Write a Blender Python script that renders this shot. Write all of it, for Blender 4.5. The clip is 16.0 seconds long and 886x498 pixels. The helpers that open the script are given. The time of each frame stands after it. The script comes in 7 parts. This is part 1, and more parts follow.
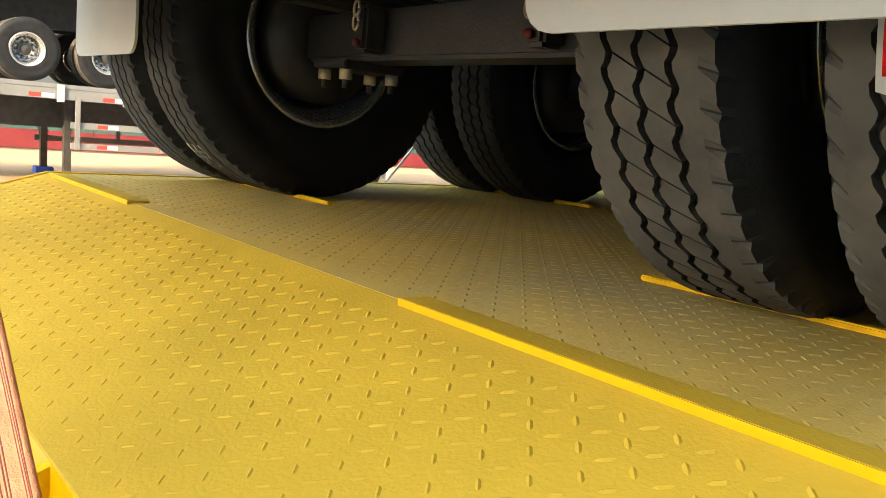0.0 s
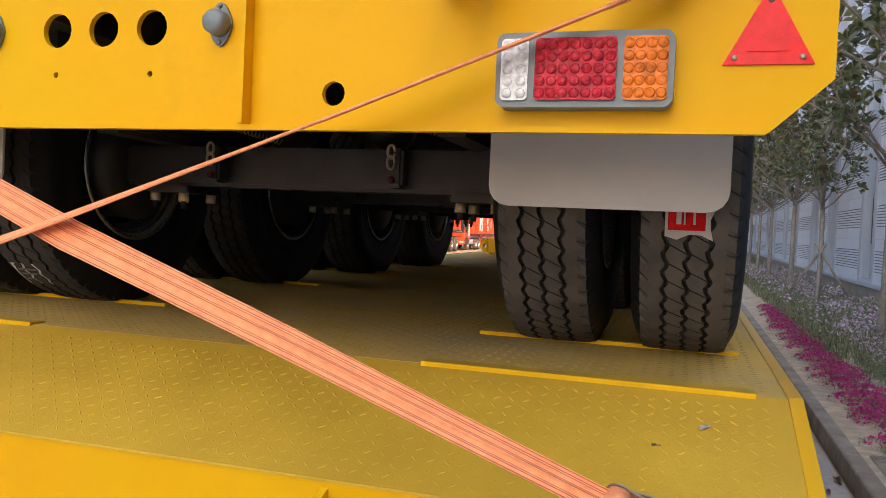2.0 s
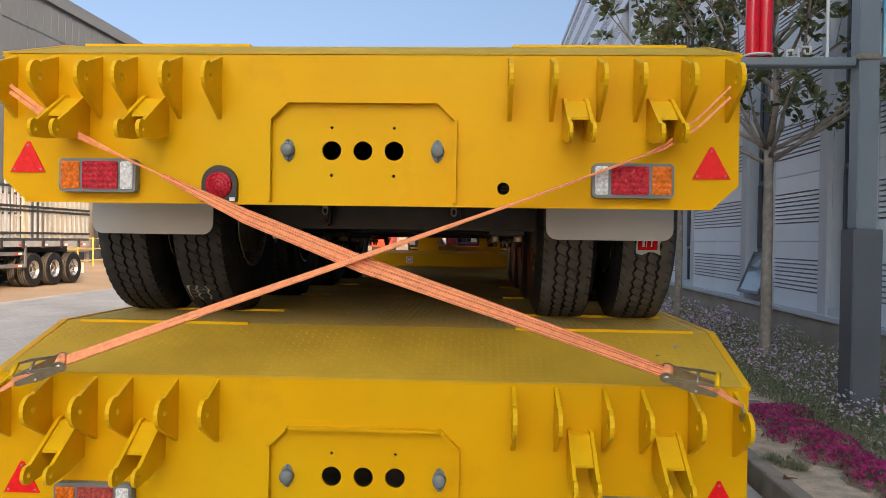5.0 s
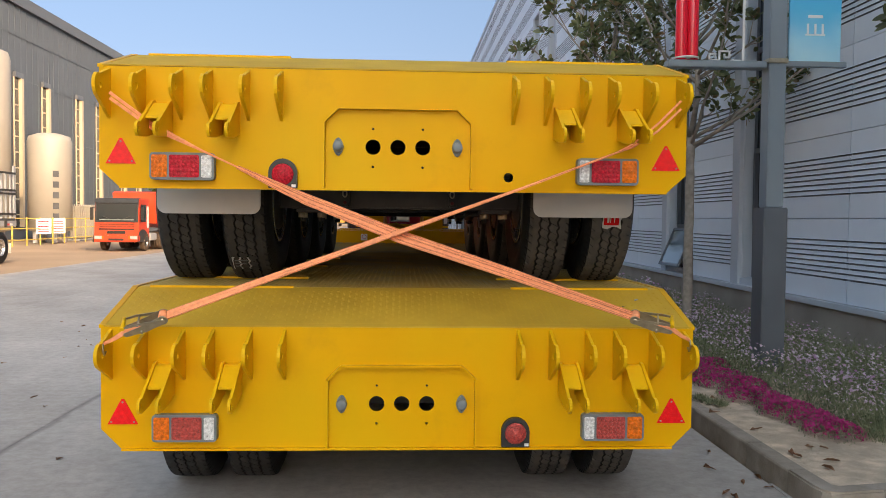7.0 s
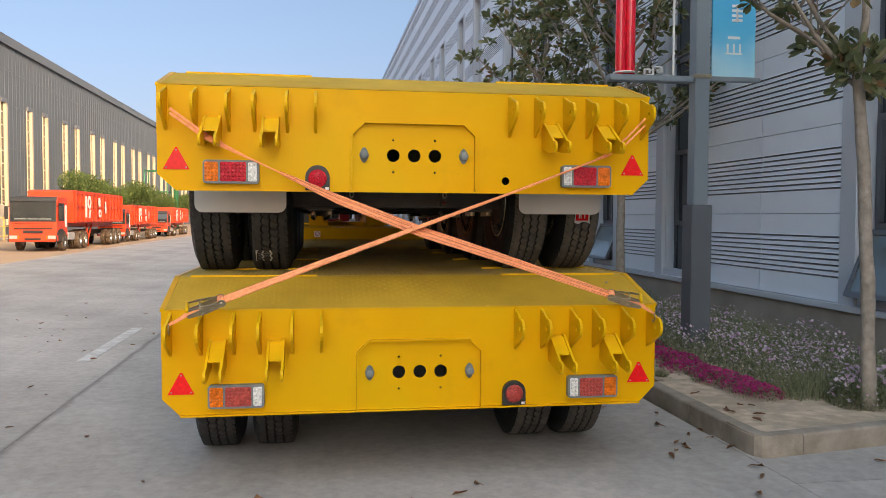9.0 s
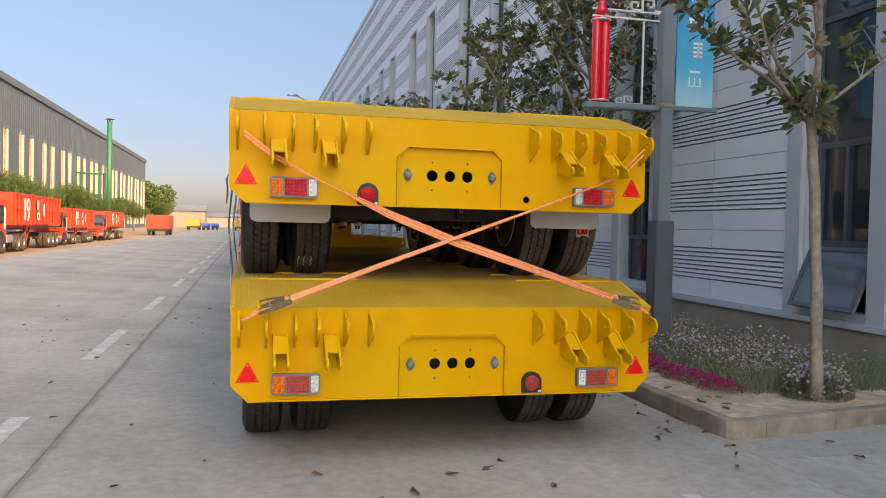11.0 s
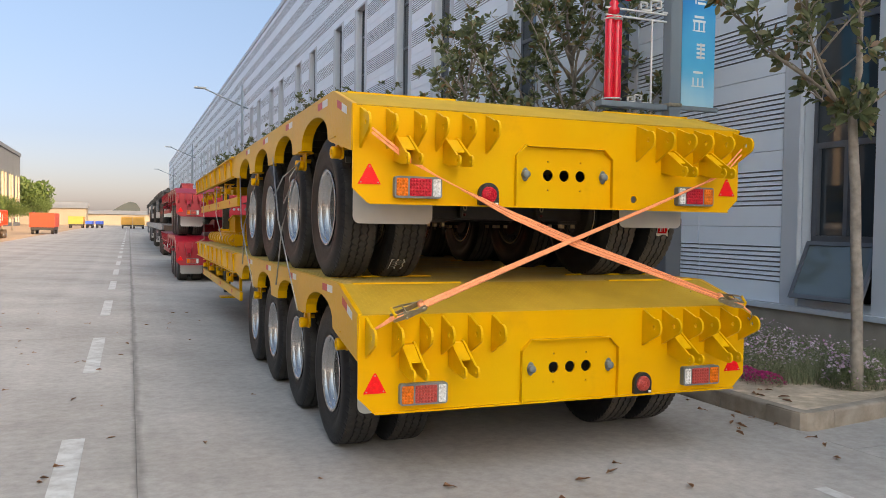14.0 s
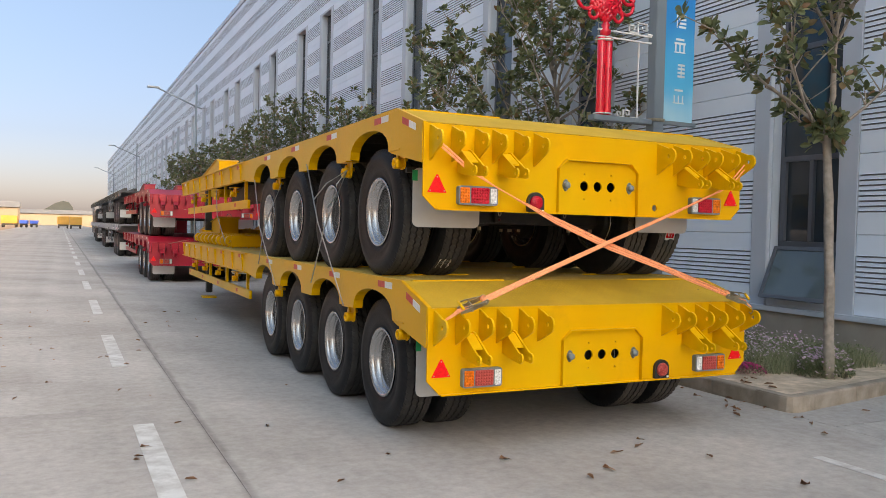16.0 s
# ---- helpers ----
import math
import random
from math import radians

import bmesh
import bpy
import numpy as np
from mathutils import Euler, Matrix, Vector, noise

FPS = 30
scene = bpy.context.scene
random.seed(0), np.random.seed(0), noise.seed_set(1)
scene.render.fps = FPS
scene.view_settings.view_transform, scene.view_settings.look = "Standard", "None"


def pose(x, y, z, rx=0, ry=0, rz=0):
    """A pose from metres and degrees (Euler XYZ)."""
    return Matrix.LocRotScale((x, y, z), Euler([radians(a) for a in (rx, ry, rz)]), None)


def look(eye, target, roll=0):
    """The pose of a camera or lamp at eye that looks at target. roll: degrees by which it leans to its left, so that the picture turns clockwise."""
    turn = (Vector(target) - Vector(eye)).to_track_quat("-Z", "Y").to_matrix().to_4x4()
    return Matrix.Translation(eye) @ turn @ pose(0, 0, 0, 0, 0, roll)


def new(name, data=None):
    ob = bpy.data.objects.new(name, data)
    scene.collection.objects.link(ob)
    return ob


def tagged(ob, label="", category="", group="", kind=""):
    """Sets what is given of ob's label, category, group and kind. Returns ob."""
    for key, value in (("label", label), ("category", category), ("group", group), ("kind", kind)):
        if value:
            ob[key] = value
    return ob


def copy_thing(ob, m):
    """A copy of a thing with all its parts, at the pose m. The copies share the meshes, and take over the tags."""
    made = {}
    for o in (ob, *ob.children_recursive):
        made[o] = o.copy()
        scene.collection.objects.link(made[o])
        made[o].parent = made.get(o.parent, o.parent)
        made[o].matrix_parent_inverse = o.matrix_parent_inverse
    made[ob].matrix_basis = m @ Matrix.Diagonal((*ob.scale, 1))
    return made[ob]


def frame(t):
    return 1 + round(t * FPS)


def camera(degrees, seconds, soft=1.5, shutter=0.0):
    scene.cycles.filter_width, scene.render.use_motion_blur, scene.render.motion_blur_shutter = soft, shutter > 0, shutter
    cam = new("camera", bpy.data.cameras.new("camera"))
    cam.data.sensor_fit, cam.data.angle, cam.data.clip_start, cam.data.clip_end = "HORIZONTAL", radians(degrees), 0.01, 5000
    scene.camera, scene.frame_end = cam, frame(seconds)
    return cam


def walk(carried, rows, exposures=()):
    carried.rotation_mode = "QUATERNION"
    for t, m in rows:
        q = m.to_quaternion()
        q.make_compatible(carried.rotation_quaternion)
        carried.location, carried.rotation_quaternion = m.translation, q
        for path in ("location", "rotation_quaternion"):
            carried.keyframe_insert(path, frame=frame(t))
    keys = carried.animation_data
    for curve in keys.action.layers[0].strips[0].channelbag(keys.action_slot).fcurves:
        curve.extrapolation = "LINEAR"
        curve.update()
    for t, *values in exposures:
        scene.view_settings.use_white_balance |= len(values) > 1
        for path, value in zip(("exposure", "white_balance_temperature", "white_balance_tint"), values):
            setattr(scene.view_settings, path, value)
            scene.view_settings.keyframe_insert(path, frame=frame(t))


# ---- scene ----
cam = camera(58.0, 16.0, soft=0.7)
PATH = [
    (0, (1.579, -0.245, 1.496), (0.074, 1.04, 1.206), 5.1),
    (0.5, (1.596, -0.532, 1.533), (0.296, 0.976, 1.342), 4.7),
    (1, (1.453, -0.844, 1.532), (0.432, 0.872, 1.414), 3.1),
    (1.5, (1.347, -1.082, 1.555), (0.579, 0.763, 1.477), 2.8),
    (2, (1.256, -1.405, 1.584), (0.668, 0.506, 1.522), 2.6),
    (2.5, (1.105, -1.715, 1.57), (0.656, 0.234, 1.532), 1.8),
    (3, (0.946, -2.017, 1.616), (0.618, -0.044, 1.596), 1.2),
    (3.5, (0.842, -2.333, 1.596), (0.578, -0.351, 1.603), 1.1),
    (4, (0.723, -2.605, 1.617), (0.513, -0.616, 1.625), 1.1),
    (6.5, (0.132, -3.8, 1.632), (0.189, -1.802, 1.558), 0.5),
    (7, (0.022, -3.999, 1.62), (0.121, -2.003, 1.546), 0.6),
    (7.5, (-0.098, -4.209, 1.634), (0.025, -2.214, 1.563), 0.8),
    (8, (-0.274, -4.356, 1.623), (-0.09, -2.367, 1.542), 0.6),
    (8.5, (-0.461, -4.512, 1.634), (-0.198, -2.532, 1.545), 0.2),
    (9, (-0.585, -4.722, 1.613), (-0.275, -2.748, 1.534), 0.3),
    (11.5, (-1.648, -5.36, 1.64), (-1.142, -3.426, 1.588), 1.1),
    (12, (-1.928, -5.306, 1.651), (-1.393, -3.379, 1.597), 0.6),
    (12.5, (-2.09, -5.152, 1.629), (-1.52, -3.236, 1.568), 0.4),
    (13, (-2.264, -4.942, 1.654), (-1.649, -3.04, 1.593), 1.0),
    (13.5, (-2.536, -4.753, 1.642), (-1.873, -2.868, 1.585), 1.2),
    (14, (-2.77, -4.708, 1.636), (-2.039, -2.848, 1.576), 0.9),
    (14.5, (-2.995, -4.812, 1.637), (-2.208, -2.975, 1.569), 1.2),
    (15, (-3.237, -4.881, 1.644), (-2.427, -3.054, 1.583), 1.7),
    (15.5, (-3.537, -4.909, 1.655), (-2.693, -3.096, 1.605), 1.4),
    (16, (-3.768, -5.008, 1.627), (-2.903, -3.206, 1.577), 1.4),
]
# the camera opens up under the trailers and closes down in the open
EXPOSURES = [(0, 1.98, 6250, -6), (0.5, 1.92, 6150, 2), (1.0, 1.70, 6250, 10), (1.5, 1.38, 6300, 12), (2.5, 1.04, 6350, 11), (4.0, 0.80, 6350, 8), (6.5, 0.72, 6350, 6), (9.0, 0.74, 6450, 6), (12.0, 0.80, 6550, 6), (16.0, 0.98, 6650, 7)]
walk(cam, [(t, look(eye, target, roll)) for t, eye, target, roll in PATH], EXPOSURES)

# ---------- light and air ----------
SUN_EL, SUN_AZ = 24.0, 60.0   # degrees above the horizon; degrees from +x towards -y
world = bpy.data.worlds.new("world")
scene.world = world
world.use_nodes = True
wn = world.node_tree
sky = wn.nodes.new("ShaderNodeTexSky")
sky.sky_type = 'NISHITA'
sky.sun_disc = False
sky.sun_elevation = radians(SUN_EL)
sky.sun_rotation = radians(90 + SUN_AZ)
sky.air_density, sky.dust_density, sky.ozone_density = 1.0, 1.3, 1.4
# thin bright haze: pale along the horizon, brighter and whiter high overhead
w_tc = wn.nodes.new("ShaderNodeTexCoord")
w_axis = wn.nodes.new("ShaderNodeVectorMath")   # the haze is brightest between the zenith and the sun
w_axis.operation = 'DOT_PRODUCT'
w_axis.inputs[1].default_value = (0.24, -0.55, 0.80)
wn.links.new(w_tc.outputs["Generated"], w_axis.inputs[0])
w_ramp = wn.nodes.new("ShaderNodeValToRGB")
w_ramp.color_ramp.interpolation = 'EASE'
for at, c in ((0.0, (1.05, 0.94, 0.95)), (0.22, (1.08, 0.97, 0.93)), (0.55, (3.9, 3.1, 2.35)), (1.0, (8.0, 6.2, 4.4))):
    el = w_ramp.color_ramp.elements[0] if at == 0.0 else w_ramp.color_ramp.elements[-1] if at == 1.0 else w_ramp.color_ramp.elements.new(at)
    el.color = (*c, 1)
wn.links.new(w_axis.outputs["Value"], w_ramp.inputs[0])
w_mul = wn.nodes.new("ShaderNodeVectorMath")
w_mul.operation = 'MULTIPLY'
wn.links.new(sky.outputs[0], w_mul.inputs[0])
wn.links.new(w_ramp.outputs[0], w_mul.inputs[1])
# duller, pinkish-grey haze low down all round
w_sep = wn.nodes.new("ShaderNodeSeparateXYZ")
wn.links.new(w_tc.outputs["Generated"], w_sep.inputs[0])
w_low = wn.nodes.new("ShaderNodeValToRGB")
w_low.color_ramp.elements[0].color, w_low.color_ramp.elements[1].color = (0.70, 0.66, 0.80, 1), (1, 1, 1, 1)
w_low.color_ramp.elements[1].position = 0.30
w_low.color_ramp.elements.new(0.10).color = (0.68, 0.67, 0.79, 1)
wn.links.new(w_sep.outputs["Z"], w_low.inputs[0])
w_dull = wn.nodes.new("ShaderNodeVectorMath")
w_dull.operation = 'MULTIPLY'
wn.links.new(w_mul.outputs[0], w_dull.inputs[0])
wn.links.new(w_low.outputs[0], w_dull.inputs[1])
wn.links.new(w_dull.outputs[0], wn.nodes["Background"].inputs[0])
wn.nodes["Background"].inputs[1].default_value = 0.105
sun = new("sun", bpy.data.lights.new("sun", 'SUN'))
sun.data.energy, sun.data.angle, sun.data.color = 3.1, radians(0.6), (1.0, 0.67, 0.40)
toward_sun = Vector((math.cos(radians(SUN_EL)) * math.cos(radians(SUN_AZ)), -math.cos(radians(SUN_EL)) * math.sin(radians(SUN_AZ)), math.sin(radians(SUN_EL))))
sun.matrix_world = Matrix.Translation((30, -30, 40)) @ toward_sun.to_track_quat("Z", "Y").to_matrix().to_4x4()


# ---------- materials ----------
def surface(name, color, rough=0.5, metal=0.0, gloss=0.5, vary=0.12, scale=3.0, fine=0.0, fine_scale=120.0, stain=None, stain_at=0.62,
            rough_vary=0.1, coat=0.0, random_vary=0.0, stain_scale=1.3, tint=None, patch=None):
    """A painted, plastic, metal or mineral surface: colour with broad and fine variation, stains, relief."""
    m = bpy.data.materials.new(name)
    m.use_nodes = True
    nt = m.node_tree
    bsdf = nt.nodes["Principled BSDF"]
    tc = nt.nodes.new("ShaderNodeTexCoord")
    broad = nt.nodes.new("ShaderNodeTexNoise")
    broad.inputs["Scale"].default_value, broad.inputs["Detail"].default_value = scale, 5
    nt.links.new(tc.outputs["Object"], broad.inputs["Vector"])
    ramp = nt.nodes.new("ShaderNodeValToRGB")
    lo, hi = [max(0, c * (1 - vary)) for c in color], [min(1, c * (1 + vary)) for c in color]
    ramp.color_ramp.elements[0].position, ramp.color_ramp.elements[0].color = 0.3, (*lo, 1)
    ramp.color_ramp.elements[1].position, ramp.color_ramp.elements[1].color = 0.7, (*hi, 1)
    nt.links.new(broad.outputs[0], ramp.inputs[0])
    out = ramp.outputs[0]
    grain = nt.nodes.new("ShaderNodeTexNoise")
    grain.inputs["Scale"].default_value, grain.inputs["Detail"].default_value = fine_scale, 3
    nt.links.new(tc.outputs["Object"], grain.inputs["Vector"])
    if stain:
        big = nt.nodes.new("ShaderNodeTexNoise")
        big.inputs["Scale"].default_value, big.inputs["Detail"].default_value, big.inputs["Roughness"].default_value = stain_scale, 8, 0.65
        nt.links.new(tc.outputs["Object"], big.inputs["Vector"])
        edge = nt.nodes.new("ShaderNodeMapRange")
        edge.inputs[1].default_value, edge.inputs[2].default_value = stain_at - 0.12, stain_at + 0.12
        nt.links.new(big.outputs[0], edge.inputs[0])
        mix = nt.nodes.new("ShaderNodeMixRGB")
        mix.inputs[2].default_value = (*stain, 1)
        nt.links.new(edge.outputs[0], mix.inputs[0])
        nt.links.new(out, mix.inputs[1])
        out = mix.outputs[0]
    if patch:
        cloud = nt.nodes.new("ShaderNodeTexNoise")
        cloud.inputs["Scale"].default_value, cloud.inputs["Detail"].default_value = 0.9, 3
        shift = nt.nodes.new("ShaderNodeVectorMath")
        shift.inputs[1].default_value = (3.7, 1.9, 5.3)
        nt.links.new(tc.outputs["Object"], shift.inputs[0])
        nt.links.new(shift.outputs[0], cloud.inputs["Vector"])
        soft = nt.nodes.new("ShaderNodeMapRange")
        soft.inputs[1].default_value, soft.inputs[2].default_value = 0.44, 0.66
        nt.links.new(cloud.outputs[0], soft.inputs[0])
        mix = nt.nodes.new("ShaderNodeMixRGB")
        mix.inputs[2].default_value = (*patch, 1)
        nt.links.new(soft.outputs[0], mix.inputs[0])
        nt.links.new(out, mix.inputs[1])
        out = mix.outputs[0]
    if random_vary:
        info = nt.nodes.new("ShaderNodeObjectInfo")
        spread = nt.nodes.new("ShaderNodeMapRange")
        spread.inputs[3].default_value, spread.inputs[4].default_value = 1 - random_vary, 1 + random_vary
        nt.links.new(info.outputs["Random"], spread.inputs[0])
        mul = nt.nodes.new("ShaderNodeVectorMath")
        mul.operation = 'SCALE'
        nt.links.new(out, mul.inputs[0])
        nt.links.new(spread.outputs[0], mul.inputs["Scale"])
        out = mul.outputs[0]
    nt.links.new(out, bsdf.inputs["Base Color"])
    rr = nt.nodes.new("ShaderNodeMapRange")
    rr.inputs[3].default_value, rr.inputs[4].default_value = max(0.02, rough - rough_vary), min(1, rough + rough_vary)
    nt.links.new(grain.outputs[0], rr.inputs[0])
    nt.links.new(rr.outputs[0], bsdf.inputs["Roughness"])
    bsdf.inputs["Metallic"].default_value = metal
    bsdf.inputs["Specular IOR Level"].default_value = gloss
    bsdf.inputs["Coat Weight"].default_value = coat
    if tint:
        bsdf.inputs["Specular Tint"].default_value = (*tint, 1)
    bsdf.inputs["Coat Roughness"].default_value = 0.15
    if fine:
        bump = nt.nodes.new("ShaderNodeBump")
        bump.inputs["Strength"].default_value, bump.inputs["Distance"].default_value = 1.0, fine
        nt.links.new(grain.outputs[0], bump.inputs["Height"])
        nt.links.new(bump.outputs[0], bsdf.inputs["Normal"])
    return m


def glass(name, color, rough=0.03):
    """Dark window glass: glossy, tinted, with little seen through it."""
    m = surface(name, color, rough, vary=0.2, scale=0.7, rough_vary=0.015)
    m.node_tree.nodes["Principled BSDF"].inputs["IOR"].default_value = 1.6
    return m


YELLOW = surface("yellow_paint", (0.70, 0.372, 0.0015), 0.36, gloss=0.36, vary=0.07, scale=1.6, fine=0.0005, fine_scale=60, stain=(0.52, 0.29, 0.010), stain_at=0.66, stain_scale=1.8, tint=(1.0, 0.72, 0.25), patch=(0.66, 0.40, 0.003))
YELLOW_FRESH = surface("fresh_yellow_paint", (0.72, 0.425, 0.004), 0.38, gloss=0.4, vary=0.06, scale=8.0, fine=0.0006, fine_scale=120, tint=(1.0, 0.75, 0.3))
YELLOW_DECK = surface("dusty_yellow_deck_paint", (0.53, 0.34, 0.034), 0.62, gloss=0.16, vary=0.12, scale=3.0, fine=0.0008, fine_scale=160, stain=(0.46, 0.30, 0.035), stain_at=0.60)
# marks of the flat deck, darker than the plate round them
DECK_MARK = surface("darker_tread_marks", (0.47, 0.325, 0.085), 0.75, gloss=0.1, vary=0.2, scale=6.0)
# dust, and the grazing sky sheen put into the paler colour
DECK_DUST_SHEEN = surface("dusty_sheen_deck_paint", (0.63, 0.435, 0.115), 0.75, gloss=0.1, vary=0.12, scale=2.5, fine=0.0008, fine_scale=160, stain=(0.48, 0.39, 0.20), stain_at=0.55)
RED_PAINT = surface("red_paint", (0.35, 0.009, 0.027), 0.38, vary=0.1, scale=2.5, fine=0.0005)
ORANGE_PAINT = surface("orange_red_truck_paint", (0.56, 0.052, 0.014), 0.38, vary=0.08, scale=1.5)
# black running gear; also stands in for shade under decks and behind windows
CHASSIS_BLACK = surface("black_chassis_and_shade", (0.031, 0.030, 0.029), 0.5, vary=0.3, scale=8.0, fine=0.001)
DARK_TRAILER = surface("dark_grey_trailer_paint", (0.05, 0.055, 0.065), 0.5, vary=0.25, scale=2.0)
GREY_STEEL = surface("grey_painted_steel", (0.33, 0.34, 0.36), 0.5, vary=0.12, scale=3.0)
FLAT_GREY = surface("weathered_grey_trailer_paint", (0.15, 0.155, 0.165), 0.55, vary=0.15, scale=2.0)
RUBBER = surface("tyre_sidewall_rubber", (0.0150, 0.0160, 0.0185), 0.46, gloss=0.15, vary=0.25, scale=7.0, fine=0.0006, fine_scale=200, stain=(0.024, 0.0245, 0.0255), stain_at=0.68, stain_scale=6.0)
TREAD = surface("grey_brown_tread_rubber", (0.082, 0.076, 0.070), 0.78, gloss=0.2, vary=0.22, scale=9.0, fine=0.0009, fine_scale=260, stain=(0.115, 0.100, 0.085), stain_at=0.58, stain_scale=7.0)
TREAD_DARK = surface("dark_tread_rubber", (0.040, 0.0385, 0.038), 0.72, gloss=0.22, vary=0.22, scale=9.0, fine=0.0009, fine_scale=260, stain=(0.065, 0.058, 0.052), stain_at=0.62, stain_scale=7.0)
TREAD_GROOVE = surface("shaded_tread_groove", (0.016, 0.015, 0.0145), 0.85, vary=0.2, scale=20.0)
SILVER = surface("silver_wheel_paint", (0.47, 0.468, 0.468), 0.27, metal=0.8, vary=0.05, scale=5.0, rough_vary=0.01)
ZINC = surface("zinc_plated_steel", (0.42, 0.37, 0.27), 0.38, metal=0.8, vary=0.15, scale=30.0)
GOLD_NUT = surface("passivated_nut", (0.62, 0.50, 0.34), 0.4, metal=0.5, vary=0.15, scale=40.0)
FLAP = surface("grey_white_mudflap", (0.55, 0.55, 0.54), 0.55, vary=0.06, scale=5.0, fine=0.0004)
STRAP = surface("orange_webbing", (0.94, 0.335, 0.145), 0.72, vary=0.16, scale=45.0, fine=0.0018, fine_scale=520)
STRAP_LINE = surface("dark_orange_thread", (0.34, 0.075, 0.04), 0.8, vary=0.2, scale=60.0)
LAMP_GREY = surface("grey_lamp_frame", (0.17, 0.195, 0.20), 0.45, vary=0.1, scale=20.0)
LENS_RED = surface("red_lamp_lens", (0.48, 0.012, 0.028), 0.15, gloss=0.3, vary=0.45, scale=90.0, fine=0.004, fine_scale=140, rough_vary=0.06)
LENS_RED_DULL = surface("dusty_red_lamp_lens", (0.42, 0.060, 0.048), 0.32, gloss=0.4, vary=0.5, scale=110.0, fine=0.004, fine_scale=150, rough_vary=0.1)
LENS_AMBER = surface("amber_lamp_lens", (0.74, 0.17, 0.008), 0.15, gloss=0.3, vary=0.35, scale=70.0, fine=0.003, fine_scale=120, rough_vary=0.06)
LENS_WHITE = surface("clear_lamp_lens", (0.72, 0.73, 0.72), 0.12, vary=0.3, scale=80.0, fine=0.003, fine_scale=120, rough_vary=0.06)
REFLECT_RED = surface("red_reflector", (0.80, 0.010, 0.014), 0.25, gloss=0.25, vary=0.12, scale=60.0, fine=0.0006, fine_scale=500)
BLACK_PLASTIC = surface("black_plastic", (0.018, 0.018, 0.018), 0.45, vary=0.2, scale=15.0)
TAPE_RED = surface("red_reflective_tape", (0.55, 0.04, 0.03), 0.4, vary=0.15, scale=50.0)
TAPE_WHITE = surface("white_reflective_tape", (0.75, 0.74, 0.72), 0.4, vary=0.08, scale=50.0)
PLUG_RED = surface("dull_red_rubber", (0.13, 0.012, 0.018), 0.6)
WIRE = surface("galvanised_wire", (0.42, 0.42, 0.41), 0.4, metal=0.8, vary=0.15, scale=40.0)
GREEN_STICKER = surface("green_sticker", (0.02, 0.35, 0.12), 0.4)
CONCRETE = surface("road_concrete", (0.455, 0.428, 0.400), 0.92, gloss=0.04, vary=0.10, scale=0.6, fine=0.0008, fine_scale=130, stain=(0.35, 0.325, 0.300), stain_at=0.55, stain_scale=0.45, random_vary=0.05)


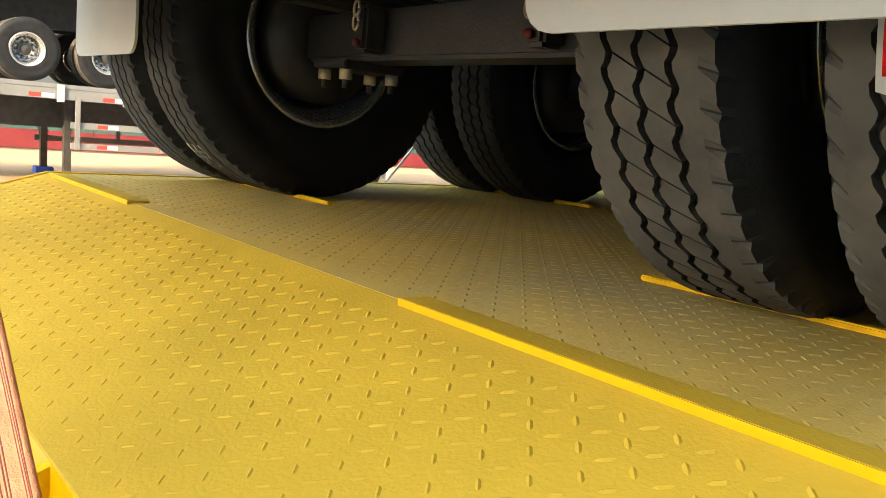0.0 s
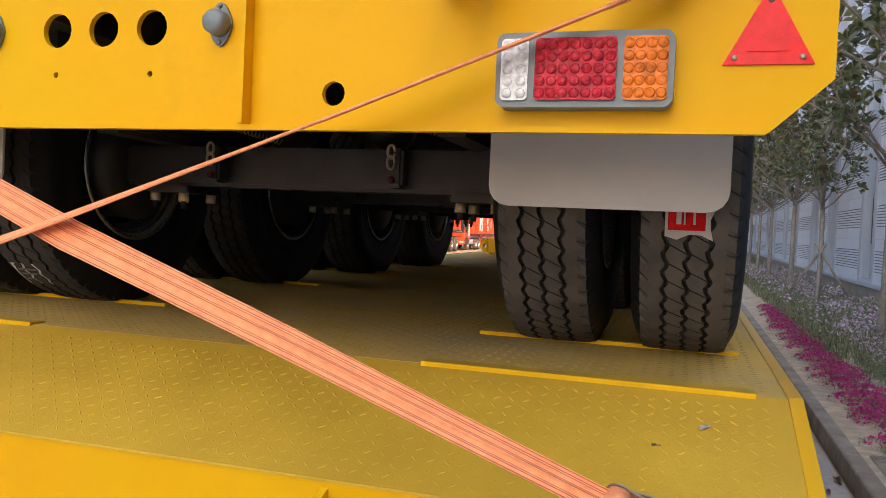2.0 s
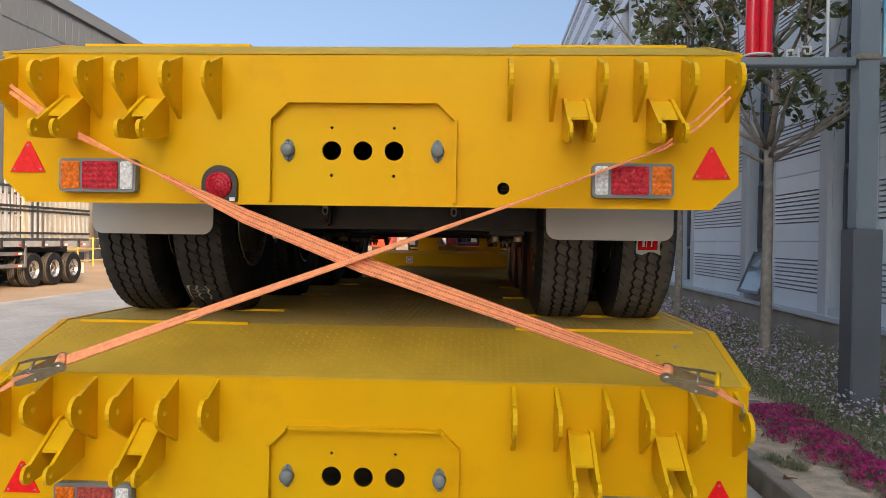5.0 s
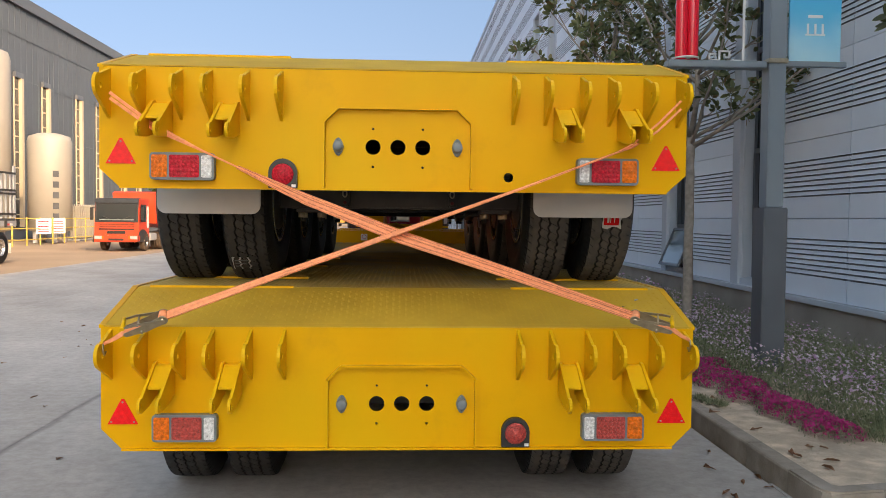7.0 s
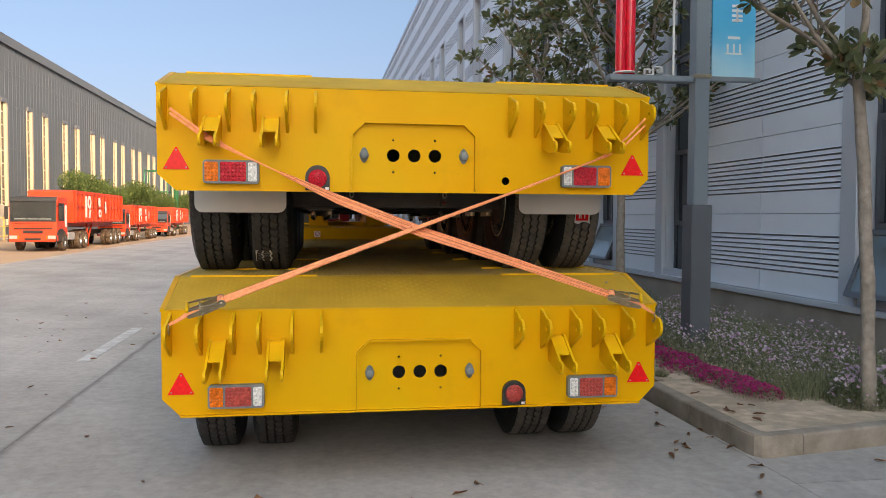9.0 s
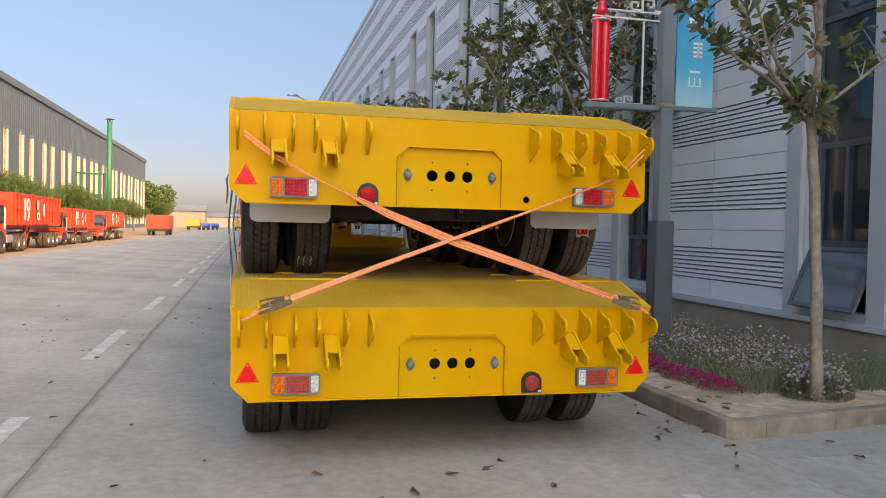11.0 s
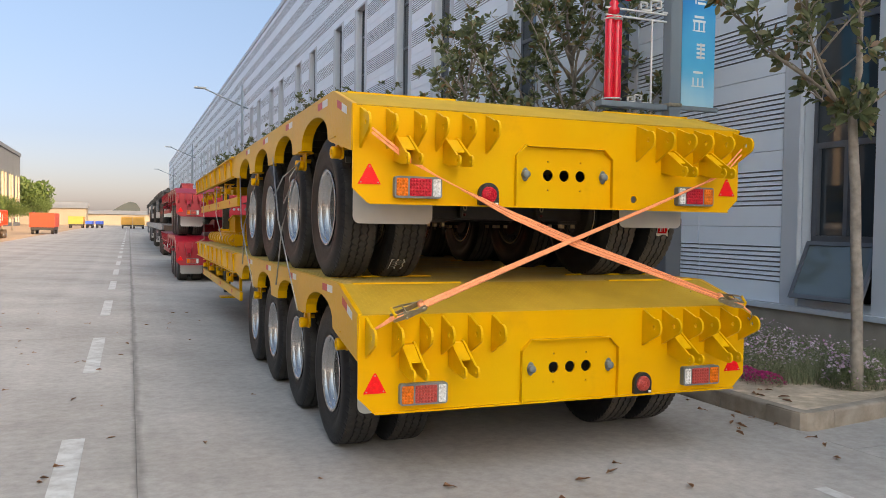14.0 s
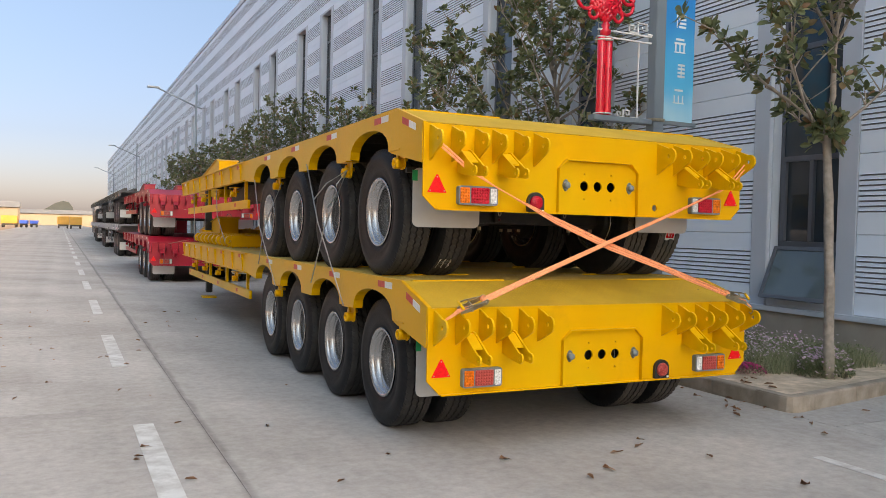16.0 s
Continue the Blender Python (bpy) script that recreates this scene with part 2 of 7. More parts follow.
def road_streaks(m):
    """Darker lengthwise streaks left by traffic, and a dirty stained band along one joint."""
    nt = m.node_tree
    bsdf = nt.nodes["Principled BSDF"]
    old = bsdf.inputs["Base Color"].links[0].from_socket
    geo = nt.nodes.new("ShaderNodeNewGeometry")
    stretch = nt.nodes.new("ShaderNodeMapping")
    stretch.inputs["Scale"].default_value = (1.0, 0.014, 1.0)
    nt.links.new(geo.outputs["Position"], stretch.inputs["Vector"])
    lanes = nt.nodes.new("ShaderNodeTexNoise")
    lanes.inputs["Scale"].default_value, lanes.inputs["Detail"].default_value = 1.6, 6
    nt.links.new(stretch.outputs[0], lanes.inputs["Vector"])
    tone = nt.nodes.new("ShaderNodeMapRange")
    tone.inputs[1].default_value, tone.inputs[2].default_value, tone.inputs[3].default_value, tone.inputs[4].default_value = 0.35, 0.65, 0.93, 1.03
    nt.links.new(lanes.outputs[0], tone.inputs[0])
    # aggregate specks and small scuffs
    specks = nt.nodes.new("ShaderNodeTexNoise")
    specks.inputs["Scale"].default_value, specks.inputs["Detail"].default_value, specks.inputs["Roughness"].default_value = 11.0, 10, 0.75
    nt.links.new(geo.outputs["Position"], specks.inputs["Vector"])
    grit = nt.nodes.new("ShaderNodeMapRange")
    grit.inputs[1].default_value, grit.inputs[2].default_value, grit.inputs[3].default_value, grit.inputs[4].default_value = 0.32, 0.62, 0.80, 1.05
    nt.links.new(specks.outputs[0], grit.inputs[0])
    split = nt.nodes.new("ShaderNodeSeparateXYZ")
    nt.links.new(geo.outputs["Position"], split.inputs[0])
    ragged = nt.nodes.new("ShaderNodeTexNoise")
    ragged.inputs["Scale"].default_value, ragged.inputs["Detail"].default_value = 2.5, 6
    nt.links.new(geo.outputs["Position"], ragged.inputs["Vector"])
    off = nt.nodes.new("ShaderNodeMath")
    off.operation = 'MULTIPLY_ADD'
    off.inputs[1].default_value, off.inputs[2].default_value = 0.09, 2.66
    nt.links.new(ragged.outputs[0], off.inputs[0])
    where = nt.nodes.new("ShaderNodeMath")
    where.operation = 'ADD'
    nt.links.new(split.outputs["X"], where.inputs[0])
    nt.links.new(off.outputs[0], where.inputs[1])
    dist = nt.nodes.new("ShaderNodeMath")
    dist.operation = 'ABSOLUTE'
    nt.links.new(where.outputs[0], dist.inputs[0])
    band = nt.nodes.new("ShaderNodeMapRange")
    band.inputs[1].default_value, band.inputs[2].default_value, band.inputs[3].default_value, band.inputs[4].default_value = 0.008, 0.050, 0.70, 1.0
    nt.links.new(dist.outputs[0], band.inputs[0])
    both = nt.nodes.new("ShaderNodeMath")
    both.operation = 'MULTIPLY'
    nt.links.new(tone.outputs[0], both.inputs[0])
    nt.links.new(band.outputs[0], both.inputs[1])
    mul = nt.nodes.new("ShaderNodeVectorMath")
    mul.operation = 'SCALE'
    nt.links.new(old, mul.inputs[0])
    last = nt.nodes.new("ShaderNodeMath")
    last.operation = 'MULTIPLY'
    nt.links.new(both.outputs[0], last.inputs[0])
    nt.links.new(grit.outputs[0], last.inputs[1])
    nt.links.new(last.outputs[0], mul.inputs["Scale"])
    nt.links.new(mul.outputs[0], bsdf.inputs["Base Color"])


road_streaks(CONCRETE)
CONCRETE_FAR = surface("yard_concrete", (0.34, 0.245, 0.160), 0.85, vary=0.12, scale=0.25, fine=0.002, fine_scale=60, stain=(0.27, 0.20, 0.135), stain_at=0.58, stain_scale=0.2)
JOINT = surface("dark_joint_sealant", (0.19, 0.18, 0.165), 0.9, vary=0.3, scale=3.0)
LANE_PAINT = surface("worn_white_road_paint", (0.60, 0.60, 0.58), 0.75, vary=0.08, scale=6.0, stain=(0.40, 0.385, 0.36), stain_at=0.52, stain_scale=5.0)
KERB = surface("kerb_concrete", (0.335, 0.285, 0.235), 0.9, vary=0.2, scale=5.0, fine=0.004, fine_scale=110, stain=(0.20, 0.165, 0.125), stain_at=0.57, stain_scale=2.6)
SOIL = surface("dry_soil", (0.56, 0.45, 0.335), 0.95, vary=0.28, scale=9.0, fine=0.014, fine_scale=55, stain=(0.40, 0.32, 0.235), stain_at=0.56, stain_scale=3.0)
CLADDING = surface("blue_grey_metal_cladding", (0.76, 0.835, 0.93), 0.45, metal=0.0, vary=0.04, scale=0.8, fine=0.0004, fine_scale=60, random_vary=0.03)
JAMB = surface("grey_window_jamb", (0.50, 0.545, 0.61), 0.5, vary=0.05, scale=1.2)
GROOVE = surface("shaded_cladding_groove", (0.23, 0.25, 0.285), 0.8)
WIN_FRAME = surface("dark_grey_window_frame", (0.095, 0.105, 0.125), 0.4, vary=0.12, scale=4.0)
WIN_GLASS = glass("window_glass", (0.035, 0.045, 0.055))
TRUCK_GLASS = glass("windscreen_glass", (0.022, 0.027, 0.03), 0.05)
AWNING_GLASS = glass("tilted_window_glass", (0.11, 0.14, 0.15), 0.06)
PLINTH = surface("rendered_plinth", (0.33, 0.295, 0.255), 0.9, vary=0.15, scale=2.0, fine=0.002)
POLE = surface("grey_pole_paint", (0.21, 0.25, 0.285), 0.4, vary=0.06, scale=2.0)
POLE_DARK = surface("dark_grey_pole_paint", (0.115, 0.13, 0.15), 0.42, vary=0.08, scale=2.0)
LANTERN_RED = surface("glossy_red_plastic", (0.74, 0.012, 0.035), 0.22, vary=0.06, scale=8.0, coat=0.4)
WHITE_METAL = surface("white_painted_metal", (0.72, 0.72, 0.71), 0.4, vary=0.05, scale=8.0)
BANNER_WHITE = surface("white_banner_print", (0.80, 0.84, 0.86), 0.6)
BARK = surface("grey_brown_bark", (0.30, 0.26, 0.22), 0.9, vary=0.25, scale=14.0, fine=0.006, fine_scale=45)
WHITE_TANK = surface("white_tank_paint", (0.29, 0.275, 0.245), 0.5, vary=0.05, scale=0.8)
LEFT_WALL = surface("grey_hall_cladding", (0.078, 0.093, 0.114), 0.6, vary=0.06, scale=0.15, random_vary=0.03)
CREAM = surface("cream_window_strip", (0.46, 0.39, 0.28), 0.6, vary=0.08, scale=0.5)
HAZY_WALL = surface("pale_hazy_wall_paint", (0.22, 0.19, 0.145), 0.7, vary=0.08, scale=0.1)
BOX_YELLOW = surface("yellow_container_paint", (0.48, 0.27, 0.04), 0.5, vary=0.1, scale=0.8)
DARK_ROOF = surface("dull_grey_roof", (0.16, 0.165, 0.17), 0.7, vary=0.1, scale=0.3)
YELLOW_RAIL = surface("faded_yellow_rail", (0.55, 0.42, 0.10), 0.6)
BLUE_PAINT = surface("blue_paint", (0.03, 0.10, 0.55), 0.45)
GREEN_PAINT = surface("green_chimney_paint", (0.03, 0.13, 0.055), 0.5, vary=0.08)
HILL = surface("hazy_hill_green", (0.036, 0.046, 0.050), 1.0, vary=0.15, scale=0.05)
HOARDING = surface("dull_green_hoarding", (0.030, 0.070, 0.068), 0.7, vary=0.15, scale=0.8)
PAPER = surface("white_paper", (0.78, 0.76, 0.74), 0.7)


def leafy(name, a, b, rough=0.4):
    """Leaves that differ from one to the next."""
    m = bpy.data.materials.new(name)
    m.use_nodes = True
    nt = m.node_tree
    bsdf = nt.nodes["Principled BSDF"]
    geo = nt.nodes.new("ShaderNodeNewGeometry")
    ramp = nt.nodes.new("ShaderNodeValToRGB")
    ramp.color_ramp.elements[0].color, ramp.color_ramp.elements[1].color = (*a, 1), (*b, 1)
    nt.links.new(geo.outputs["Random Per Island"], ramp.inputs[0])
    nt.links.new(ramp.outputs[0], bsdf.inputs["Base Color"])
    bsdf.inputs["Roughness"].default_value = rough
    # light that comes through the thin leaf
    thin = nt.nodes.new("ShaderNodeBsdfTranslucent")
    nt.links.new(ramp.outputs[0], thin.inputs["Color"])
    both = nt.nodes.new("ShaderNodeMixShader")
    both.inputs[0].default_value = 0.38
    nt.links.new(bsdf.outputs[0], both.inputs[1])
    nt.links.new(thin.outputs[0], both.inputs[2])
    nt.links.new(both.outputs[0], nt.nodes["Material Output"].inputs["Surface"])
    return m


LEAF = leafy("magnolia_leaf", (0.085, 0.105, 0.048), (0.36, 0.38, 0.21), 0.26)
e = LEAF.node_tree.nodes["Color Ramp"].color_ramp.elements.new(0.80)
e.color = (0.22, 0.245, 0.115, 1)
e = LEAF.node_tree.nodes["Color Ramp"].color_ramp.elements.new(0.86)
e.color = (0.24, 0.135, 0.065, 1)
GRASS = leafy("grey_green_stems", (0.145, 0.175, 0.082), (0.39, 0.39, 0.24), 0.7)
BUSH = leafy("grey_green_leaves", (0.095, 0.130, 0.055), (0.30, 0.33, 0.18), 0.6)
PALE_FLOWER = leafy("pale_pink_flowers", (0.78, 0.70, 0.75), (0.50, 0.24, 0.46), 0.7)
MAGENTA = leafy("magenta_flowers", (0.27, 0.006, 0.085), (0.64, 0.050, 0.28), 0.7)
LILAC = leafy("lilac_flowers", (0.76, 0.64, 0.72), (0.60, 0.38, 0.55), 0.7)
HEDGE = leafy("hedge_leaf", (0.042, 0.080, 0.018), (0.15, 0.205, 0.045), 0.6)
DRY_LEAF = leafy("dry_leaf", (0.22, 0.105, 0.058), (0.42, 0.25, 0.145), 0.8)

BANNER = bpy.data.materials.new("blue_banner_print")
BANNER.use_nodes = True
_nt = BANNER.node_tree
_tc = _nt.nodes.new("ShaderNodeTexCoord")
_sep = _nt.nodes.new("ShaderNodeSeparateXYZ")
_nz = _nt.nodes.new("ShaderNodeTexNoise")
_nz.inputs["Scale"].default_value = 2.2
_add = _nt.nodes.new("ShaderNodeMath")
_add.operation = 'MULTIPLY_ADD'
_add.inputs[1].default_value = 0.35
_rp = _nt.nodes.new("ShaderNodeValToRGB")
_rp.color_ramp.elements[0].color, _rp.color_ramp.elements[1].color = (0.58, 0.82, 0.88, 1), (0.02, 0.25, 0.66, 1)
_e = _rp.color_ramp.elements.new(0.45)
_e.color = (0.10, 0.50, 0.80, 1)
_nt.links.new(_tc.outputs["Generated"], _sep.inputs[0])
_nt.links.new(_tc.outputs["Object"], _nz.inputs["Vector"])
_nt.links.new(_nz.outputs[0], _add.inputs[0])
_nt.links.new(_sep.outputs[2], _add.inputs[2])
_nt.links.new(_add.outputs[0], _rp.inputs[0])
_nt.links.new(_rp.outputs[0], _nt.nodes["Principled BSDF"].inputs["Base Color"])
_nt.nodes["Principled BSDF"].inputs["Roughness"].default_value = 0.6


# ---------- building blocks ----------
def box(bm, x0, x1, y0, y1, z0, z1, bevel=0.0):
    vs = [bm.verts.new((x, y, z)) for x in (x0, x1) for y in (y0, y1) for z in (z0, z1)]
    fs = [bm.faces.new([vs[i] for i in f]) for f in ((0, 1, 3, 2), (4, 6, 7, 5), (0, 4, 5, 1), (2, 3, 7, 6), (0, 2, 6, 4), (1, 5, 7, 3))]
    if bevel:
        edges = list({ed for f in fs for ed in f.edges})
        bmesh.ops.bevel(bm, geom=edges, offset=bevel, segments=2, affect='EDGES')
    return vs


def tube(bm, p0, p1, r0, r1=None, seg=12, caps=True):
    p0, p1 = Vector(p0), Vector(p1)
    r1 = r0 if r1 is None else r1
    q = (p1 - p0).to_track_quat("Z", "Y")
    rings = []
    for p, r in ((p0, r0), (p1, r1)):
        rings.append([bm.verts.new(p + q @ Vector((r * math.cos(2 * math.pi * i / seg), r * math.sin(2 * math.pi * i / seg), 0))) for i in range(seg)])
    for i in range(seg):
        f = bm.faces.new((rings[0][i], rings[0][(i + 1) % seg], rings[1][(i + 1) % seg], rings[1][i]))
        f.smooth = True
    if caps:
        bm.faces.new(rings[0][::-1])
        bm.faces.new(rings[1])


def line_tube(bm, pts, r, seg=6):
    """A round bar or wire along points."""
    pts = [Vector(p) for p in pts]
    rings = []
    for i, p in enumerate(pts):
        d = (pts[min(i + 1, len(pts) - 1)] - pts[max(i - 1, 0)]).normalized()
        q = d.to_track_quat("Z", "Y")
        rr = r[i] if isinstance(r, (list, tuple)) else r
        rings.append([bm.verts.new(p + q @ Vector((rr * math.cos(2 * math.pi * k / seg), rr * math.sin(2 * math.pi * k / seg), 0))) for k in range(seg)])
    for a, b in zip(rings, rings[1:]):
        # match the nearest start vertex so that the tube does not twist
        off = min(range(seg), key=lambda s: (a[0].co - b[s].co).length)
        for k in range(seg):
            f = bm.faces.new((a[k], a[(k + 1) % seg], b[(k + 1 + off) % seg], b[(k + off) % seg]))
            f.smooth = True
        b[:] = b[off:] + b[:off]
    bm.faces.new(rings[0][::-1])
    bm.faces.new(rings[-1])


def prism(bm, pts, axis, a0, a1, holes=()):
    """A plate: the outline pts (two coordinates each) with holes, drawn out along the axis from a0 to a1."""
    def at(u, v, a):
        return {"x": (a, u, v), "y": (u, a, v), "z": (u, v, a)}[axis]
    loops = [list(pts)] + [list(h) for h in holes]
    edges, first = [], []
    for loop in loops:
        vs = [bm.verts.new(at(u, v, a0)) for u, v in loop]
        first += vs
        edges += [bm.edges.new((vs[i], vs[(i + 1) % len(vs)])) for i in range(len(vs))]
    if holes:
        faces = [f for f in bmesh.ops.triangle_fill(bm, use_beauty=True, use_dissolve=False, edges=edges)["geom"] if isinstance(f, bmesh.types.BMFace)]
    else:
        faces = [bm.faces.new(first)]
    got = bmesh.ops.extrude_face_region(bm, geom=faces)["geom"]
    shift = {"x": (a1 - a0, 0, 0), "y": (0, a1 - a0, 0), "z": (0, 0, a1 - a0)}[axis]
    bmesh.ops.translate(bm, vec=shift, verts=[g for g in got if isinstance(g, bmesh.types.BMVert)])
    bmesh.ops.recalc_face_normals(bm, faces=bm.faces[:])


def ring(cx, cy, r, n=20, a0=0.0):
    return [(cx + r * math.cos(a0 + 2 * math.pi * i / n), cy + r * math.sin(a0 + 2 * math.pi * i / n)) for i in range(n)]


def rounded(x0, x1, y0, y1, r, n=4):
    """The outline of a rectangle with round corners."""
    pts = []
    for cx, cy, a in ((x1 - r, y0 + r, -90), (x1 - r, y1 - r, 0), (x0 + r, y1 - r, 90), (x0 + r, y0 + r, 180)):
        pts += [(cx + r * math.cos(radians(a + 90 * i / n)), cy + r * math.sin(radians(a + 90 * i / n))) for i in range(n + 1)]
    return pts


def lathe(bm, profile, centre=(0, 0, 0), axis="x", seg=32, smooth=True):
    """Turns a profile of (along, radius) round an axis through the centre."""
    rings = []
    for a, r in profile:
        row = []
        for i in range(seg):
            c, s = r * math.cos(2 * math.pi * i / seg), r * math.sin(2 * math.pi * i / seg)
            p = {"x": (a, c, s), "y": (s, a, c), "z": (c, s, a)}[axis]
            row.append(bm.verts.new(Vector(centre) + Vector(p)))
        rings.append(row)
    for a, b in zip(rings, rings[1:]):
        for i in range(seg):
            f = bm.faces.new((a[i], a[(i + 1) % seg], b[(i + 1) % seg], b[i]))
            f.smooth = smooth
    if profile[0][1] > 1e-4:
        bm.faces.new(rings[0][::-1])
    if profile[-1][1] > 1e-4:
        bm.faces.new(rings[-1])


def mesh_from(name, verts, faces, smooth=False):
    me = bpy.data.meshes.new(name)
    me.from_pydata(verts, [], faces)
    if smooth:
        me.polygons.foreach_set("use_smooth", [True] * len(me.polygons))
    me.update()
    return me


def thing(name, label, category, group="", m=None, kind=""):
    ob = new(name)
    ob.empty_display_size = 0.2
    if m is not None:
        ob.matrix_basis = m
    return tagged(ob, label, category, group, kind)


def part(name, bm, material, parent=None, label="", m=None):
    """Links a bmesh, or a mesh, as one object under a thing or a part."""
    if isinstance(bm, bpy.types.Mesh):
        me = bm
    else:
        bmesh.ops.recalc_face_normals(bm, faces=bm.faces[:])
        me = bpy.data.meshes.new(name)
        bm.to_mesh(me)
        bm.free()
    if not me.materials:
        me.materials.append(material)
    ob = new(name, me)
    if parent is not None:
        ob.parent = parent
    if m is not None:
        ob.matrix_basis = m
    return tagged(ob, label)


def solo(name, bm, material, label, category, group="", kind="", m=None):
    return tagged(part(name, bm, material, None, "", m), label, category, group, kind)


# ---------- ground, road, kerb ----------
bm = bmesh.new()
box(bm, -600, 600, -300, 900, -0.4, -0.022)
solo("ground", bm, CONCRETE_FAR, "pale sunlit concrete yard reaching to the horizon", "ground", kind="structure")

bm = bmesh.new()
box(bm, -10.9, 2.30, -40, 330, -0.02, -0.012)
solo("road", bm, JOINT, "dark joint bed beneath the grey concrete road slabs", "road", kind="structure")
road = bpy.data.objects["road"]
SLAB_X = [(-10.9, -6.73), (-6.725, -2.7210), (-2.717, 2.30)]


FORECOURT = [(2.306, 5.14, -40.0 + 5.0 * i, -35.008 + 5.0 * i if i < 7 else -0.3) for i in range(8)]


def slab_mesh(w, d):
    bm = bmesh.new()
    box(bm, 0, w, 0, d, -0.012, 0.0)
    me = bpy.data.meshes.new("road_slab")
    bm.to_mesh(me)
    bm.free()
    me.materials.append(CONCRETE)
    return me


def kerb_mesh(a, b, w=0.11, h=0.148, gap=0.004):
    """One kerb stone from a to b, its worn top edge rounded."""
    a, b = Vector((*a, 0)), Vector((*b, 0))
    d = (b - a).normalized()
    n = Vector((-d.y, d.x, 0))
    bm = bmesh.new()
    outline = [(0, -0.02), (0, h - 0.018), (0.006, h - 0.006), (0.02, h), (w, h), (w, -0.02)]
    rows = [[bm.verts.new(p + n * u + Vector((0, 0, v))) for u, v in outline] for p in (a + d * gap, b - d * gap)]
    for i in range(len(outline)):
        j = (i + 1) % len(outline)
        bm.faces.new((rows[0][i], rows[0][j], rows[1][j], rows[1][i]))
    bm.faces.new(rows[0][::-1])
    bm.faces.new(rows[1])
    return bm


# the bed behind the kerb
bm = bmesh.new()
bed = [(2.41, 60), (2.41, 0.5), (2.425, 0.34), (2.47, 0.295), (2.64, 0.31), (5.2, 0.77), (5.2, 60)]
prism(bm, bed, "z", -0.02, 0.134)
solo("planting_bed_ground", bm, SOIL, "dry brown soil of the planting bed behind the kerb", "soil", kind="structure")

# ---------- hall beside the road ----------
WALL_X, HALL_H = 5.2, 13.8
PERIOD, OFF_A, OFF_B, HALF = 8.35, 2.6, 7.55, 0.56
wall = thing("wall_hall", "blue-grey ribbed metal cladding of the long hall", "wall", kind="structure")
BAND = 1.008


def cladding_mesh(w):
    """One cladding panel: flat zone, eight narrow dark grooves, flat zone, seam."""
    bm = bmesh.new()
    pts = [(0.016, 0.002), (0.0, 0.005)]
    for i in range(8):
        z0 = 0.276 + i * 0.0645
        pts += [(0.0, z0), (0.026, z0 + 0.0005), (0.026, z0 + 0.016), (-0.004, z0 + 0.021), (0.0, z0 + 0.028)]
    pts += [(0.0, BAND - 0.005), (0.016, BAND - 0.002)]
    rows = [[bm.verts.new((x, y, zz)) for x, zz in pts] for y in (0.006, w - 0.006)]
    for i in range(len(pts) - 1):
        f = bm.faces.new((rows[0][i], rows[1][i], rows[1][i + 1], rows[0][i + 1]))
        # groove faces take a darker colour that stands in for their shade
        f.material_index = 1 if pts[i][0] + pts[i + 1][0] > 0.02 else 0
    for row in rows:
        back = [bm.verts.new((0.05, v.co.y, v.co.z)) for v in (row[0], row[-1])]
        bm.faces.new(row + [back[1], back[0]])
    bmesh.ops.recalc_face_normals(bm, faces=bm.faces[:])
    me = bpy.data.meshes.new("cladding_panel")
    bm.to_mesh(me)
    bm.free()
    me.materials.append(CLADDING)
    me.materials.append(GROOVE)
    return me


segments = []
slots = []
for k in range(-6, 21):
    a, b = OFF_A + PERIOD * k, OFF_B + PERIOD * k
    slots += [a, b]
    segments += [(k, a + HALF + 0.28, b - HALF - 0.28), (k, b + HALF + 0.28, a + PERIOD - HALF - 0.28)]
SILL = 0.62
PANEL_Z = 0.674
SLOT_TOP = 9.66
wide, narrow = cladding_mesh((segments[0][2] - segments[0][1]) / 2), cladding_mesh(segments[1][2] - segments[1][1])

bm = bmesh.new()
box(bm, WALL_X + 0.05, WALL_X + 0.45, OFF_A - 6 * PERIOD - 2, OFF_A + 21 * PERIOD, SLOT_TOP, HALL_H)
part("wall_upper_core", bm, JAMB, wall)
for k, a, b in segments:
    bm = bmesh.new()
    box(bm, WALL_X + 0.052, WALL_X + 0.45, a - 0.3, b + 0.3, 0.0, SLOT_TOP - 0.002)
    part("wall_core", bm, JAMB, wall)
bm = bmesh.new()
box(bm, WALL_X - 0.02, WALL_X + 0.05, OFF_A - 6 * PERIOD - 2, OFF_A + 21 * PERIOD, 0.02, 0.598)
part("plinth", bm, PLINTH, wall, "low rendered grey-brown plinth under the cladding")
bm = bmesh.new()
box(bm, WALL_X - 0.07, WALL_X + 0.05, OFF_A - 6 * PERIOD - 2, OFF_A + 21 * PERIOD, 0.600, 0.670, 0.004)
part("drip_ledge", bm, JAMB, wall)
bm = bmesh.new()
box(bm, WALL_X - 0.05, WALL_X + 40, OFF_A - 6 * PERIOD - 2, OFF_A + 21 * PERIOD, HALL_H + 0.002, HALL_H + 0.25)
box(bm, WALL_X + 39.5, WALL_X + 40, OFF_A - 6 * PERIOD - 2, OFF_A + 21 * PERIOD, 0, HALL_H)
box(bm, WALL_X + 0.46, WALL_X + 39.4, OFF_A - 6 * PERIOD - 2, OFF_A - 6 * PERIOD - 1.6, 0, HALL_H)
box(bm, WALL_X + 0.46, WALL_X + 39.4, OFF_A + 21 * PERIOD - 0.4, OFF_A + 21 * PERIOD, 0, HALL_H)
part("roof", bm, JAMB, wall, "flat grey roof edge of the hall")


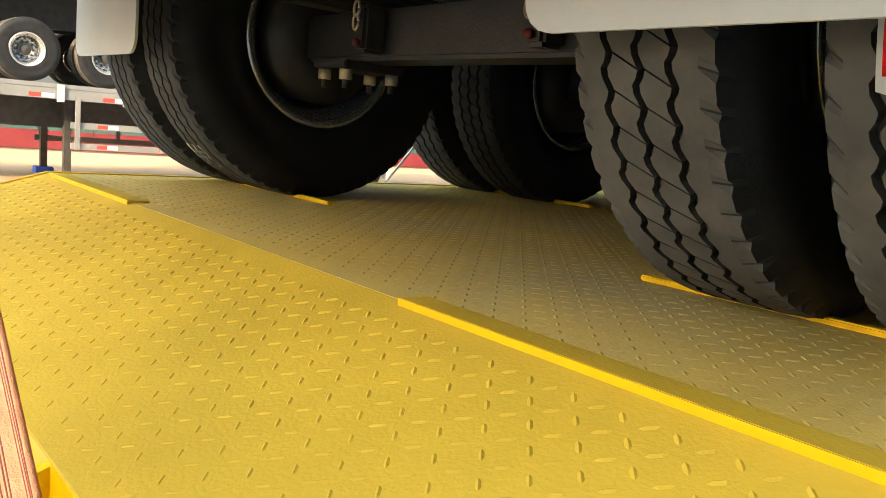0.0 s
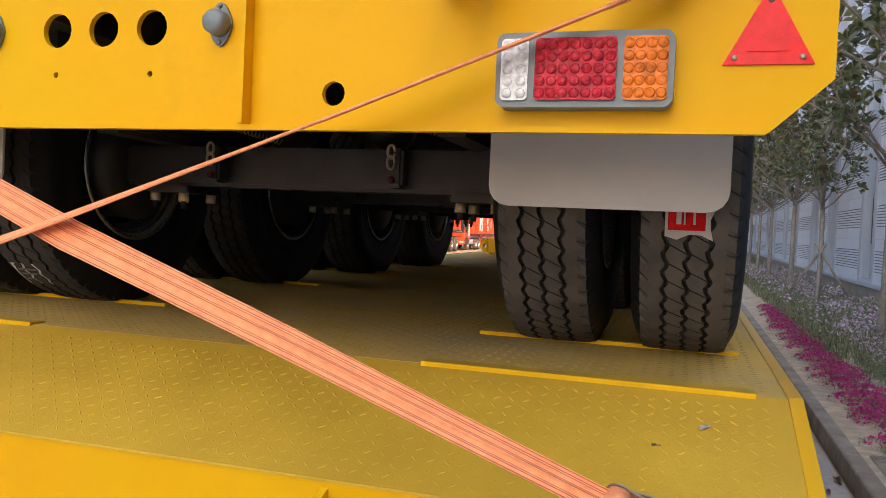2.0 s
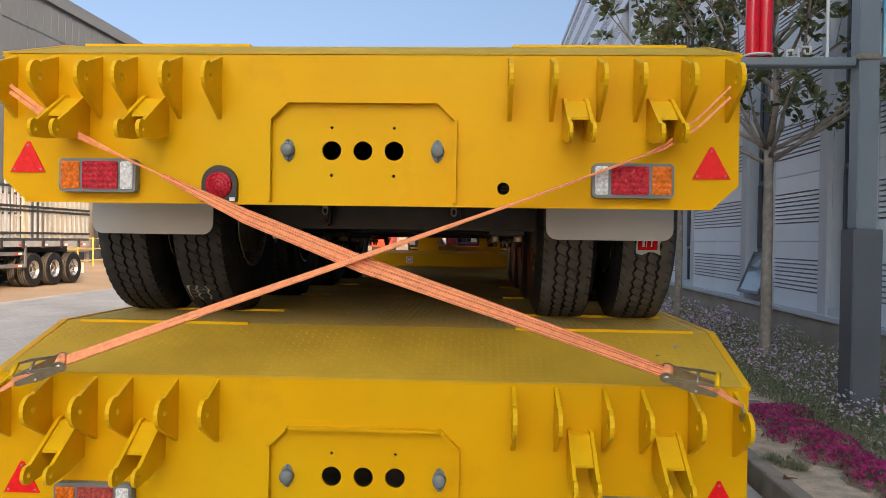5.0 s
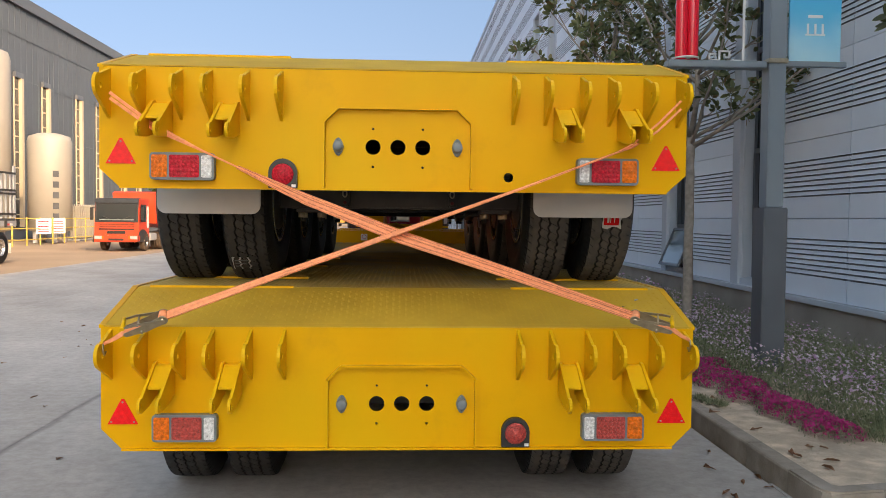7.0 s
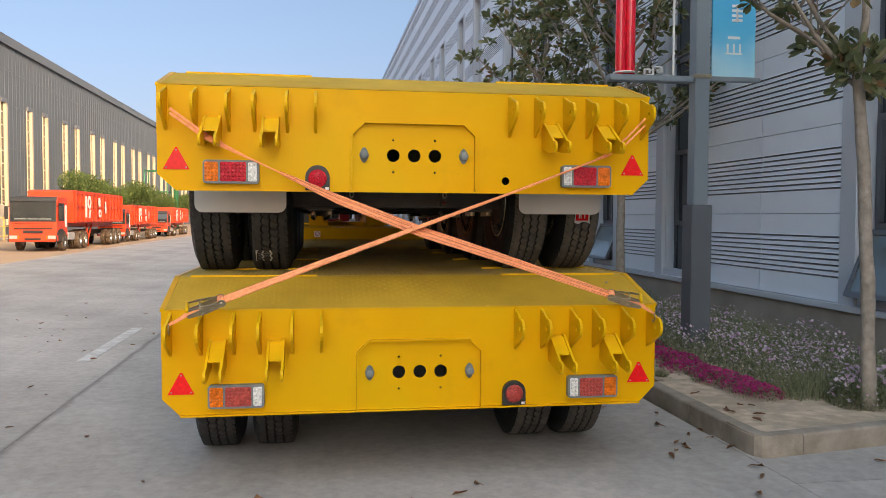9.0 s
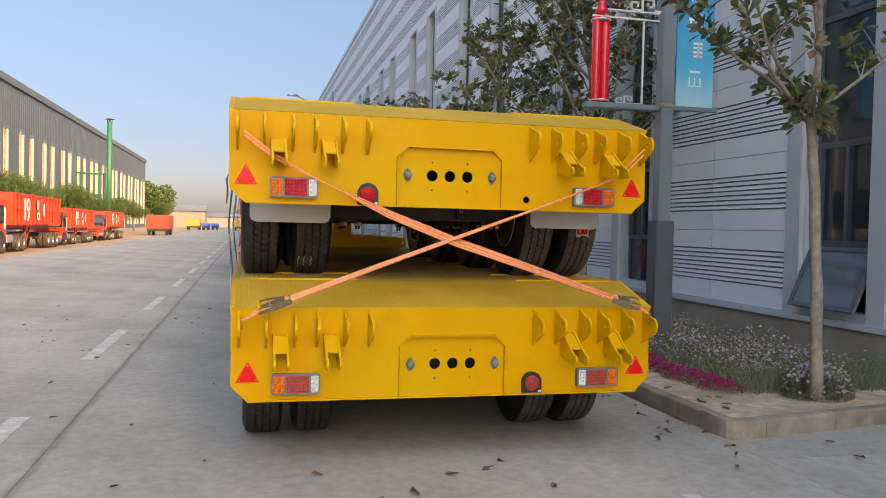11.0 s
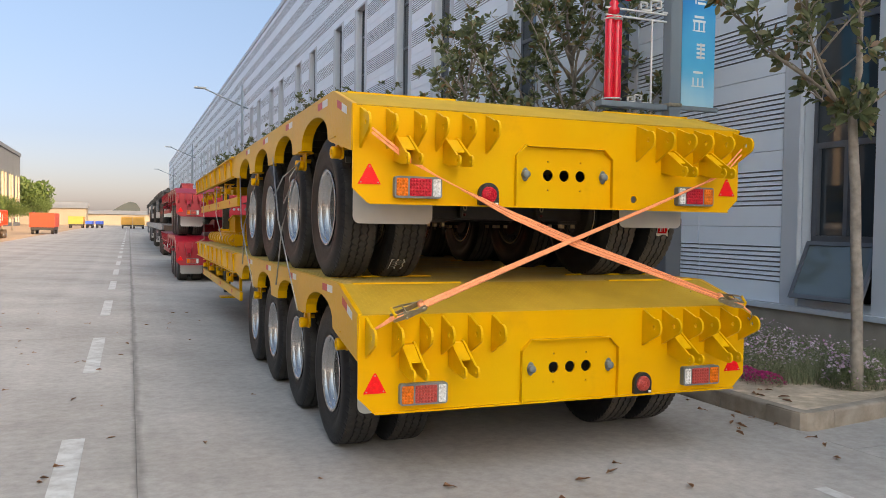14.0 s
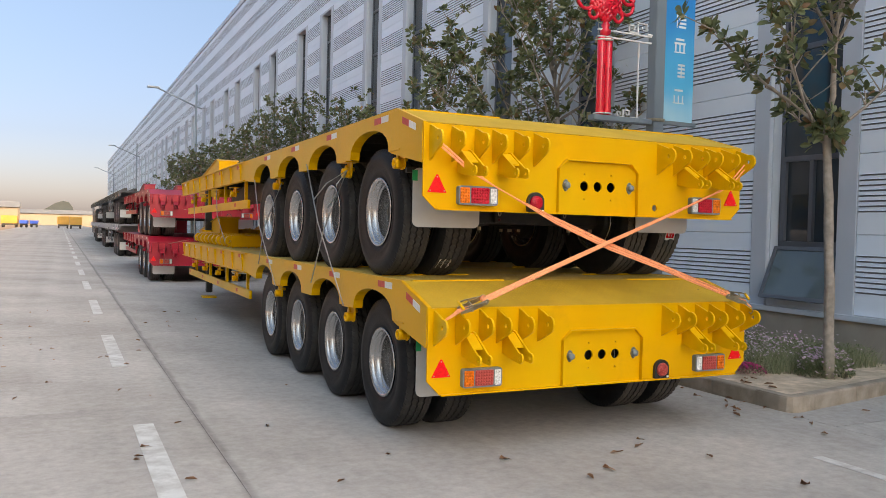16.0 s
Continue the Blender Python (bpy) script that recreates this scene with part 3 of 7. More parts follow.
def jambs():
    bm = bmesh.new()
    for s in (-1, 1):
        box(bm, -0.012, 0.42, min(s * HALF, s * (HALF + 0.277)), max(s * HALF, s * (HALF + 0.277)), SILL, SLOT_TOP, 0.006)
    box(bm, -0.012, 0.42, -HALF - 0.277, HALF + 0.277, SLOT_TOP + 0.002, SLOT_TOP + 0.075)
    me = bpy.data.meshes.new("window_jamb")
    bm.to_mesh(me)
    bm.free()
    me.materials.append(JAMB)
    return me


def window_bars():
    """Frame bars of the tall window: uprights, transoms, and the sliding sash above the tilted light."""
    bm = bmesh.new()
    x0, x1 = 0.20, 0.27
    for y0, y1 in ((-HALF, -HALF + 0.06), (HALF - 0.06, HALF)):
        box(bm, x0, x1, y0, y1, SILL, SLOT_TOP)
    for z in (SILL, 1.50, 2.68, 4.2, 5.7, 7.2, 8.6):
        box(bm, x0 - 0.004, x1 + 0.004, -HALF + 0.06, HALF - 0.06, z, z + 0.075)
    for y in (-0.03, HALF - 0.13, -HALF + 0.06):
        box(bm, x0 - 0.03, x0 + 0.03, y, y + 0.06, 1.58, 2.678)
    return bm


def tilted_light():
    bm = bmesh.new()
    x, z = 0.17, 1.49
    out, down = -0.30, -0.71
    for y0, y1 in ((-HALF + 0.02, -HALF + 0.075), (HALF - 0.075, HALF - 0.02)):
        vs = [(x, y0, z), (x, y1, z), (x + out, y1, z + down), (x + out, y0, z + down)]
        lo = [bm.verts.new(v) for v in vs]
        hi = [bm.verts.new((v[0] - 0.035, v[1], v[2] + 0.014)) for v in vs]
        bm.faces.new(lo), bm.faces.new(hi[::-1])
        for i in range(4):
            bm.faces.new((lo[i], lo[(i + 1) % 4], hi[(i + 1) % 4], hi[i]))
    for f in (0.0, 0.93):
        p = (x + out * f, z + down * f)
        q = (x + out * (f + 0.07), z + down * (f + 0.07))
        vs = [(p[0], -HALF + 0.076, p[1]), (p[0], HALF - 0.076, p[1]), (q[0], HALF - 0.076, q[1]), (q[0], -HALF + 0.076, q[1])]
        lo = [bm.verts.new(v) for v in vs]
        hi = [bm.verts.new((v[0] - 0.035, v[1], v[2] + 0.014)) for v in vs]
        bm.faces.new(lo), bm.faces.new(hi[::-1])
        for i in range(4):
            bm.faces.new((lo[i], lo[(i + 1) % 4], hi[(i + 1) % 4], hi[i]))
    return bm


def tilted_pane():
    bm = bmesh.new()
    x, z, out, down = 0.16, 1.49, -0.30, -0.71
    vs = []
    for t in (0.0, 0.012):
        for f, y in ((0.05, -HALF + 0.06), (0.05, HALF - 0.06), (0.96, HALF - 0.06), (0.96, -HALF + 0.06)):
            vs.append(bm.verts.new((x + out * f - t, y, z + down * f + t * 0.4)))
    for f in ((0, 1, 2, 3), (7, 6, 5, 4), (0, 1, 5, 4), (1, 2, 6, 5), (2, 3, 7, 6), (3, 0, 4, 7)):
        bm.faces.new([vs[i] for i in f])
    return bm


def hall_window(swung):
    w = thing("window_1", "tall dark recessed window strip of the hall", "window", kind="structure", group="hall windows")
    part("window_jamb", jambs(), JAMB, w)
    part("window_frame", window_bars(), WIN_FRAME, w)
    bm = bmesh.new()
    box(bm, 0.02, 0.195, -HALF + 0.002, HALF - 0.002, 0.672, 0.775, 0.006)
    part("window_sill", bm, JAMB, w)
    heights = (SILL + 0.076, 1.50, 1.576, 2.68, 2.756, 4.2, 4.276, 5.7, 5.776, 7.2, 7.276, 8.6, 8.676, SLOT_TOP)
    for i in range(2 if swung else 0, 14, 2):
        bm = bmesh.new()
        box(bm, 0.228, 0.242, -HALF + 0.061, HALF - 0.061, heights[i], heights[i + 1] - 0.001)
        part("pane", bm, WIN_GLASS, w)
    if not swung:
        return w
    light = part("tilted_light", tilted_light(), WIN_FRAME, w, "bottom-hung light swung open outwards")
    part("pane", tilted_pane(), AWNING_GLASS, light)
    return w


def place_windows():
    """Every tall window; the lowest light of some is swung open, of the others shut."""
    opened, shut = hall_window(True), hall_window(False)
    for i, y in enumerate(slots):
        src = opened if y in (slots[12], slots[14]) else shut
        if y == slots[12] or i == 0:
            src.matrix_basis = pose(WALL_X, y, 0)
        else:
            copy_thing(src, pose(WALL_X, y, 0))


place_windows()
# black sheet added in place of the unlit room behind the windows
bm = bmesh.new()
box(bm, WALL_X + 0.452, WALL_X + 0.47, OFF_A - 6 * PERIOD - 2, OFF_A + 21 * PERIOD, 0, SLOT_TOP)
part("dark_room_sheet", bm, CHASSIS_BLACK, wall, "black sheet standing in for the unlit interior behind the window strips")

# ---------- hall across the road ----------
LX, LH = -26.0, 16.2
far_hall = thing("wall_hall_across_the_road", "grey hall with narrow cream window strips across the road", "wall", kind="structure")
bm = bmesh.new()
box(bm, LX - 40, LX, -30, 201, 0, LH)
part("wall_body", bm, LEFT_WALL, far_hall)
bm = bmesh.new()
box(bm, LX + 0.002, LX + 0.25, -30, 201, LH - 0.6, LH + 0.15)
part("eaves", bm, LEFT_WALL, far_hall)
bm = bmesh.new()
y = -29.5
while y < 200:
    box(bm, LX + 0.002, LX + 0.022, y, y + 0.10, 0.6, LH - 0.62)
    y += 0.84
for z in (3.6, 7.2, 10.8, 13.6):
    box(bm, LX + 0.023, LX + 0.045, -29.5, 200, z, z + 0.07)
tagged(part("wall_ribs", bm, LEFT_WALL, far_hall), kind="stuff")
for k in range(-8, 13):
    for off in (0.0, 4.15):
        y = 71.4 + 10.1 * k + off
        st = thing("window_2", "cream window strip set in the grey hall", "window", kind="structure", group="far hall windows", m=pose(LX, y, 0))
        for y0, y1, deep in ((-0.46, -0.34, 0.12), (0.30, 0.62, 0.28)):
            bm = bmesh.new()
            box(bm, 0.046, deep, y0, y1, 0.8, 10.8, 0.01)
            part("window_reveal", bm, CREAM, st)
        bm = bmesh.new()
        box(bm, 0.046, 0.055, -0.339, 0.299, 0.8, 10.8)
        part("pane", bm, WIN_GLASS, st)
        for i in range(9):
            bm = bmesh.new()
            box(bm, 0.056, 0.09, -0.338, 0.298, 1.6 + 1.05 * i, 1.68 + 1.05 * i)
            part("glazing_bar", bm, CREAM, st)
        bm = bmesh.new()
        box(bm, 0.046, 0.26, -0.46, 0.62, 10.803, 11.15)
        part("window_head", bm, WIN_FRAME, st)

# ---------- wheels ----------
TYRE_R, TYRE_W = 0.522, 0.296


def tyre_mesh(pitches=60, fine=True):
    """A truck tyre: three waving grooves, slanted sipes in the middle ribs, notched shoulders, ringed sidewalls."""
    R, tw, hw = TYRE_R, 0.114, TYRE_W / 2
    steps = ((0.0, 0.9), (0.22, 0.35), (0.285, 0.05), (0.46, -0.8), (0.68, -0.6), (0.94, 0.8), (0.972, 0.85)) if fine else ((0.0, 1), (0.5, -1))
    grooves = (-0.054, 0.0, 0.054)
    rows = []
    side = [(0.268, 0.098), (0.282, 0.118), (0.305, 0.124), (0.34, 0.134), (0.345, 0.131), (0.40, hw), (0.45, hw - 0.003), (0.47, hw - 0.010), (0.490, tw + 0.013)]
    for p in range(pitches):
        for n, (frac, zig) in enumerate(steps):
            sipe = fine and n == len(steps) - 1
            notch = fine and n in (1, 2)
            th = 2 * math.pi * (p + frac) / pitches
            cut = 0.012 if notch else 0.003
            row = [(-a, r, -tw) for r, a in side]
            row.append((-tw - 0.002, R - cut - 0.003, -tw))
            row.append((-tw + 0.020, R - 0.0015, -tw + 0.026))
            for g in grooves:
                c, e = g + zig * 0.0062, 0.0062
                top = R - 0.10 * g * g
                low = R - 0.008 if sipe else top
                row += [(c - e, low if g > -0.05 else top, c), (c - e * 0.6, R - 0.016, c), (c + e * 0.6, R - 0.016, c), (c + e, low if g < 0.05 else top, c)]
            row.append((tw - 0.020, R - 0.0015, tw - 0.026))
            row.append((tw + 0.002, R - cut - 0.003, tw))
            row += [(a, r, tw) for r, a in side[::-1]]
            rows.append([(a, r, th + 0.85 * k) for a, r, k in row])
    n, w = len(rows), len(rows[0])
    verts = [(a, r * math.cos(t), r * math.sin(t)) for row in rows for a, r, t in row]
    faces, smooth, mats = [], [], []
    for i in range(n):
        j = (i + 1) % n
        last = fine and i % len(steps) >= len(steps) - 2
        for c in range(w - 1):
            faces.append((i * w + c, i * w + c + 1, j * w + c + 1, j * w + c))
            smooth.append(c < 8 or c > w - 10)
            tread = 9 <= c <= w - 11
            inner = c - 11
            # grooves, sipes and notches: their shade is put into a darker rubber
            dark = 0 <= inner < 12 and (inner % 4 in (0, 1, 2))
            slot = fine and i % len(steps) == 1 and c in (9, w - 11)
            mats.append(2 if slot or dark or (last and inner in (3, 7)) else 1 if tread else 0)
    me = mesh_from("tyre", verts, faces)
    me.polygons.foreach_set("use_smooth", smooth)
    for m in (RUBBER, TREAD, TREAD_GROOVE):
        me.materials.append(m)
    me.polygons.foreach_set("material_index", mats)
    return me


def rim_mesh():
    """A deep dished steel disc wheel; the dish opens to +x."""
    bm = bmesh.new()
    prof = [(-0.126, 0.286), (-0.137, 0.284), (-0.137, 0.271), (-0.126, 0.260), (0.0, 0.246), (0.095, 0.260), (0.118, 0.266), (0.126, 0.284), (0.132, 0.284), (0.132, 0.270), (0.124, 0.256), (0.106, 0.253), (0.100, 0.250), (0.099, 0.241), (0.058, 0.238), (0.054, 0.236), (0.052, 0.224), (0.044, 0.222), (0.040, 0.229), (-0.030, 0.226), (-0.044, 0.223), (-0.085, 0.206), (-0.100, 0.182), (-0.102, 0.145), (-0.094, 0.118), (-0.050, 0.112), (-0.030, 0.100), (-0.026, 0.0)]
    lathe(bm, prof, seg=40)
    me = bpy.data.meshes.new("rim")
    bmesh.ops.recalc_face_normals(bm, faces=bm.faces[:])
    bm.to_mesh(me)
    bm.free()
    me.materials.append(SILVER)
    return me


def hub_mesh():
    bm = bmesh.new()
    lathe(bm, [(-0.094, 0.10), (-0.01, 0.096), (0.015, 0.085), (0.02, 0.0)], seg=24)
    for i in range(10):
        # black discs stand in for the shade in the wheel's hand holes
        a = 2 * math.pi * (i + 0.5) / 10
        tube(bm, (-0.104, 0.193 * math.cos(a), 0.193 * math.sin(a)), (-0.086, 0.193 * math.cos(a), 0.193 * math.sin(a)), 0.021, seg=10)
        a = 2 * math.pi * i / 10
        tube(bm, (-0.104, 0.145 * math.cos(a), 0.145 * math.sin(a)), (-0.066, 0.145 * math.cos(a), 0.145 * math.sin(a)), 0.014, seg=6)
    me = bpy.data.meshes.new("hub")
    bm.to_mesh(me)
    bm.free()
    me.materials.append(CHASSIS_BLACK)
    return me


TYRE_FINE, TYRE_PLAIN, RIM, HUB = tyre_mesh(), tyre_mesh(36, False), rim_mesh(), hub_mesh()


TYRE_DARK = TYRE_FINE.copy()
TYRE_DARK.materials[1] = TREAD_DARK
TYRE_DUSTY = TYRE_PLAIN.copy()
TYRE_DUSTY.materials[0] = TYRE_DUSTY.materials[1] = surface("yard_dust_on_rubber", (0.11, 0.083, 0.062), 0.85, gloss=0.1, vary=0.3, scale=6.0)


def wheel(parent, x, y, z, out, fine=True, turn=0.0, scale=1.0):
    """A wheel as a part: tyre (darker on the road side, dusty where fine is None), and rim with its dish to the outside
    (out is +1 or -1).
    """
    w = part("wheel", TYRE_DUSTY if fine is None else (TYRE_FINE if x > 0 else TYRE_DARK) if fine else TYRE_PLAIN, None, parent, m=pose(x, y, z) @ Matrix.Scale(scale, 4) @ pose(0, 0, 0, turn))
    part("rim", RIM, None, w, "silver-painted steel disc wheel", m=pose(0, 0, 0, 0, 0, 0 if out > 0 else 180))
    part("hub", HUB, None, w, m=pose(0, 0, 0, 0, 0, 0 if out > 0 else 180))
    return w


# ---------- low-bed trailers ----------
DECK_Z, PLATE_TOP, BREAK_Y, FRONT_Y = 1.232, 1.075, 0.50, 12.0
SPRING_X = {-1: -0.552, 1: 0.612}
AXLES = [1.10 + 1.275 * i for i in range(4)]
LUGS = (0.585, 0.75, 0.935, 1.08, 1.265, 1.435)


def lug_outline():
    """A tapered plate with a round nose."""
    pts = [(0.0, 1.064), (-0.125, 1.018)]
    for i in range(9):
        a = radians(72 + 165 * i / 8)
        pts.append((-0.150 + 0.060 * math.cos(a), 0.955 + 0.060 * math.sin(a)))
    return pts + [(0.0, 0.812)]


def arm_outline():
    pts = [(0.0, 0.905), (-0.035, 0.90)]
    for i in range(9):
        a = radians(70 + 195 * i / 8)
        pts.append((-0.250 + 0.036 * math.cos(a), 0.737 + 0.036 * math.sin(a)))
    pts += [(-0.13, 0.712), (0.0, 0.742)]
    return pts


def lamp(parent, u, z, flip, red, w=0.315, h=0.135):
    """A combination lamp: grey frame, amber, red and clear lenses with their little cells."""
    bm = bmesh.new()
    cuts = [(-0.147, -0.097), (-0.085, 0.060), (0.072, 0.147)]
    if not flip:
        cuts = [(-b, -a) for a, b in cuts][::-1]
    prism(bm, [(u + a, z + b) for a, b in rounded(-w / 2, w / 2, -h / 2, h / 2, 0.018)], "y", -0.045, -0.001)
    body = part("tail_lamp", bm, LAMP_GREY, parent, "grey-framed amber, red and clear tail lamp")
    mats = [LENS_WHITE, red, LENS_AMBER] if flip else [LENS_AMBER, red, LENS_WHITE]
    for (a, b), mt in zip(cuts, mats):
        bm = bmesh.new()
        prism(bm, [(u + p, z + q) for p, q in rounded(a, b, -h / 2 + 0.012, h / 2 - 0.012, 0.008)], "y", -0.051, -0.0455)
        nx = max(2, round((b - a) / 0.021))
        for i in range(nx):
            for j in range(5):
                cx, cz = u + a + (b - a) * (i + 0.5) / nx, z + (j - 2) * 0.0215
                lathe(bm, [(-0.0514, 0.0095), (-0.0528, 0.0078), (-0.0534, 0.0)], (cx, 0, cz), "y", 8)
        part("lens", bm, mt, body)


def rear_plate(parent, paint, fresh, fog_side, small_hole, foot=0.462):
    red = LENS_RED if small_hole else LENS_RED_DULL
    outline = [(-1.485, PLATE_TOP), (-1.485, 0.565), (-1.385, foot), (1.385, foot), (1.485, 0.565), (1.485, PLATE_TOP)]
    holes = [ring(x, 0.69, 0.039, 20) for x in (-0.126, 0.0, 0.126)] + [ring(x, z, 0.007, 8) for x in (-0.126, 0.126) for z in (0.59, 0.782)]
    if small_hole:
        holes.append(ring(0.565 if fog_side < 0 else -0.565, 0.545, 0.025, 16))
    bm = bmesh.new()
    prism(bm, outline, "y", 0.0, 0.014, holes)
    part("rear_plate", bm, paint, parent, "flat yellow rear crossbeam plate with three round holes" if paint is YELLOW else "")
    bm = bmesh.new()
    box(bm, -1.38, 1.38, -0.022, -0.001, foot - 0.005, foot + 0.006)
    part("bottom_flange", bm, paint, parent)
    # raised rim round the centre panel
    inner = [(-0.378, foot + 0.008), (-0.378, 0.815), (-0.303, 0.888), (0.303, 0.888), (0.378, 0.815), (0.378, foot + 0.008)]
    bm = bmesh.new()
    for (x0, z0), (x1, z1) in zip(inner, inner[1:]):
        d = Vector((x1 - x0, 0, z1 - z0)).normalized()
        n = Vector((-d.z, 0, d.x)) * -0.0055
        if (Vector(((x0 + x1) / 2, 0, (z0 + z1) / 2)) - Vector((0, 0, 0.68))).dot(n) > 0:
            n = -n
        lo = [Vector((x0, 0, z0)), Vector((x1, 0, z1)), Vector((x1, 0, z1)) + n * 2, Vector((x0, 0, z0)) + n * 2]
        a = [bm.verts.new(v + Vector((0, -0.001, 0))) for v in lo]
        b = [bm.verts.new(v + Vector((0, -0.034, 0))) for v in lo]
        bm.faces.new(a), bm.faces.new(b)
        for i in range(4):
            bm.faces.new((a[i], a[(i + 1) % 4], b[(i + 1) % 4], b[i]))
    part("panel_rim", bm, paint, parent, "raised rim framing the centre panel")
    for x in (-0.301, 0.301):
        bm = bmesh.new()
        prism(bm, [(x + 0.028 * math.cos(a) * (1 - 0.25 * abs(math.sin(a))), 0.69 + 0.046 * math.sin(a)) for a in [2 * math.pi * i / 20 for i in range(20)]], "y", -0.008, -0.001)
        lathe(bm, [(-0.0085, 0.027), (-0.036, 0.025), (-0.042, 0.016), (-0.043, 0.0)], (x, 0, 0.69), "y", 16)
        for dz in (-0.038, 0.038):
            lathe(bm, [(-0.009, 0.006), (-0.013, 0.005), (-0.014, 0.0)], (x, 0, 0.69 + dz), "y", 6)
        part("air_coupling", bm, LAMP_GREY, parent, "grey oval-flanged coupling cap")
    for s in (-1, 1):
        for u in LUGS:
            bm = bmesh.new()
            prism(bm, lug_outline(), "x", s * u - 0.008, s * u + 0.008, [ring(-0.137, 0.955, 0.016, 12)])
            part("lug", bm, fresh, parent)
        for a, b in ((LUGS[1], LUGS[2]), (LUGS[3], LUGS[4])):
            mid = s * (a + b) / 2
            for q in (-0.042, 0.042):
                bm = bmesh.new()
                prism(bm, arm_outline(), "x", mid + q - 0.007, mid + q + 0.007, [ring(-0.250, 0.737, 0.012, 10)])
                part("hinge_arm", bm, fresh, parent)
            bm = bmesh.new()
            prism(bm, [(-0.002, 0.893), (-0.035, 0.889), (-0.16, 0.806), (-0.16, 0.796), (-0.035, 0.876), (-0.002, 0.88)], "x", mid - 0.0345, mid + 0.0345)
            part("hinge_web", bm, fresh, parent)
        lamp(parent, s * 1.068, 0.578, s > 0, red)
        bm = bmesh.new()
        u = s * 1.378
        prism(bm, [(u - 0.074, 0.590), (u + 0.074, 0.590), (u + 0.006, 0.716), (u - 0.006, 0.716)], "y", -0.006, -0.001)
        tri = part("triangle_reflector", bm, REFLECT_RED, parent, "red warning triangle reflector")
        bm = bmesh.new()
        prism(bm, [(u - 0.034, 0.612), (u + 0.034, 0.612), (u, 0.668)], "y", -0.0085, -0.0065)
        part("reflector_centre", bm, REFLECT_RED, tri)
        for dx, dz in ((0, 0.70), (-0.055, 0.602), (0.055, 0.602)):
            bm = bmesh.new()
            lathe(bm, [(-0.0065, 0.0055), (-0.009, 0.005), (-0.0095, 0.0)], (u + dx, 0, dz), "y", 6)
            part("screw", bm, ZINC, tri)
    fx = fog_side * 0.575
    bm = bmesh.new()
    prism(bm, [(fx + 0.071 * math.cos(a), 0.553 + 0.071 * math.sin(a)) for a in [math.pi * i / 16 for i in range(17)]] + [(fx - 0.071, 0.476), (fx + 0.071, 0.476)], "y", -0.03, -0.001)
    fog = part("fog_lamp", bm, BLACK_PLASTIC, parent, "round red fog lamp in a black rubber mount")
    bm = bmesh.new()
    lathe(bm, [(-0.0305, 0.055), (-0.040, 0.052), (-0.046, 0.0)], (fx, 0, 0.545), "y", 28)
    lens = part("lens", bm, red, fog)
    for r in (0.014, 0.028, 0.042):
        bm = bmesh.new()
        line_tube(bm, [(fx + r * math.cos(a), -0.0455 + 0.10 * r * r / 0.052, 0.545 + r * math.sin(a)) for a in [2 * math.pi * i / 24 for i in range(25)]], 0.0022, 5)
        part("lens_ring", bm, red, lens)
    bm = bmesh.new()
    box(bm, fx + 0.045, fx + 0.066, -0.0335, -0.0305, 0.480, 0.495)
    part("sticker", bm, PAPER, fog)


def arch_points(y):
    return [(y + 0.45 * math.cos(math.pi * i / 12), 0.925 + 0.20 * math.sin(math.pi * i / 12) ** 0.8) for i in range(13)]


def side_outline(front=FRONT_Y, axles=AXLES):
    """The side beam seen from the side: deck edge above, an arch over every wheel below."""
    top = [(0.016, PLATE_TOP + 0.004), (BREAK_Y, DECK_Z), (front, DECK_Z)]
    low = [(front, 0.97), (axles[-1] + 0.95, 0.965)]
    for y in axles[::-1]:
        low += arch_points(y)
    low += [(0.585, 0.903), (0.016, 0.795)]
    return top + low


def tread_lugs(name, x0, x1, y0, y1, z_of, high, pitch=0.034, skip=None):
    """The raised lens-shaped marks of chequered plate, each with its own shape."""
    verts, faces = [], []
    L, W, H = 0.0115, 0.0046, high
    base = [(-L, 0), (-L * 0.5, W * 0.8), (L * 0.5, W * 0.8), (L, 0), (L * 0.5, -W * 0.8), (-L * 0.5, -W * 0.8)]
    topv = [(-L * 0.55, 0), (L * 0.55, 0)]
    nx, ny = int((x1 - x0) / pitch), int((y1 - y0) / pitch)
    for i in range(nx):
        for j in range(ny):
            cx, cy = x0 + (i + 0.5) * pitch, y0 + (j + 0.5) * pitch
            if skip and skip(cx, cy):
                continue
            a = radians(45 if (i + j) % 2 else -45)
            c, s, n = math.cos(a), math.sin(a), len(verts)
            for k, (p, q) in enumerate(base + topv):
                x, y = cx + p * c - q * s, cy + p * s + q * c
                verts.append((x, y, z_of(y) + (H if k > 5 else 0.0)))
            faces += [(n, n + 1, n + 6), (n + 1, n + 2, n + 7, n + 6), (n + 2, n + 3, n + 7), (n + 3, n + 4, n + 7), (n + 4, n + 5, n + 6, n + 7), (n + 5, n, n + 6)]
    return mesh_from(name, verts, faces)


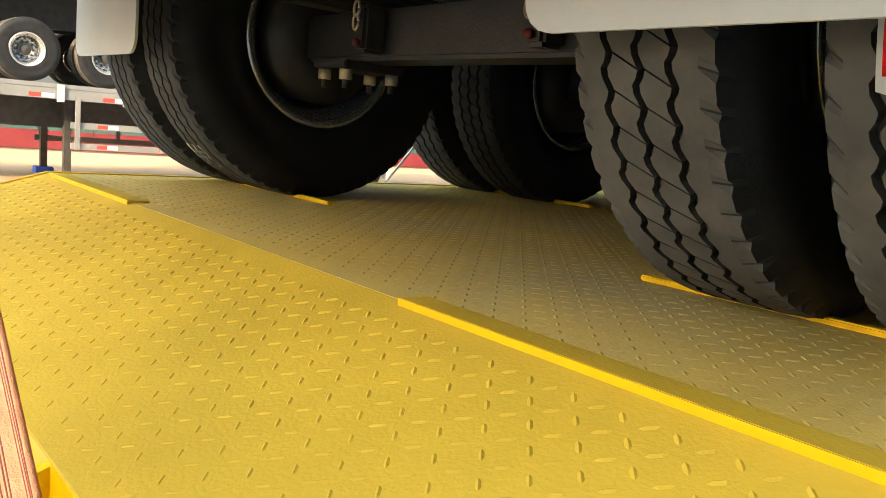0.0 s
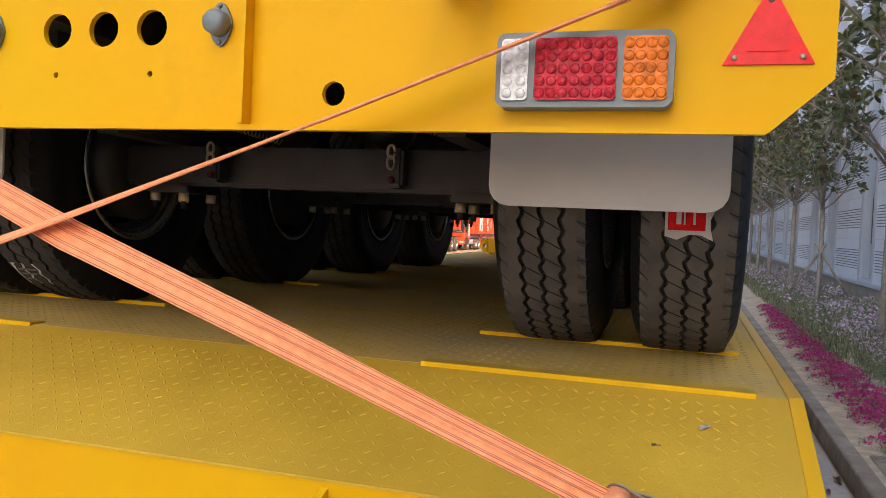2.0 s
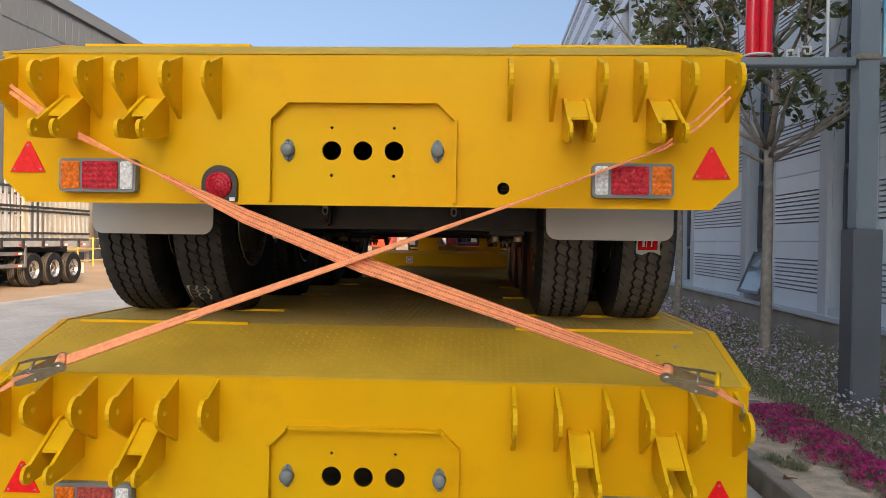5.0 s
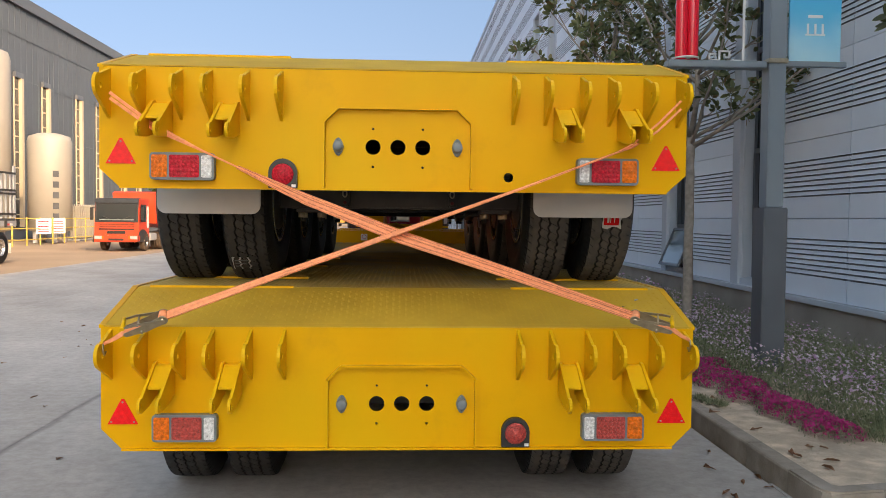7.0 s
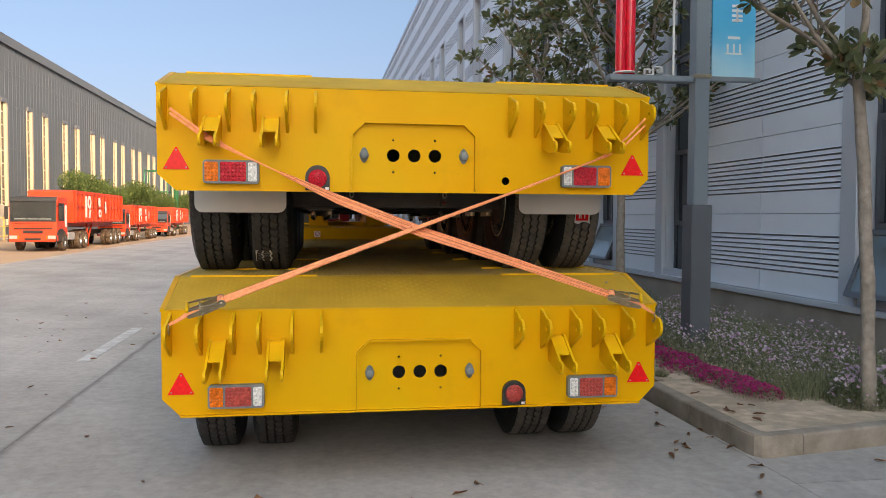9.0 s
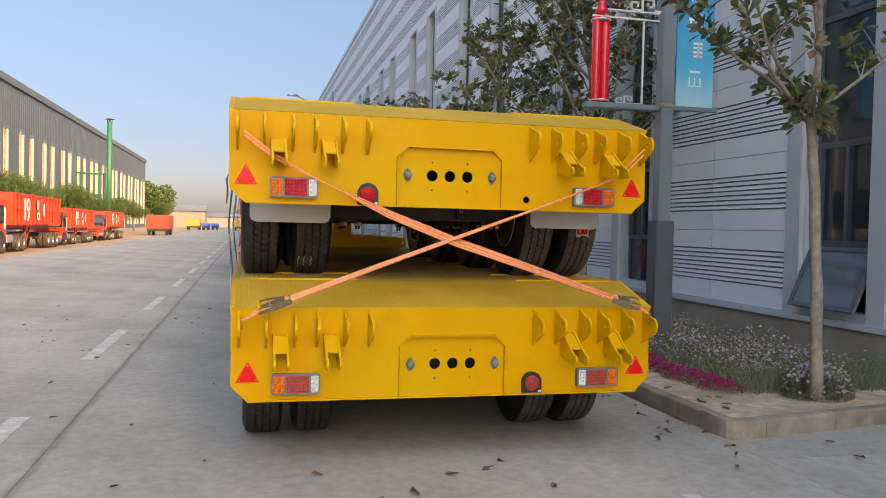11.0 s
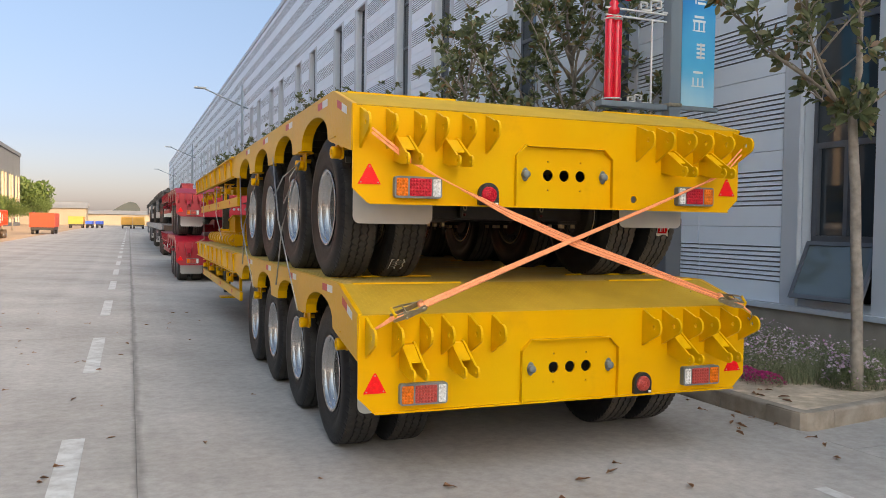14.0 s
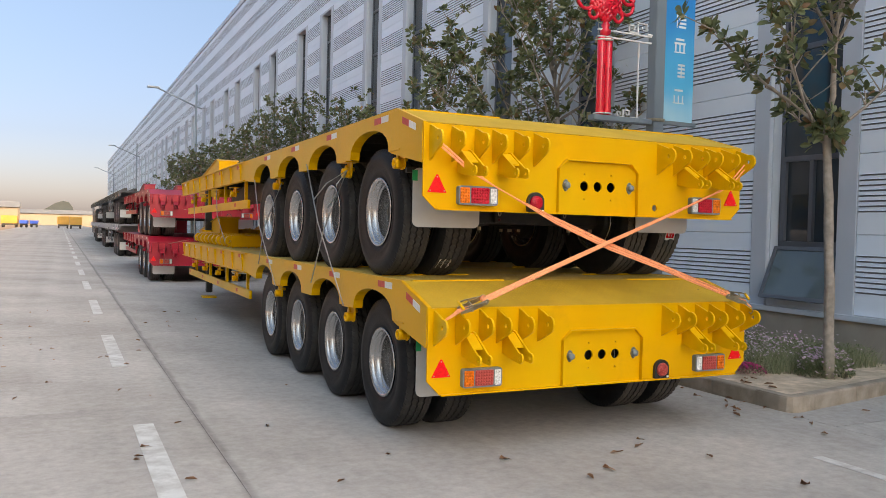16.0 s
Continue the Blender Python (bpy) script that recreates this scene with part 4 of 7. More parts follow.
def running_gear(t, axles, tyre_z, fine):
    """Axles, springs, drums and wheels, set so that the tyres stand at tyre_z."""
    for n, y in enumerate(axles):
        z = tyre_z + TYRE_R
        bm = bmesh.new()
        box(bm, -0.78, 0.78, y - 0.072, y + 0.072, z - 0.072, z + 0.072, 0.012)
        ax = part("axle", bm, CHASSIS_BLACK, t, "black square axle beam")
        for s in (-1, 1):
            bm = bmesh.new()
            lathe(bm, [(-0.10, 0.19), (0.10, 0.205), (0.11, 0.10)], (s * 0.86, y, z), "x", 28)
            part("brake_drum", bm, CHASSIS_BLACK, ax)
            if fine:
                sx = SPRING_X[s]
                bm = bmesh.new()
                for k in range(5):
                    ln = 0.56 - 0.035 * k
                    box(bm, sx - 0.042, sx + 0.042, y - ln, y + ln, z + 0.074 + 0.018 * (4 - k), z + 0.090 + 0.018 * (4 - k))
                box(bm, sx - 0.09, sx + 0.09, y - 0.11, y + 0.11, z - 0.098, z - 0.074, 0.004)
                part("leaf_spring", bm, CHASSIS_BLACK, t)
                for dx in (-0.06, 0.06):
                    for dy in (-0.085, 0.085):
                        bm = bmesh.new()
                        tube(bm, (sx + dx, y + dy, z - 0.155), (sx + dx, y + dy, z - 0.10), 0.010, seg=8)
                        part("stud", bm, CHASSIS_BLACK, ax)
                for dx in (-0.06, 0.06):
                    for dy in (-0.085, 0.085):
                        bm = bmesh.new()
                        tube(bm, (sx + dx, y + dy, z - 0.130), (sx + dx, y + dy, z - 0.099), 0.020, seg=6)
                        part("nut", bm, GOLD_NUT, ax)
                bm = bmesh.new()
                low = z + (0.16 if n == 0 else 0.02)
                prism(bm, [(y - 0.74, 1.15), (y - 0.56, 1.15), (y - 0.60, low), (y - 0.70, low)], "x", sx - 0.06, sx + 0.06)
                part("spring_hanger", bm, CHASSIS_BLACK, t)
                # brake chamber and slack adjuster
                bm = bmesh.new()
                lathe(bm, [(-0.10, 0.0), (-0.10, 0.07), (-0.02, 0.085), (0.0, 0.088), (0.02, 0.085), (0.09, 0.07), (0.10, 0.0)], (s * 0.20, y + 0.17, z + 0.17), "y", 20)
                part("brake_chamber", bm, CHASSIS_BLACK, ax)
                # return spring of the brake lever
                a, b = Vector((s * 0.36, y - 0.10, z + 0.155)), Vector((s * 0.36 + 0.22, y - 0.02, z + 0.095))
                e1 = (b - a).normalized().cross(Vector((0, 0, 1))).normalized()
                e2 = (b - a).normalized().cross(e1)
                bm = bmesh.new()
                line_tube(bm, [a.lerp(b, i / 144) + (e1 * math.cos(i * math.pi / 4) + e2 * math.sin(i * math.pi / 4)) * 0.011 for i in range(145)], 0.0022, 5)
                part("return_spring", bm, ZINC, ax)
                bm = bmesh.new()
                box(bm, s * 0.34 - 0.028, s * 0.34 + 0.028, y - 0.15, y - 0.075, z - 0.06, z + 0.07, 0.01)
                part("slack_adjuster", bm, CHASSIS_BLACK, ax)
                bm = bmesh.new()
                for zc in (z + 0.055, z + 0.02):
                    ringpts = [(s * 0.335 + 0.013 * math.cos(a), y - 0.165, zc + 0.022 * math.sin(a)) for a in [2 * math.pi * i / 12 for i in range(13)]]
                    line_tube(bm, ringpts, 0.005, 6)
                part("link", bm, ZINC, ax)
                bm = bmesh.new()
                lathe(bm, [(0.0, 0.012), (-0.014, 0.010), (-0.015, 0.0)], (s * 0.335, y - 0.155, z - 0.035), "y", 10)
                part("plug", bm, PLUG_RED, ax)
            for x, out in ((1.262, 1), (0.89, -1)):
                wheel(t, s * x, y, z, s * out, fine, turn=37 * n + 11 * s + (50 if out > 0 else 0))


def trailer(paint, fresh, deck, label, m, tyre_z=0.0, fog_side=1, small_hole=False, fine=True, axles=AXLES, front=FRONT_Y, group="stacked trailers", flap_low=0.350):
    t = thing("lowbed_trailer", label, "trailer", group, m)
    rear_plate(t, paint, fresh, fog_side, small_hole, 0.473 if tyre_z < -0.01 else 0.465)
    bm = bmesh.new()
    # the sloping tail and the flat deck, as folded plate
    prism(bm, [(-0.004, PLATE_TOP + 0.001), (-0.004, PLATE_TOP + 0.007), (BREAK_Y, DECK_Z), (BREAK_Y, DECK_Z - 0.006)], "x", -1.47, 1.47)
    part("sloping_tail", bm, deck, t, "sloping chequered-plate tail")
    bm = bmesh.new()
    box(bm, -1.47, 1.47, BREAK_Y + 0.002, front, DECK_Z - 0.008, DECK_Z)
    part("deck", bm, DECK_DUST_SHEEN if deck is YELLOW_DECK else deck, t, "dusty chequered-plate deck")
    for s in (-1, 1):
        bm = bmesh.new()
        prism(bm, side_outline(front, axles), "x", s * 1.472, s * 1.49)
        part("side_beam", bm, paint, t, "side beam cut in arches over the wheels")
        bm = bmesh.new()
        lip = [(-0.003, PLATE_TOP + 0.004), (BREAK_Y, DECK_Z), (front, DECK_Z)]
        prism(bm, [(y, z - 0.012) for y, z in lip] + [(y, z + 0.0045) for y, z in lip[::-1]], "x", s * 1.462, s * 1.4925)
        part("edge_cap", bm, paint, t)
    # frame beneath, coloured black in place of the shade under the body
    for s in (-1, 1):
        bm = bmesh.new()
        box(bm, s * 0.50 - 0.09, s * 0.50 + 0.09, 0.25, front, 0.80, 0.82)
        box(bm, s * 0.50 - 0.008, s * 0.50 + 0.008, 0.52, front, 0.822, DECK_Z - 0.012)
        part("main_beam", bm, CHASSIS_BLACK, t, "longitudinal frame beam, its black standing in for shade")
    y = 0.62
    while y < front:
        bm = bmesh.new()
        box(bm, -1.45, 1.45, y - 0.008, y + 0.008, 1.13, DECK_Z - 0.010)
        part("cross_member", bm, CHASSIS_BLACK, t)
        y += 0.65 if fine else 1.6
    for ya in axles:
        for s in (-1, 1):
            bm = bmesh.new()
            arch = arch_points(ya)
            prism(bm, arch + [(y_, z_ + 0.006) for y_, z_ in arch[::-1]], "x", s * 1.405, s * 1.4715)
            part("wheel_arch", bm, paint, t, "yellow arch plate over the wheel" if paint is YELLOW else "")
    running_gear(t, axles, tyre_z, fine)
    # mudflaps
    for s in (-1, 1):
        bm = bmesh.new()
        prism(bm, [(s * a, b) for a, b in rounded(0.775, 1.350, flap_low, 0.80, 0.05)], "y", 0.485, 0.493)
        fl = part("mudflap", bm, FLAP, t, "grey-white rubber mudflap")
        bm = bmesh.new()
        box(bm, min(s * 1.315, s * 1.358), max(s * 1.315, s * 1.358), 0.480, 0.4845, 0.70, 0.78)
        part("sticker", bm, GREEN_STICKER, fl, "green sticker")
        bm = bmesh.new()
        box(bm, min(s * 0.75, s * 1.40), max(s * 0.75, s * 1.40), 0.494, 0.52, 0.76, 0.80)
        part("flap_bracket", bm, CHASSIS_BLACK, t)
    # flat bars welded across the deck behind every wheel
    if fine:
        for s in (-1, 1):
            bm = bmesh.new()
            prism(bm, [(BREAK_Y - 0.012, DECK_Z - 0.004), (BREAK_Y - 0.012, DECK_Z + 0.008), (BREAK_Y + 0.045, DECK_Z + 0.006), (BREAK_Y + 0.045, DECK_Z + 0.001)], "x", s * 0.61, s * 1.395)
            bar = part("edge_bar", bm, deck, t, "flat bar along the fold, the light on its front edge painted as a bright strip")
            # bright strip puts the light on the bar's front face into colour
            bm = bmesh.new()
            box(bm, min(s * 0.61, s * 1.395), max(s * 0.61, s * 1.395), BREAK_Y - 0.0155, BREAK_Y - 0.0125, DECK_Z - 0.004, DECK_Z + 0.0075)
            part("bar_edge_light", bm, fresh, bar)
            for i in range(4):
                bm = bmesh.new()
                y = 1.105 + 1.275 * i
                box(bm, min(s * 0.60, s * 1.393), max(s * 0.60, s * 1.393), y, y + 0.028, DECK_Z + 0.001, DECK_Z + 0.013, 0.003)
                part("edge_bar", bm, fresh, t)
    # reflective tape along the side beams
    for s in (-1, 1):
        spots = [(0.13, 0.38, 1)] + [(y_, y_ + 0.30, 0) for y_ in ([0.66 + 1.275 * i for i in range(4)] + [6.2, 7.6, 9.0, 10.4, 11.6]) if y_ + 0.3 < front]
        for y0, y1, sl in spots:
            mid = (y0 + y1) / 2
            for a, b, mt in ((y0, mid, TAPE_WHITE), (mid, y1, TAPE_RED)):
                bm = bmesh.new()
                dz = (lambda yy: PLATE_TOP + (DECK_Z - PLATE_TOP) * yy / BREAK_Y - 0.085) if sl else (lambda yy: DECK_Z - 0.075)
                prism(bm, [(a, dz(a)), (b, dz(b)), (b, dz(b) + 0.05), (a, dz(a) + 0.05)], "x", s * 1.4905, s * 1.493)
                part("reflective_tape", bm, mt, t)
    # lashing rings and stake pockets under the deck edge
    for s in (-1, 1):
        for y_ in [0.52, 1.74, 4.29, 6.9, 8.3, 9.6, 10.8]:
            if y_ > front:
                continue
            bm = bmesh.new()
            box(bm, min(s * 1.37, s * 1.498), max(s * 1.37, s * 1.498), y_ - 0.10, y_ + 0.10, 0.917, 0.928, 0.003)
            prism(bm, [(y_ - 0.062, 0.9165), (y_ - 0.05, 0.80), (y_ - 0.02, 0.782), (y_ + 0.035, 0.782), (y_ + 0.052, 0.81), (y_ + 0.062, 0.9165)], "x", s * 1.418, s * 1.430)
            bracket = part("lashing_bracket", bm, paint, t)
            bm = bmesh.new()
            lathe(bm, [(s * 1.432, 0.024), (s * 1.492, 0.024), (s * 1.496, 0.028), (s * 1.496, 0.038), (s * 1.492, 0.042), (s * 1.432, 0.042)], (0, y_ + 0.005, 0.826), seg=18)
            part("lashing_ring", bm, paint, bracket)
            bm = bmesh.new()
            wheel_pts = [(y_ + 0.062 + (0.034 if k % 2 else 0.027) * math.cos(math.pi * k / 10), 0.868 + (0.034 if k % 2 else 0.027) * math.sin(math.pi * k / 10)) for k in range(20)]
            prism(bm, wheel_pts, "x", s * 1.432, s * 1.446)
            tube(bm, (s * 1.36, y_ + 0.062, 0.868), (s * 1.4315, y_ + 0.062, 0.868), 0.017, seg=8)
            part("ratchet_wheel", bm, paint, bracket)
    # side guards ahead of the wheels
    y0 = axles[-1] + 0.95
    if front > y0 + 3:
        for s in (-1, 1):
            bm = bmesh.new()
            box(bm, min(s * 1.40, s * 1.44), max(s * 1.40, s * 1.44), y0 + 0.1, front - 0.4, 0.60, 0.72, 0.006)
            g = part("side_guard", bm, paint, t, "low side guard rail on posts")
            yy = y0 + 0.5
            while yy < front - 0.5:
                bm = bmesh.new()
                box(bm, min(s * 1.36, s * 1.398), max(s * 1.36, s * 1.398), yy - 0.03, yy + 0.03, 0.66, 0.99)
                part("post", bm, paint, g)
                bm = bmesh.new()
                box(bm, min(s * 1.4405, s * 1.443), max(s * 1.4405, s * 1.443), yy + 0.4, yy + 0.52, 0.64, 0.69)
                part("reflector", bm, TAPE_RED, g)
                yy += 1.55
            for z0, z1 in ((DECK_Z - 0.013, DECK_Z - 0.001), (0.968, 0.980)):
                bm = bmesh.new()
                box(bm, min(s * 1.4905, s * 1.528), max(s * 1.4905, s * 1.528), y0 + 0.02, front, z0, z1, 0.002)
                part("beam_flange", bm, paint, t)
            yy = y0 + 0.3
            while yy < front:
                bm = bmesh.new()
                prism(bm, [(-0.0, DECK_Z - 0.02), (s * 0.035, DECK_Z - 0.02), (s * 0.012, 0.98), (0, 0.98)] if s > 0 else [(0, DECK_Z - 0.02), (0, 0.98), (-0.012, 0.98), (-0.035, DECK_Z - 0.02)], "y", yy - 0.008, yy + 0.008)
                part("stiffener", bm, paint, t, m=pose(s * 1.4905, 0, 0))
                yy += 0.72
    # raised neck ahead of the deck: two tall box beams sloping down forwards, a stepped plate between them
    bm = bmesh.new()
    y0 = front + 0.02
    for s in (-1, 1):
        prism(bm, [(y0, 0.98), (y0, 1.735), (y0 + 0.10, 1.765), (y0 + 0.25, 1.755), (y0 + 2.0, 1.505), (y0 + 2.6, 1.44), (y0 + 2.6, 1.08)], "x", s * 0.59 - 0.19, s * 0.59 + 0.19)
    neck = part("gooseneck", bm, paint, t, "tall neck of two box beams at the front of the deck")
    for s in (-1, 1):
        bm = bmesh.new()
        prism(bm, [(y0 - 0.012, 1.730), (y0 + 0.10, 1.7665), (y0 + 0.25, 1.7565), (y0 + 2.0, 1.5065), (y0 + 2.6, 1.4415), (y0 + 2.6, 1.4535), (y0 + 2.0, 1.5185), (y0 + 0.25, 1.7685), (y0 + 0.10, 1.7785), (y0 - 0.012, 1.742)], "x", s * 0.59 - 0.225, s * 0.59 + 0.225)
        part("neck_flange", bm, paint, neck)
    bm = bmesh.new()
    prism(bm, [(y0 + 0.001, 1.385), (y0 + 0.29, 1.385), (y0 + 0.33, 1.515), (y0 + 1.5, 1.515), (y0 + 2.59, 1.385), (y0 + 2.59, 1.365), (y0 + 1.5, 1.495), (y0 + 0.36, 1.495), (y0 + 0.32, 1.365), (y0 + 0.001, 1.365)], "x", -0.398, 0.398)
    part("neck_plate", bm, paint, neck)
    bm = bmesh.new()
    box(bm, -0.398, 0.398, y0 + 0.004, y0 + 0.016, 0.98, 1.364)
    part("end_plate", bm, paint, neck)
    if fine:
        for s in (-1, 1):
            bm = bmesh.new()
            box(bm, s * 0.82 - 0.065, s * 0.82 + 0.065, 12.92, 13.06, 0.12 if tyre_z >= -0.01 else 0.28, 1.36, 0.01)
            leg = part("landing_leg", bm, CHASSIS_BLACK, t, "black landing leg with a yellow foot")
            bm = bmesh.new()
            foot = 0.0 if tyre_z >= -0.01 else 0.25
            box(bm, s * 0.82 - 0.15, s * 0.82 + 0.15, 12.84, 13.14, foot, foot + 0.035, 0.006)
            part("foot", bm, paint, leg)
    return t


def cross_bar(y, sticker):
    """A yellow bar with round drilled ends, lying across the deck on small pads."""
    c = thing("cross_bar", "yellow steel bar with round drilled ends lying across the deck", "bar", "cross bars on the deck", pose(0.02, y, DECK_Z))
    bm = bmesh.new()
    box(bm, -1.22, 1.22, 0, 0.12, 0.014, 0.20, 0.012)
    part("beam", bm, YELLOW, c)
    for s in (-1, 1):
        bm = bmesh.new()
        prism(bm, [(s * 1.222 + s * 0.09 * math.sin(math.pi * i / 12), 0.107 - 0.09 * math.cos(math.pi * i / 12)) for i in range(13)], "y", 0.004, 0.116, [ring(s * 1.25, 0.107, 0.028, 12)])
        part("bar_end", bm, YELLOW, c)
    for i in range(19):
        bm = bmesh.new()
        box(bm, -1.20 + 0.132 * i, -1.175 + 0.132 * i, 0.004, 0.10, 0.0, 0.0135)
        part("pad", bm, YELLOW, c)
    if sticker:
        bm = bmesh.new()
        box(bm, -0.66, -0.56, -0.003, -0.0005, 0.05, 0.15)
        st = part("sticker", bm, PAPER, c, "white warning sticker with a ringed sign")
        bm = bmesh.new()
        prism(bm, ring(-0.61, 0.105, 0.036, 16), "y", -0.005, -0.0035, [ring(-0.61, 0.105, 0.028, 16)])
        part("ring_sign", bm, TAPE_RED, st)


lower = trailer(YELLOW, YELLOW_FRESH, YELLOW_DECK, "yellow low-bed trailer standing on the road under another", pose(0.02, 0, 0), fog_side=1)
UP = pose(-0.01, 0.07, 1.292, -0.45, 0, 0)
upper = trailer(YELLOW, YELLOW_FRESH, YELLOW_DECK, "yellow low-bed trailer stacked on the deck of another", UP, tyre_z=-0.052, fog_side=-1, small_hole=True)

for i in range(9):
    cross_bar(8.48 + 0.42 * i, i == 0)
# chain heaped on the ledge of the neck
chain_rng = random.Random(5)
bm = bmesh.new()
for i in range(64):
    x, y, z = chain_rng.gauss(-0.16, 0.13), chain_rng.uniform(12.08, 12.24), 1.408
    z += max(0.0, 0.11 - 0.45 * abs(x + 0.16)) * chain_rng.random()
    e1 = Vector((chain_rng.gauss(0, 1), chain_rng.gauss(0, 1), chain_rng.gauss(0, 0.5))).normalized()
    e2 = e1.orthogonal().normalized()
    line_tube(bm, [Vector((x, y, z)) + e1 * 0.036 * math.cos(k * math.pi / 5) + e2 * 0.020 * math.sin(k * math.pi / 5) + Vector((0, 0, 0.022)) for k in range(11)], 0.007, 5)
solo("lashing_chain", bm, YELLOW_DECK, "yellow painted lashing chain heaped on the neck's ledge", "chain")

# chequered plate marks of the lower tail and deck
tail_slope = (DECK_Z - PLATE_TOP) / BREAK_Y
def tail_top(y):
    return PLATE_TOP + 0.007 + (tail_slope - 0.0135) * y


def near_kerb_corner(x, y):
    return x > 0.50 and y < 0.36


tagged(part("chequer_relief", tread_lugs("chequer_relief", -1.46, 1.46, 0.015, BREAK_Y - 0.03, tail_top, 0.0022, skip=near_kerb_corner), YELLOW_DECK, lower), kind="stuff")
tagged(part("chequer_relief", tread_lugs("chequer_relief", -1.46, 1.46, BREAK_Y + 0.05, 2.6, lambda y: DECK_Z, 0.0012), DECK_MARK, lower), kind="stuff")
# the marks by the kerb-side corner, one by one
one_mark = tread_lugs("tread_mark", -0.01701, 0.01701, -0.01701, 0.01701, lambda y: 0.0, 0.0022)
one_mark.materials.append(YELLOW_DECK)
tilt = math.degrees(math.atan(tail_slope - 0.0135))
for i in range(int(2.92 / 0.034)):
    for j in range(int((BREAK_Y - 0.045) / 0.034)):
        x, y = -1.46 + (i + 0.5) * 0.034, 0.015 + (j + 0.5) * 0.034
        if near_kerb_corner(x, y):
            part("tread_mark", one_mark, None, lower, m=pose(x, y, tail_top(y), tilt) @ pose(0, 0, 0, 0, 0, 90 if (i + j) % 2 else 0))

# ---------- lashing straps and ratchets ----------
def crease(f, i, folds):
    """How far the webbing stands out at f across its width: gathered folds that wander along its length."""
    u = f + 0.05 * math.sin(i * 0.19)
    v = 0.55 * math.sin(u * 15 + 0.6 * math.sin(i * 0.11)) + 0.12 * math.sin(u * 43 + i * 0.05) + 0.4 * math.sin(u * 8 + 1.3)
    return folds * v * (1 - 0.6 * abs(f))


def ribbon(bm, pts, widths, tilts, thick=0.004, folds=0.0):
    """A webbing band along points; tilt turns its face from the rear (0) upwards (90)."""
    pts = [Vector(p) for p in pts]
    rows = []
    n_across = 41 if folds else 9
    for i, p in enumerate(pts):
        d = (pts[min(i + 1, len(pts) - 1)] - pts[max(i - 1, 0)]).normalized()
        face = Vector((0, -math.cos(radians(tilts[i])), math.sin(radians(tilts[i]))))
        face = (face - d * face.dot(d)).normalized()
        side = d.cross(face)
        top, bot = [], []
        for k in range(n_across):
            f = k / (n_across - 1) - 0.5
            ripple = crease(f, i, folds)
            top.append(bm.verts.new(p + side * widths[i] * f + face * (thick / 2 + ripple)))
            bot.append(bm.verts.new(p + side * widths[i] * f + face * (ripple - thick / 2)))
        rows.append(top + bot[::-1])
    n = len(rows[0])
    for a, b in zip(rows, rows[1:]):
        for k in range(n):
            f = bm.faces.new((a[k], a[(k + 1) % n], b[(k + 1) % n], b[k]))
            f.smooth = True
    bm.faces.new(rows[0][::-1]), bm.faces.new(rows[-1])


def refine(pts, vals, n=16, sag=0.0):
    """Points and values between the given ones, with a slight sag."""
    out, vv = [], []
    for i in range(len(pts) - 1):
        for k in range(n):
            t = k / n
            p = Vector(pts[i]).lerp(Vector(pts[i + 1]), t)
            p.z -= sag * 4 * t * (1 - t) * (Vector(pts[i + 1]) - Vector(pts[i])).length
            out.append(p)
            vv.append([a + (b - a) * t for a, b in zip(vals[i], vals[i + 1])])
    out.append(Vector(pts[-1]))
    vv.append(list(vals[-1]))
    return out, [v[0] for v in vv], [v[1] for v in vv]


def strap(label, pts, vals, folds, lines):
    p, w, tl = refine(pts, vals)
    bm = bmesh.new()
    ribbon(bm, p, w, tl, 0.005, folds)
    st = solo("lashing_strap", bm, STRAP, label, "strap", "lashing straps")
    for f in lines:
        bm = bmesh.new()
        line = []
        for i, q in enumerate(p):
            d = (p[min(i + 1, len(p) - 1)] - p[max(i - 1, 0)]).normalized()
            face = Vector((0, -math.cos(radians(tl[i])), math.sin(radians(tl[i]))))
            face = (face - d * face.dot(d)).normalized()
            ripple = crease(f, i, folds)
            line.append(q + d.cross(face) * w[i] * f + face * (0.0025 + ripple))
        line_tube(bm, line, 0.0007, 5)
        part("woven_line", bm, STRAP_LINE, st)
    return st


def strands(st, pts, spread, n, wides, turn=40):
    """The webbing's upper end, parted into narrow strands that meet again at the lug."""
    for k in range(n):
        f = k - (n - 1) / 2
        line = [Vector(p) + Vector((0, -0.012 * abs(f) * a, f * a)) for p, a in zip(pts, spread)]
        p, w, tl = refine(line, [(w, turn + 16 * f) for w in wides], 10, 0.004 * k)
        bm = bmesh.new()
        ribbon(bm, p, w, tl, 0.003)
        part("strand", bm, STRAP, st)


broad = strap("broad orange webbing strap running down to the kerb-side ratchet", [(1.165, -0.130, 1.150), (0.55, -0.085, 1.356), (0.02, -0.048, 1.528), (-0.45, -0.02, 1.709), (-0.62, -0.008, 1.786), (-0.80, 0.005, 1.868)],
      [(0.044, 25), (0.058, 30), (0.069, 30), (0.062, 36), (0.046, 45), (0.024, 62)], 0.0046, (-0.45, -0.31, -0.25, 0.03, 0.08, 0.26, 0.33, 0.45))
strands(broad, [(-0.72, -0.005, 1.832), (-0.97, 0.005, 1.945), (-1.20, -0.03, 2.058), (-1.405, -0.03, 2.205)], (0.003, 0.004, 0.022, 0.026), 2, (0.006, 0.007, 0.017, 0.015), 12)
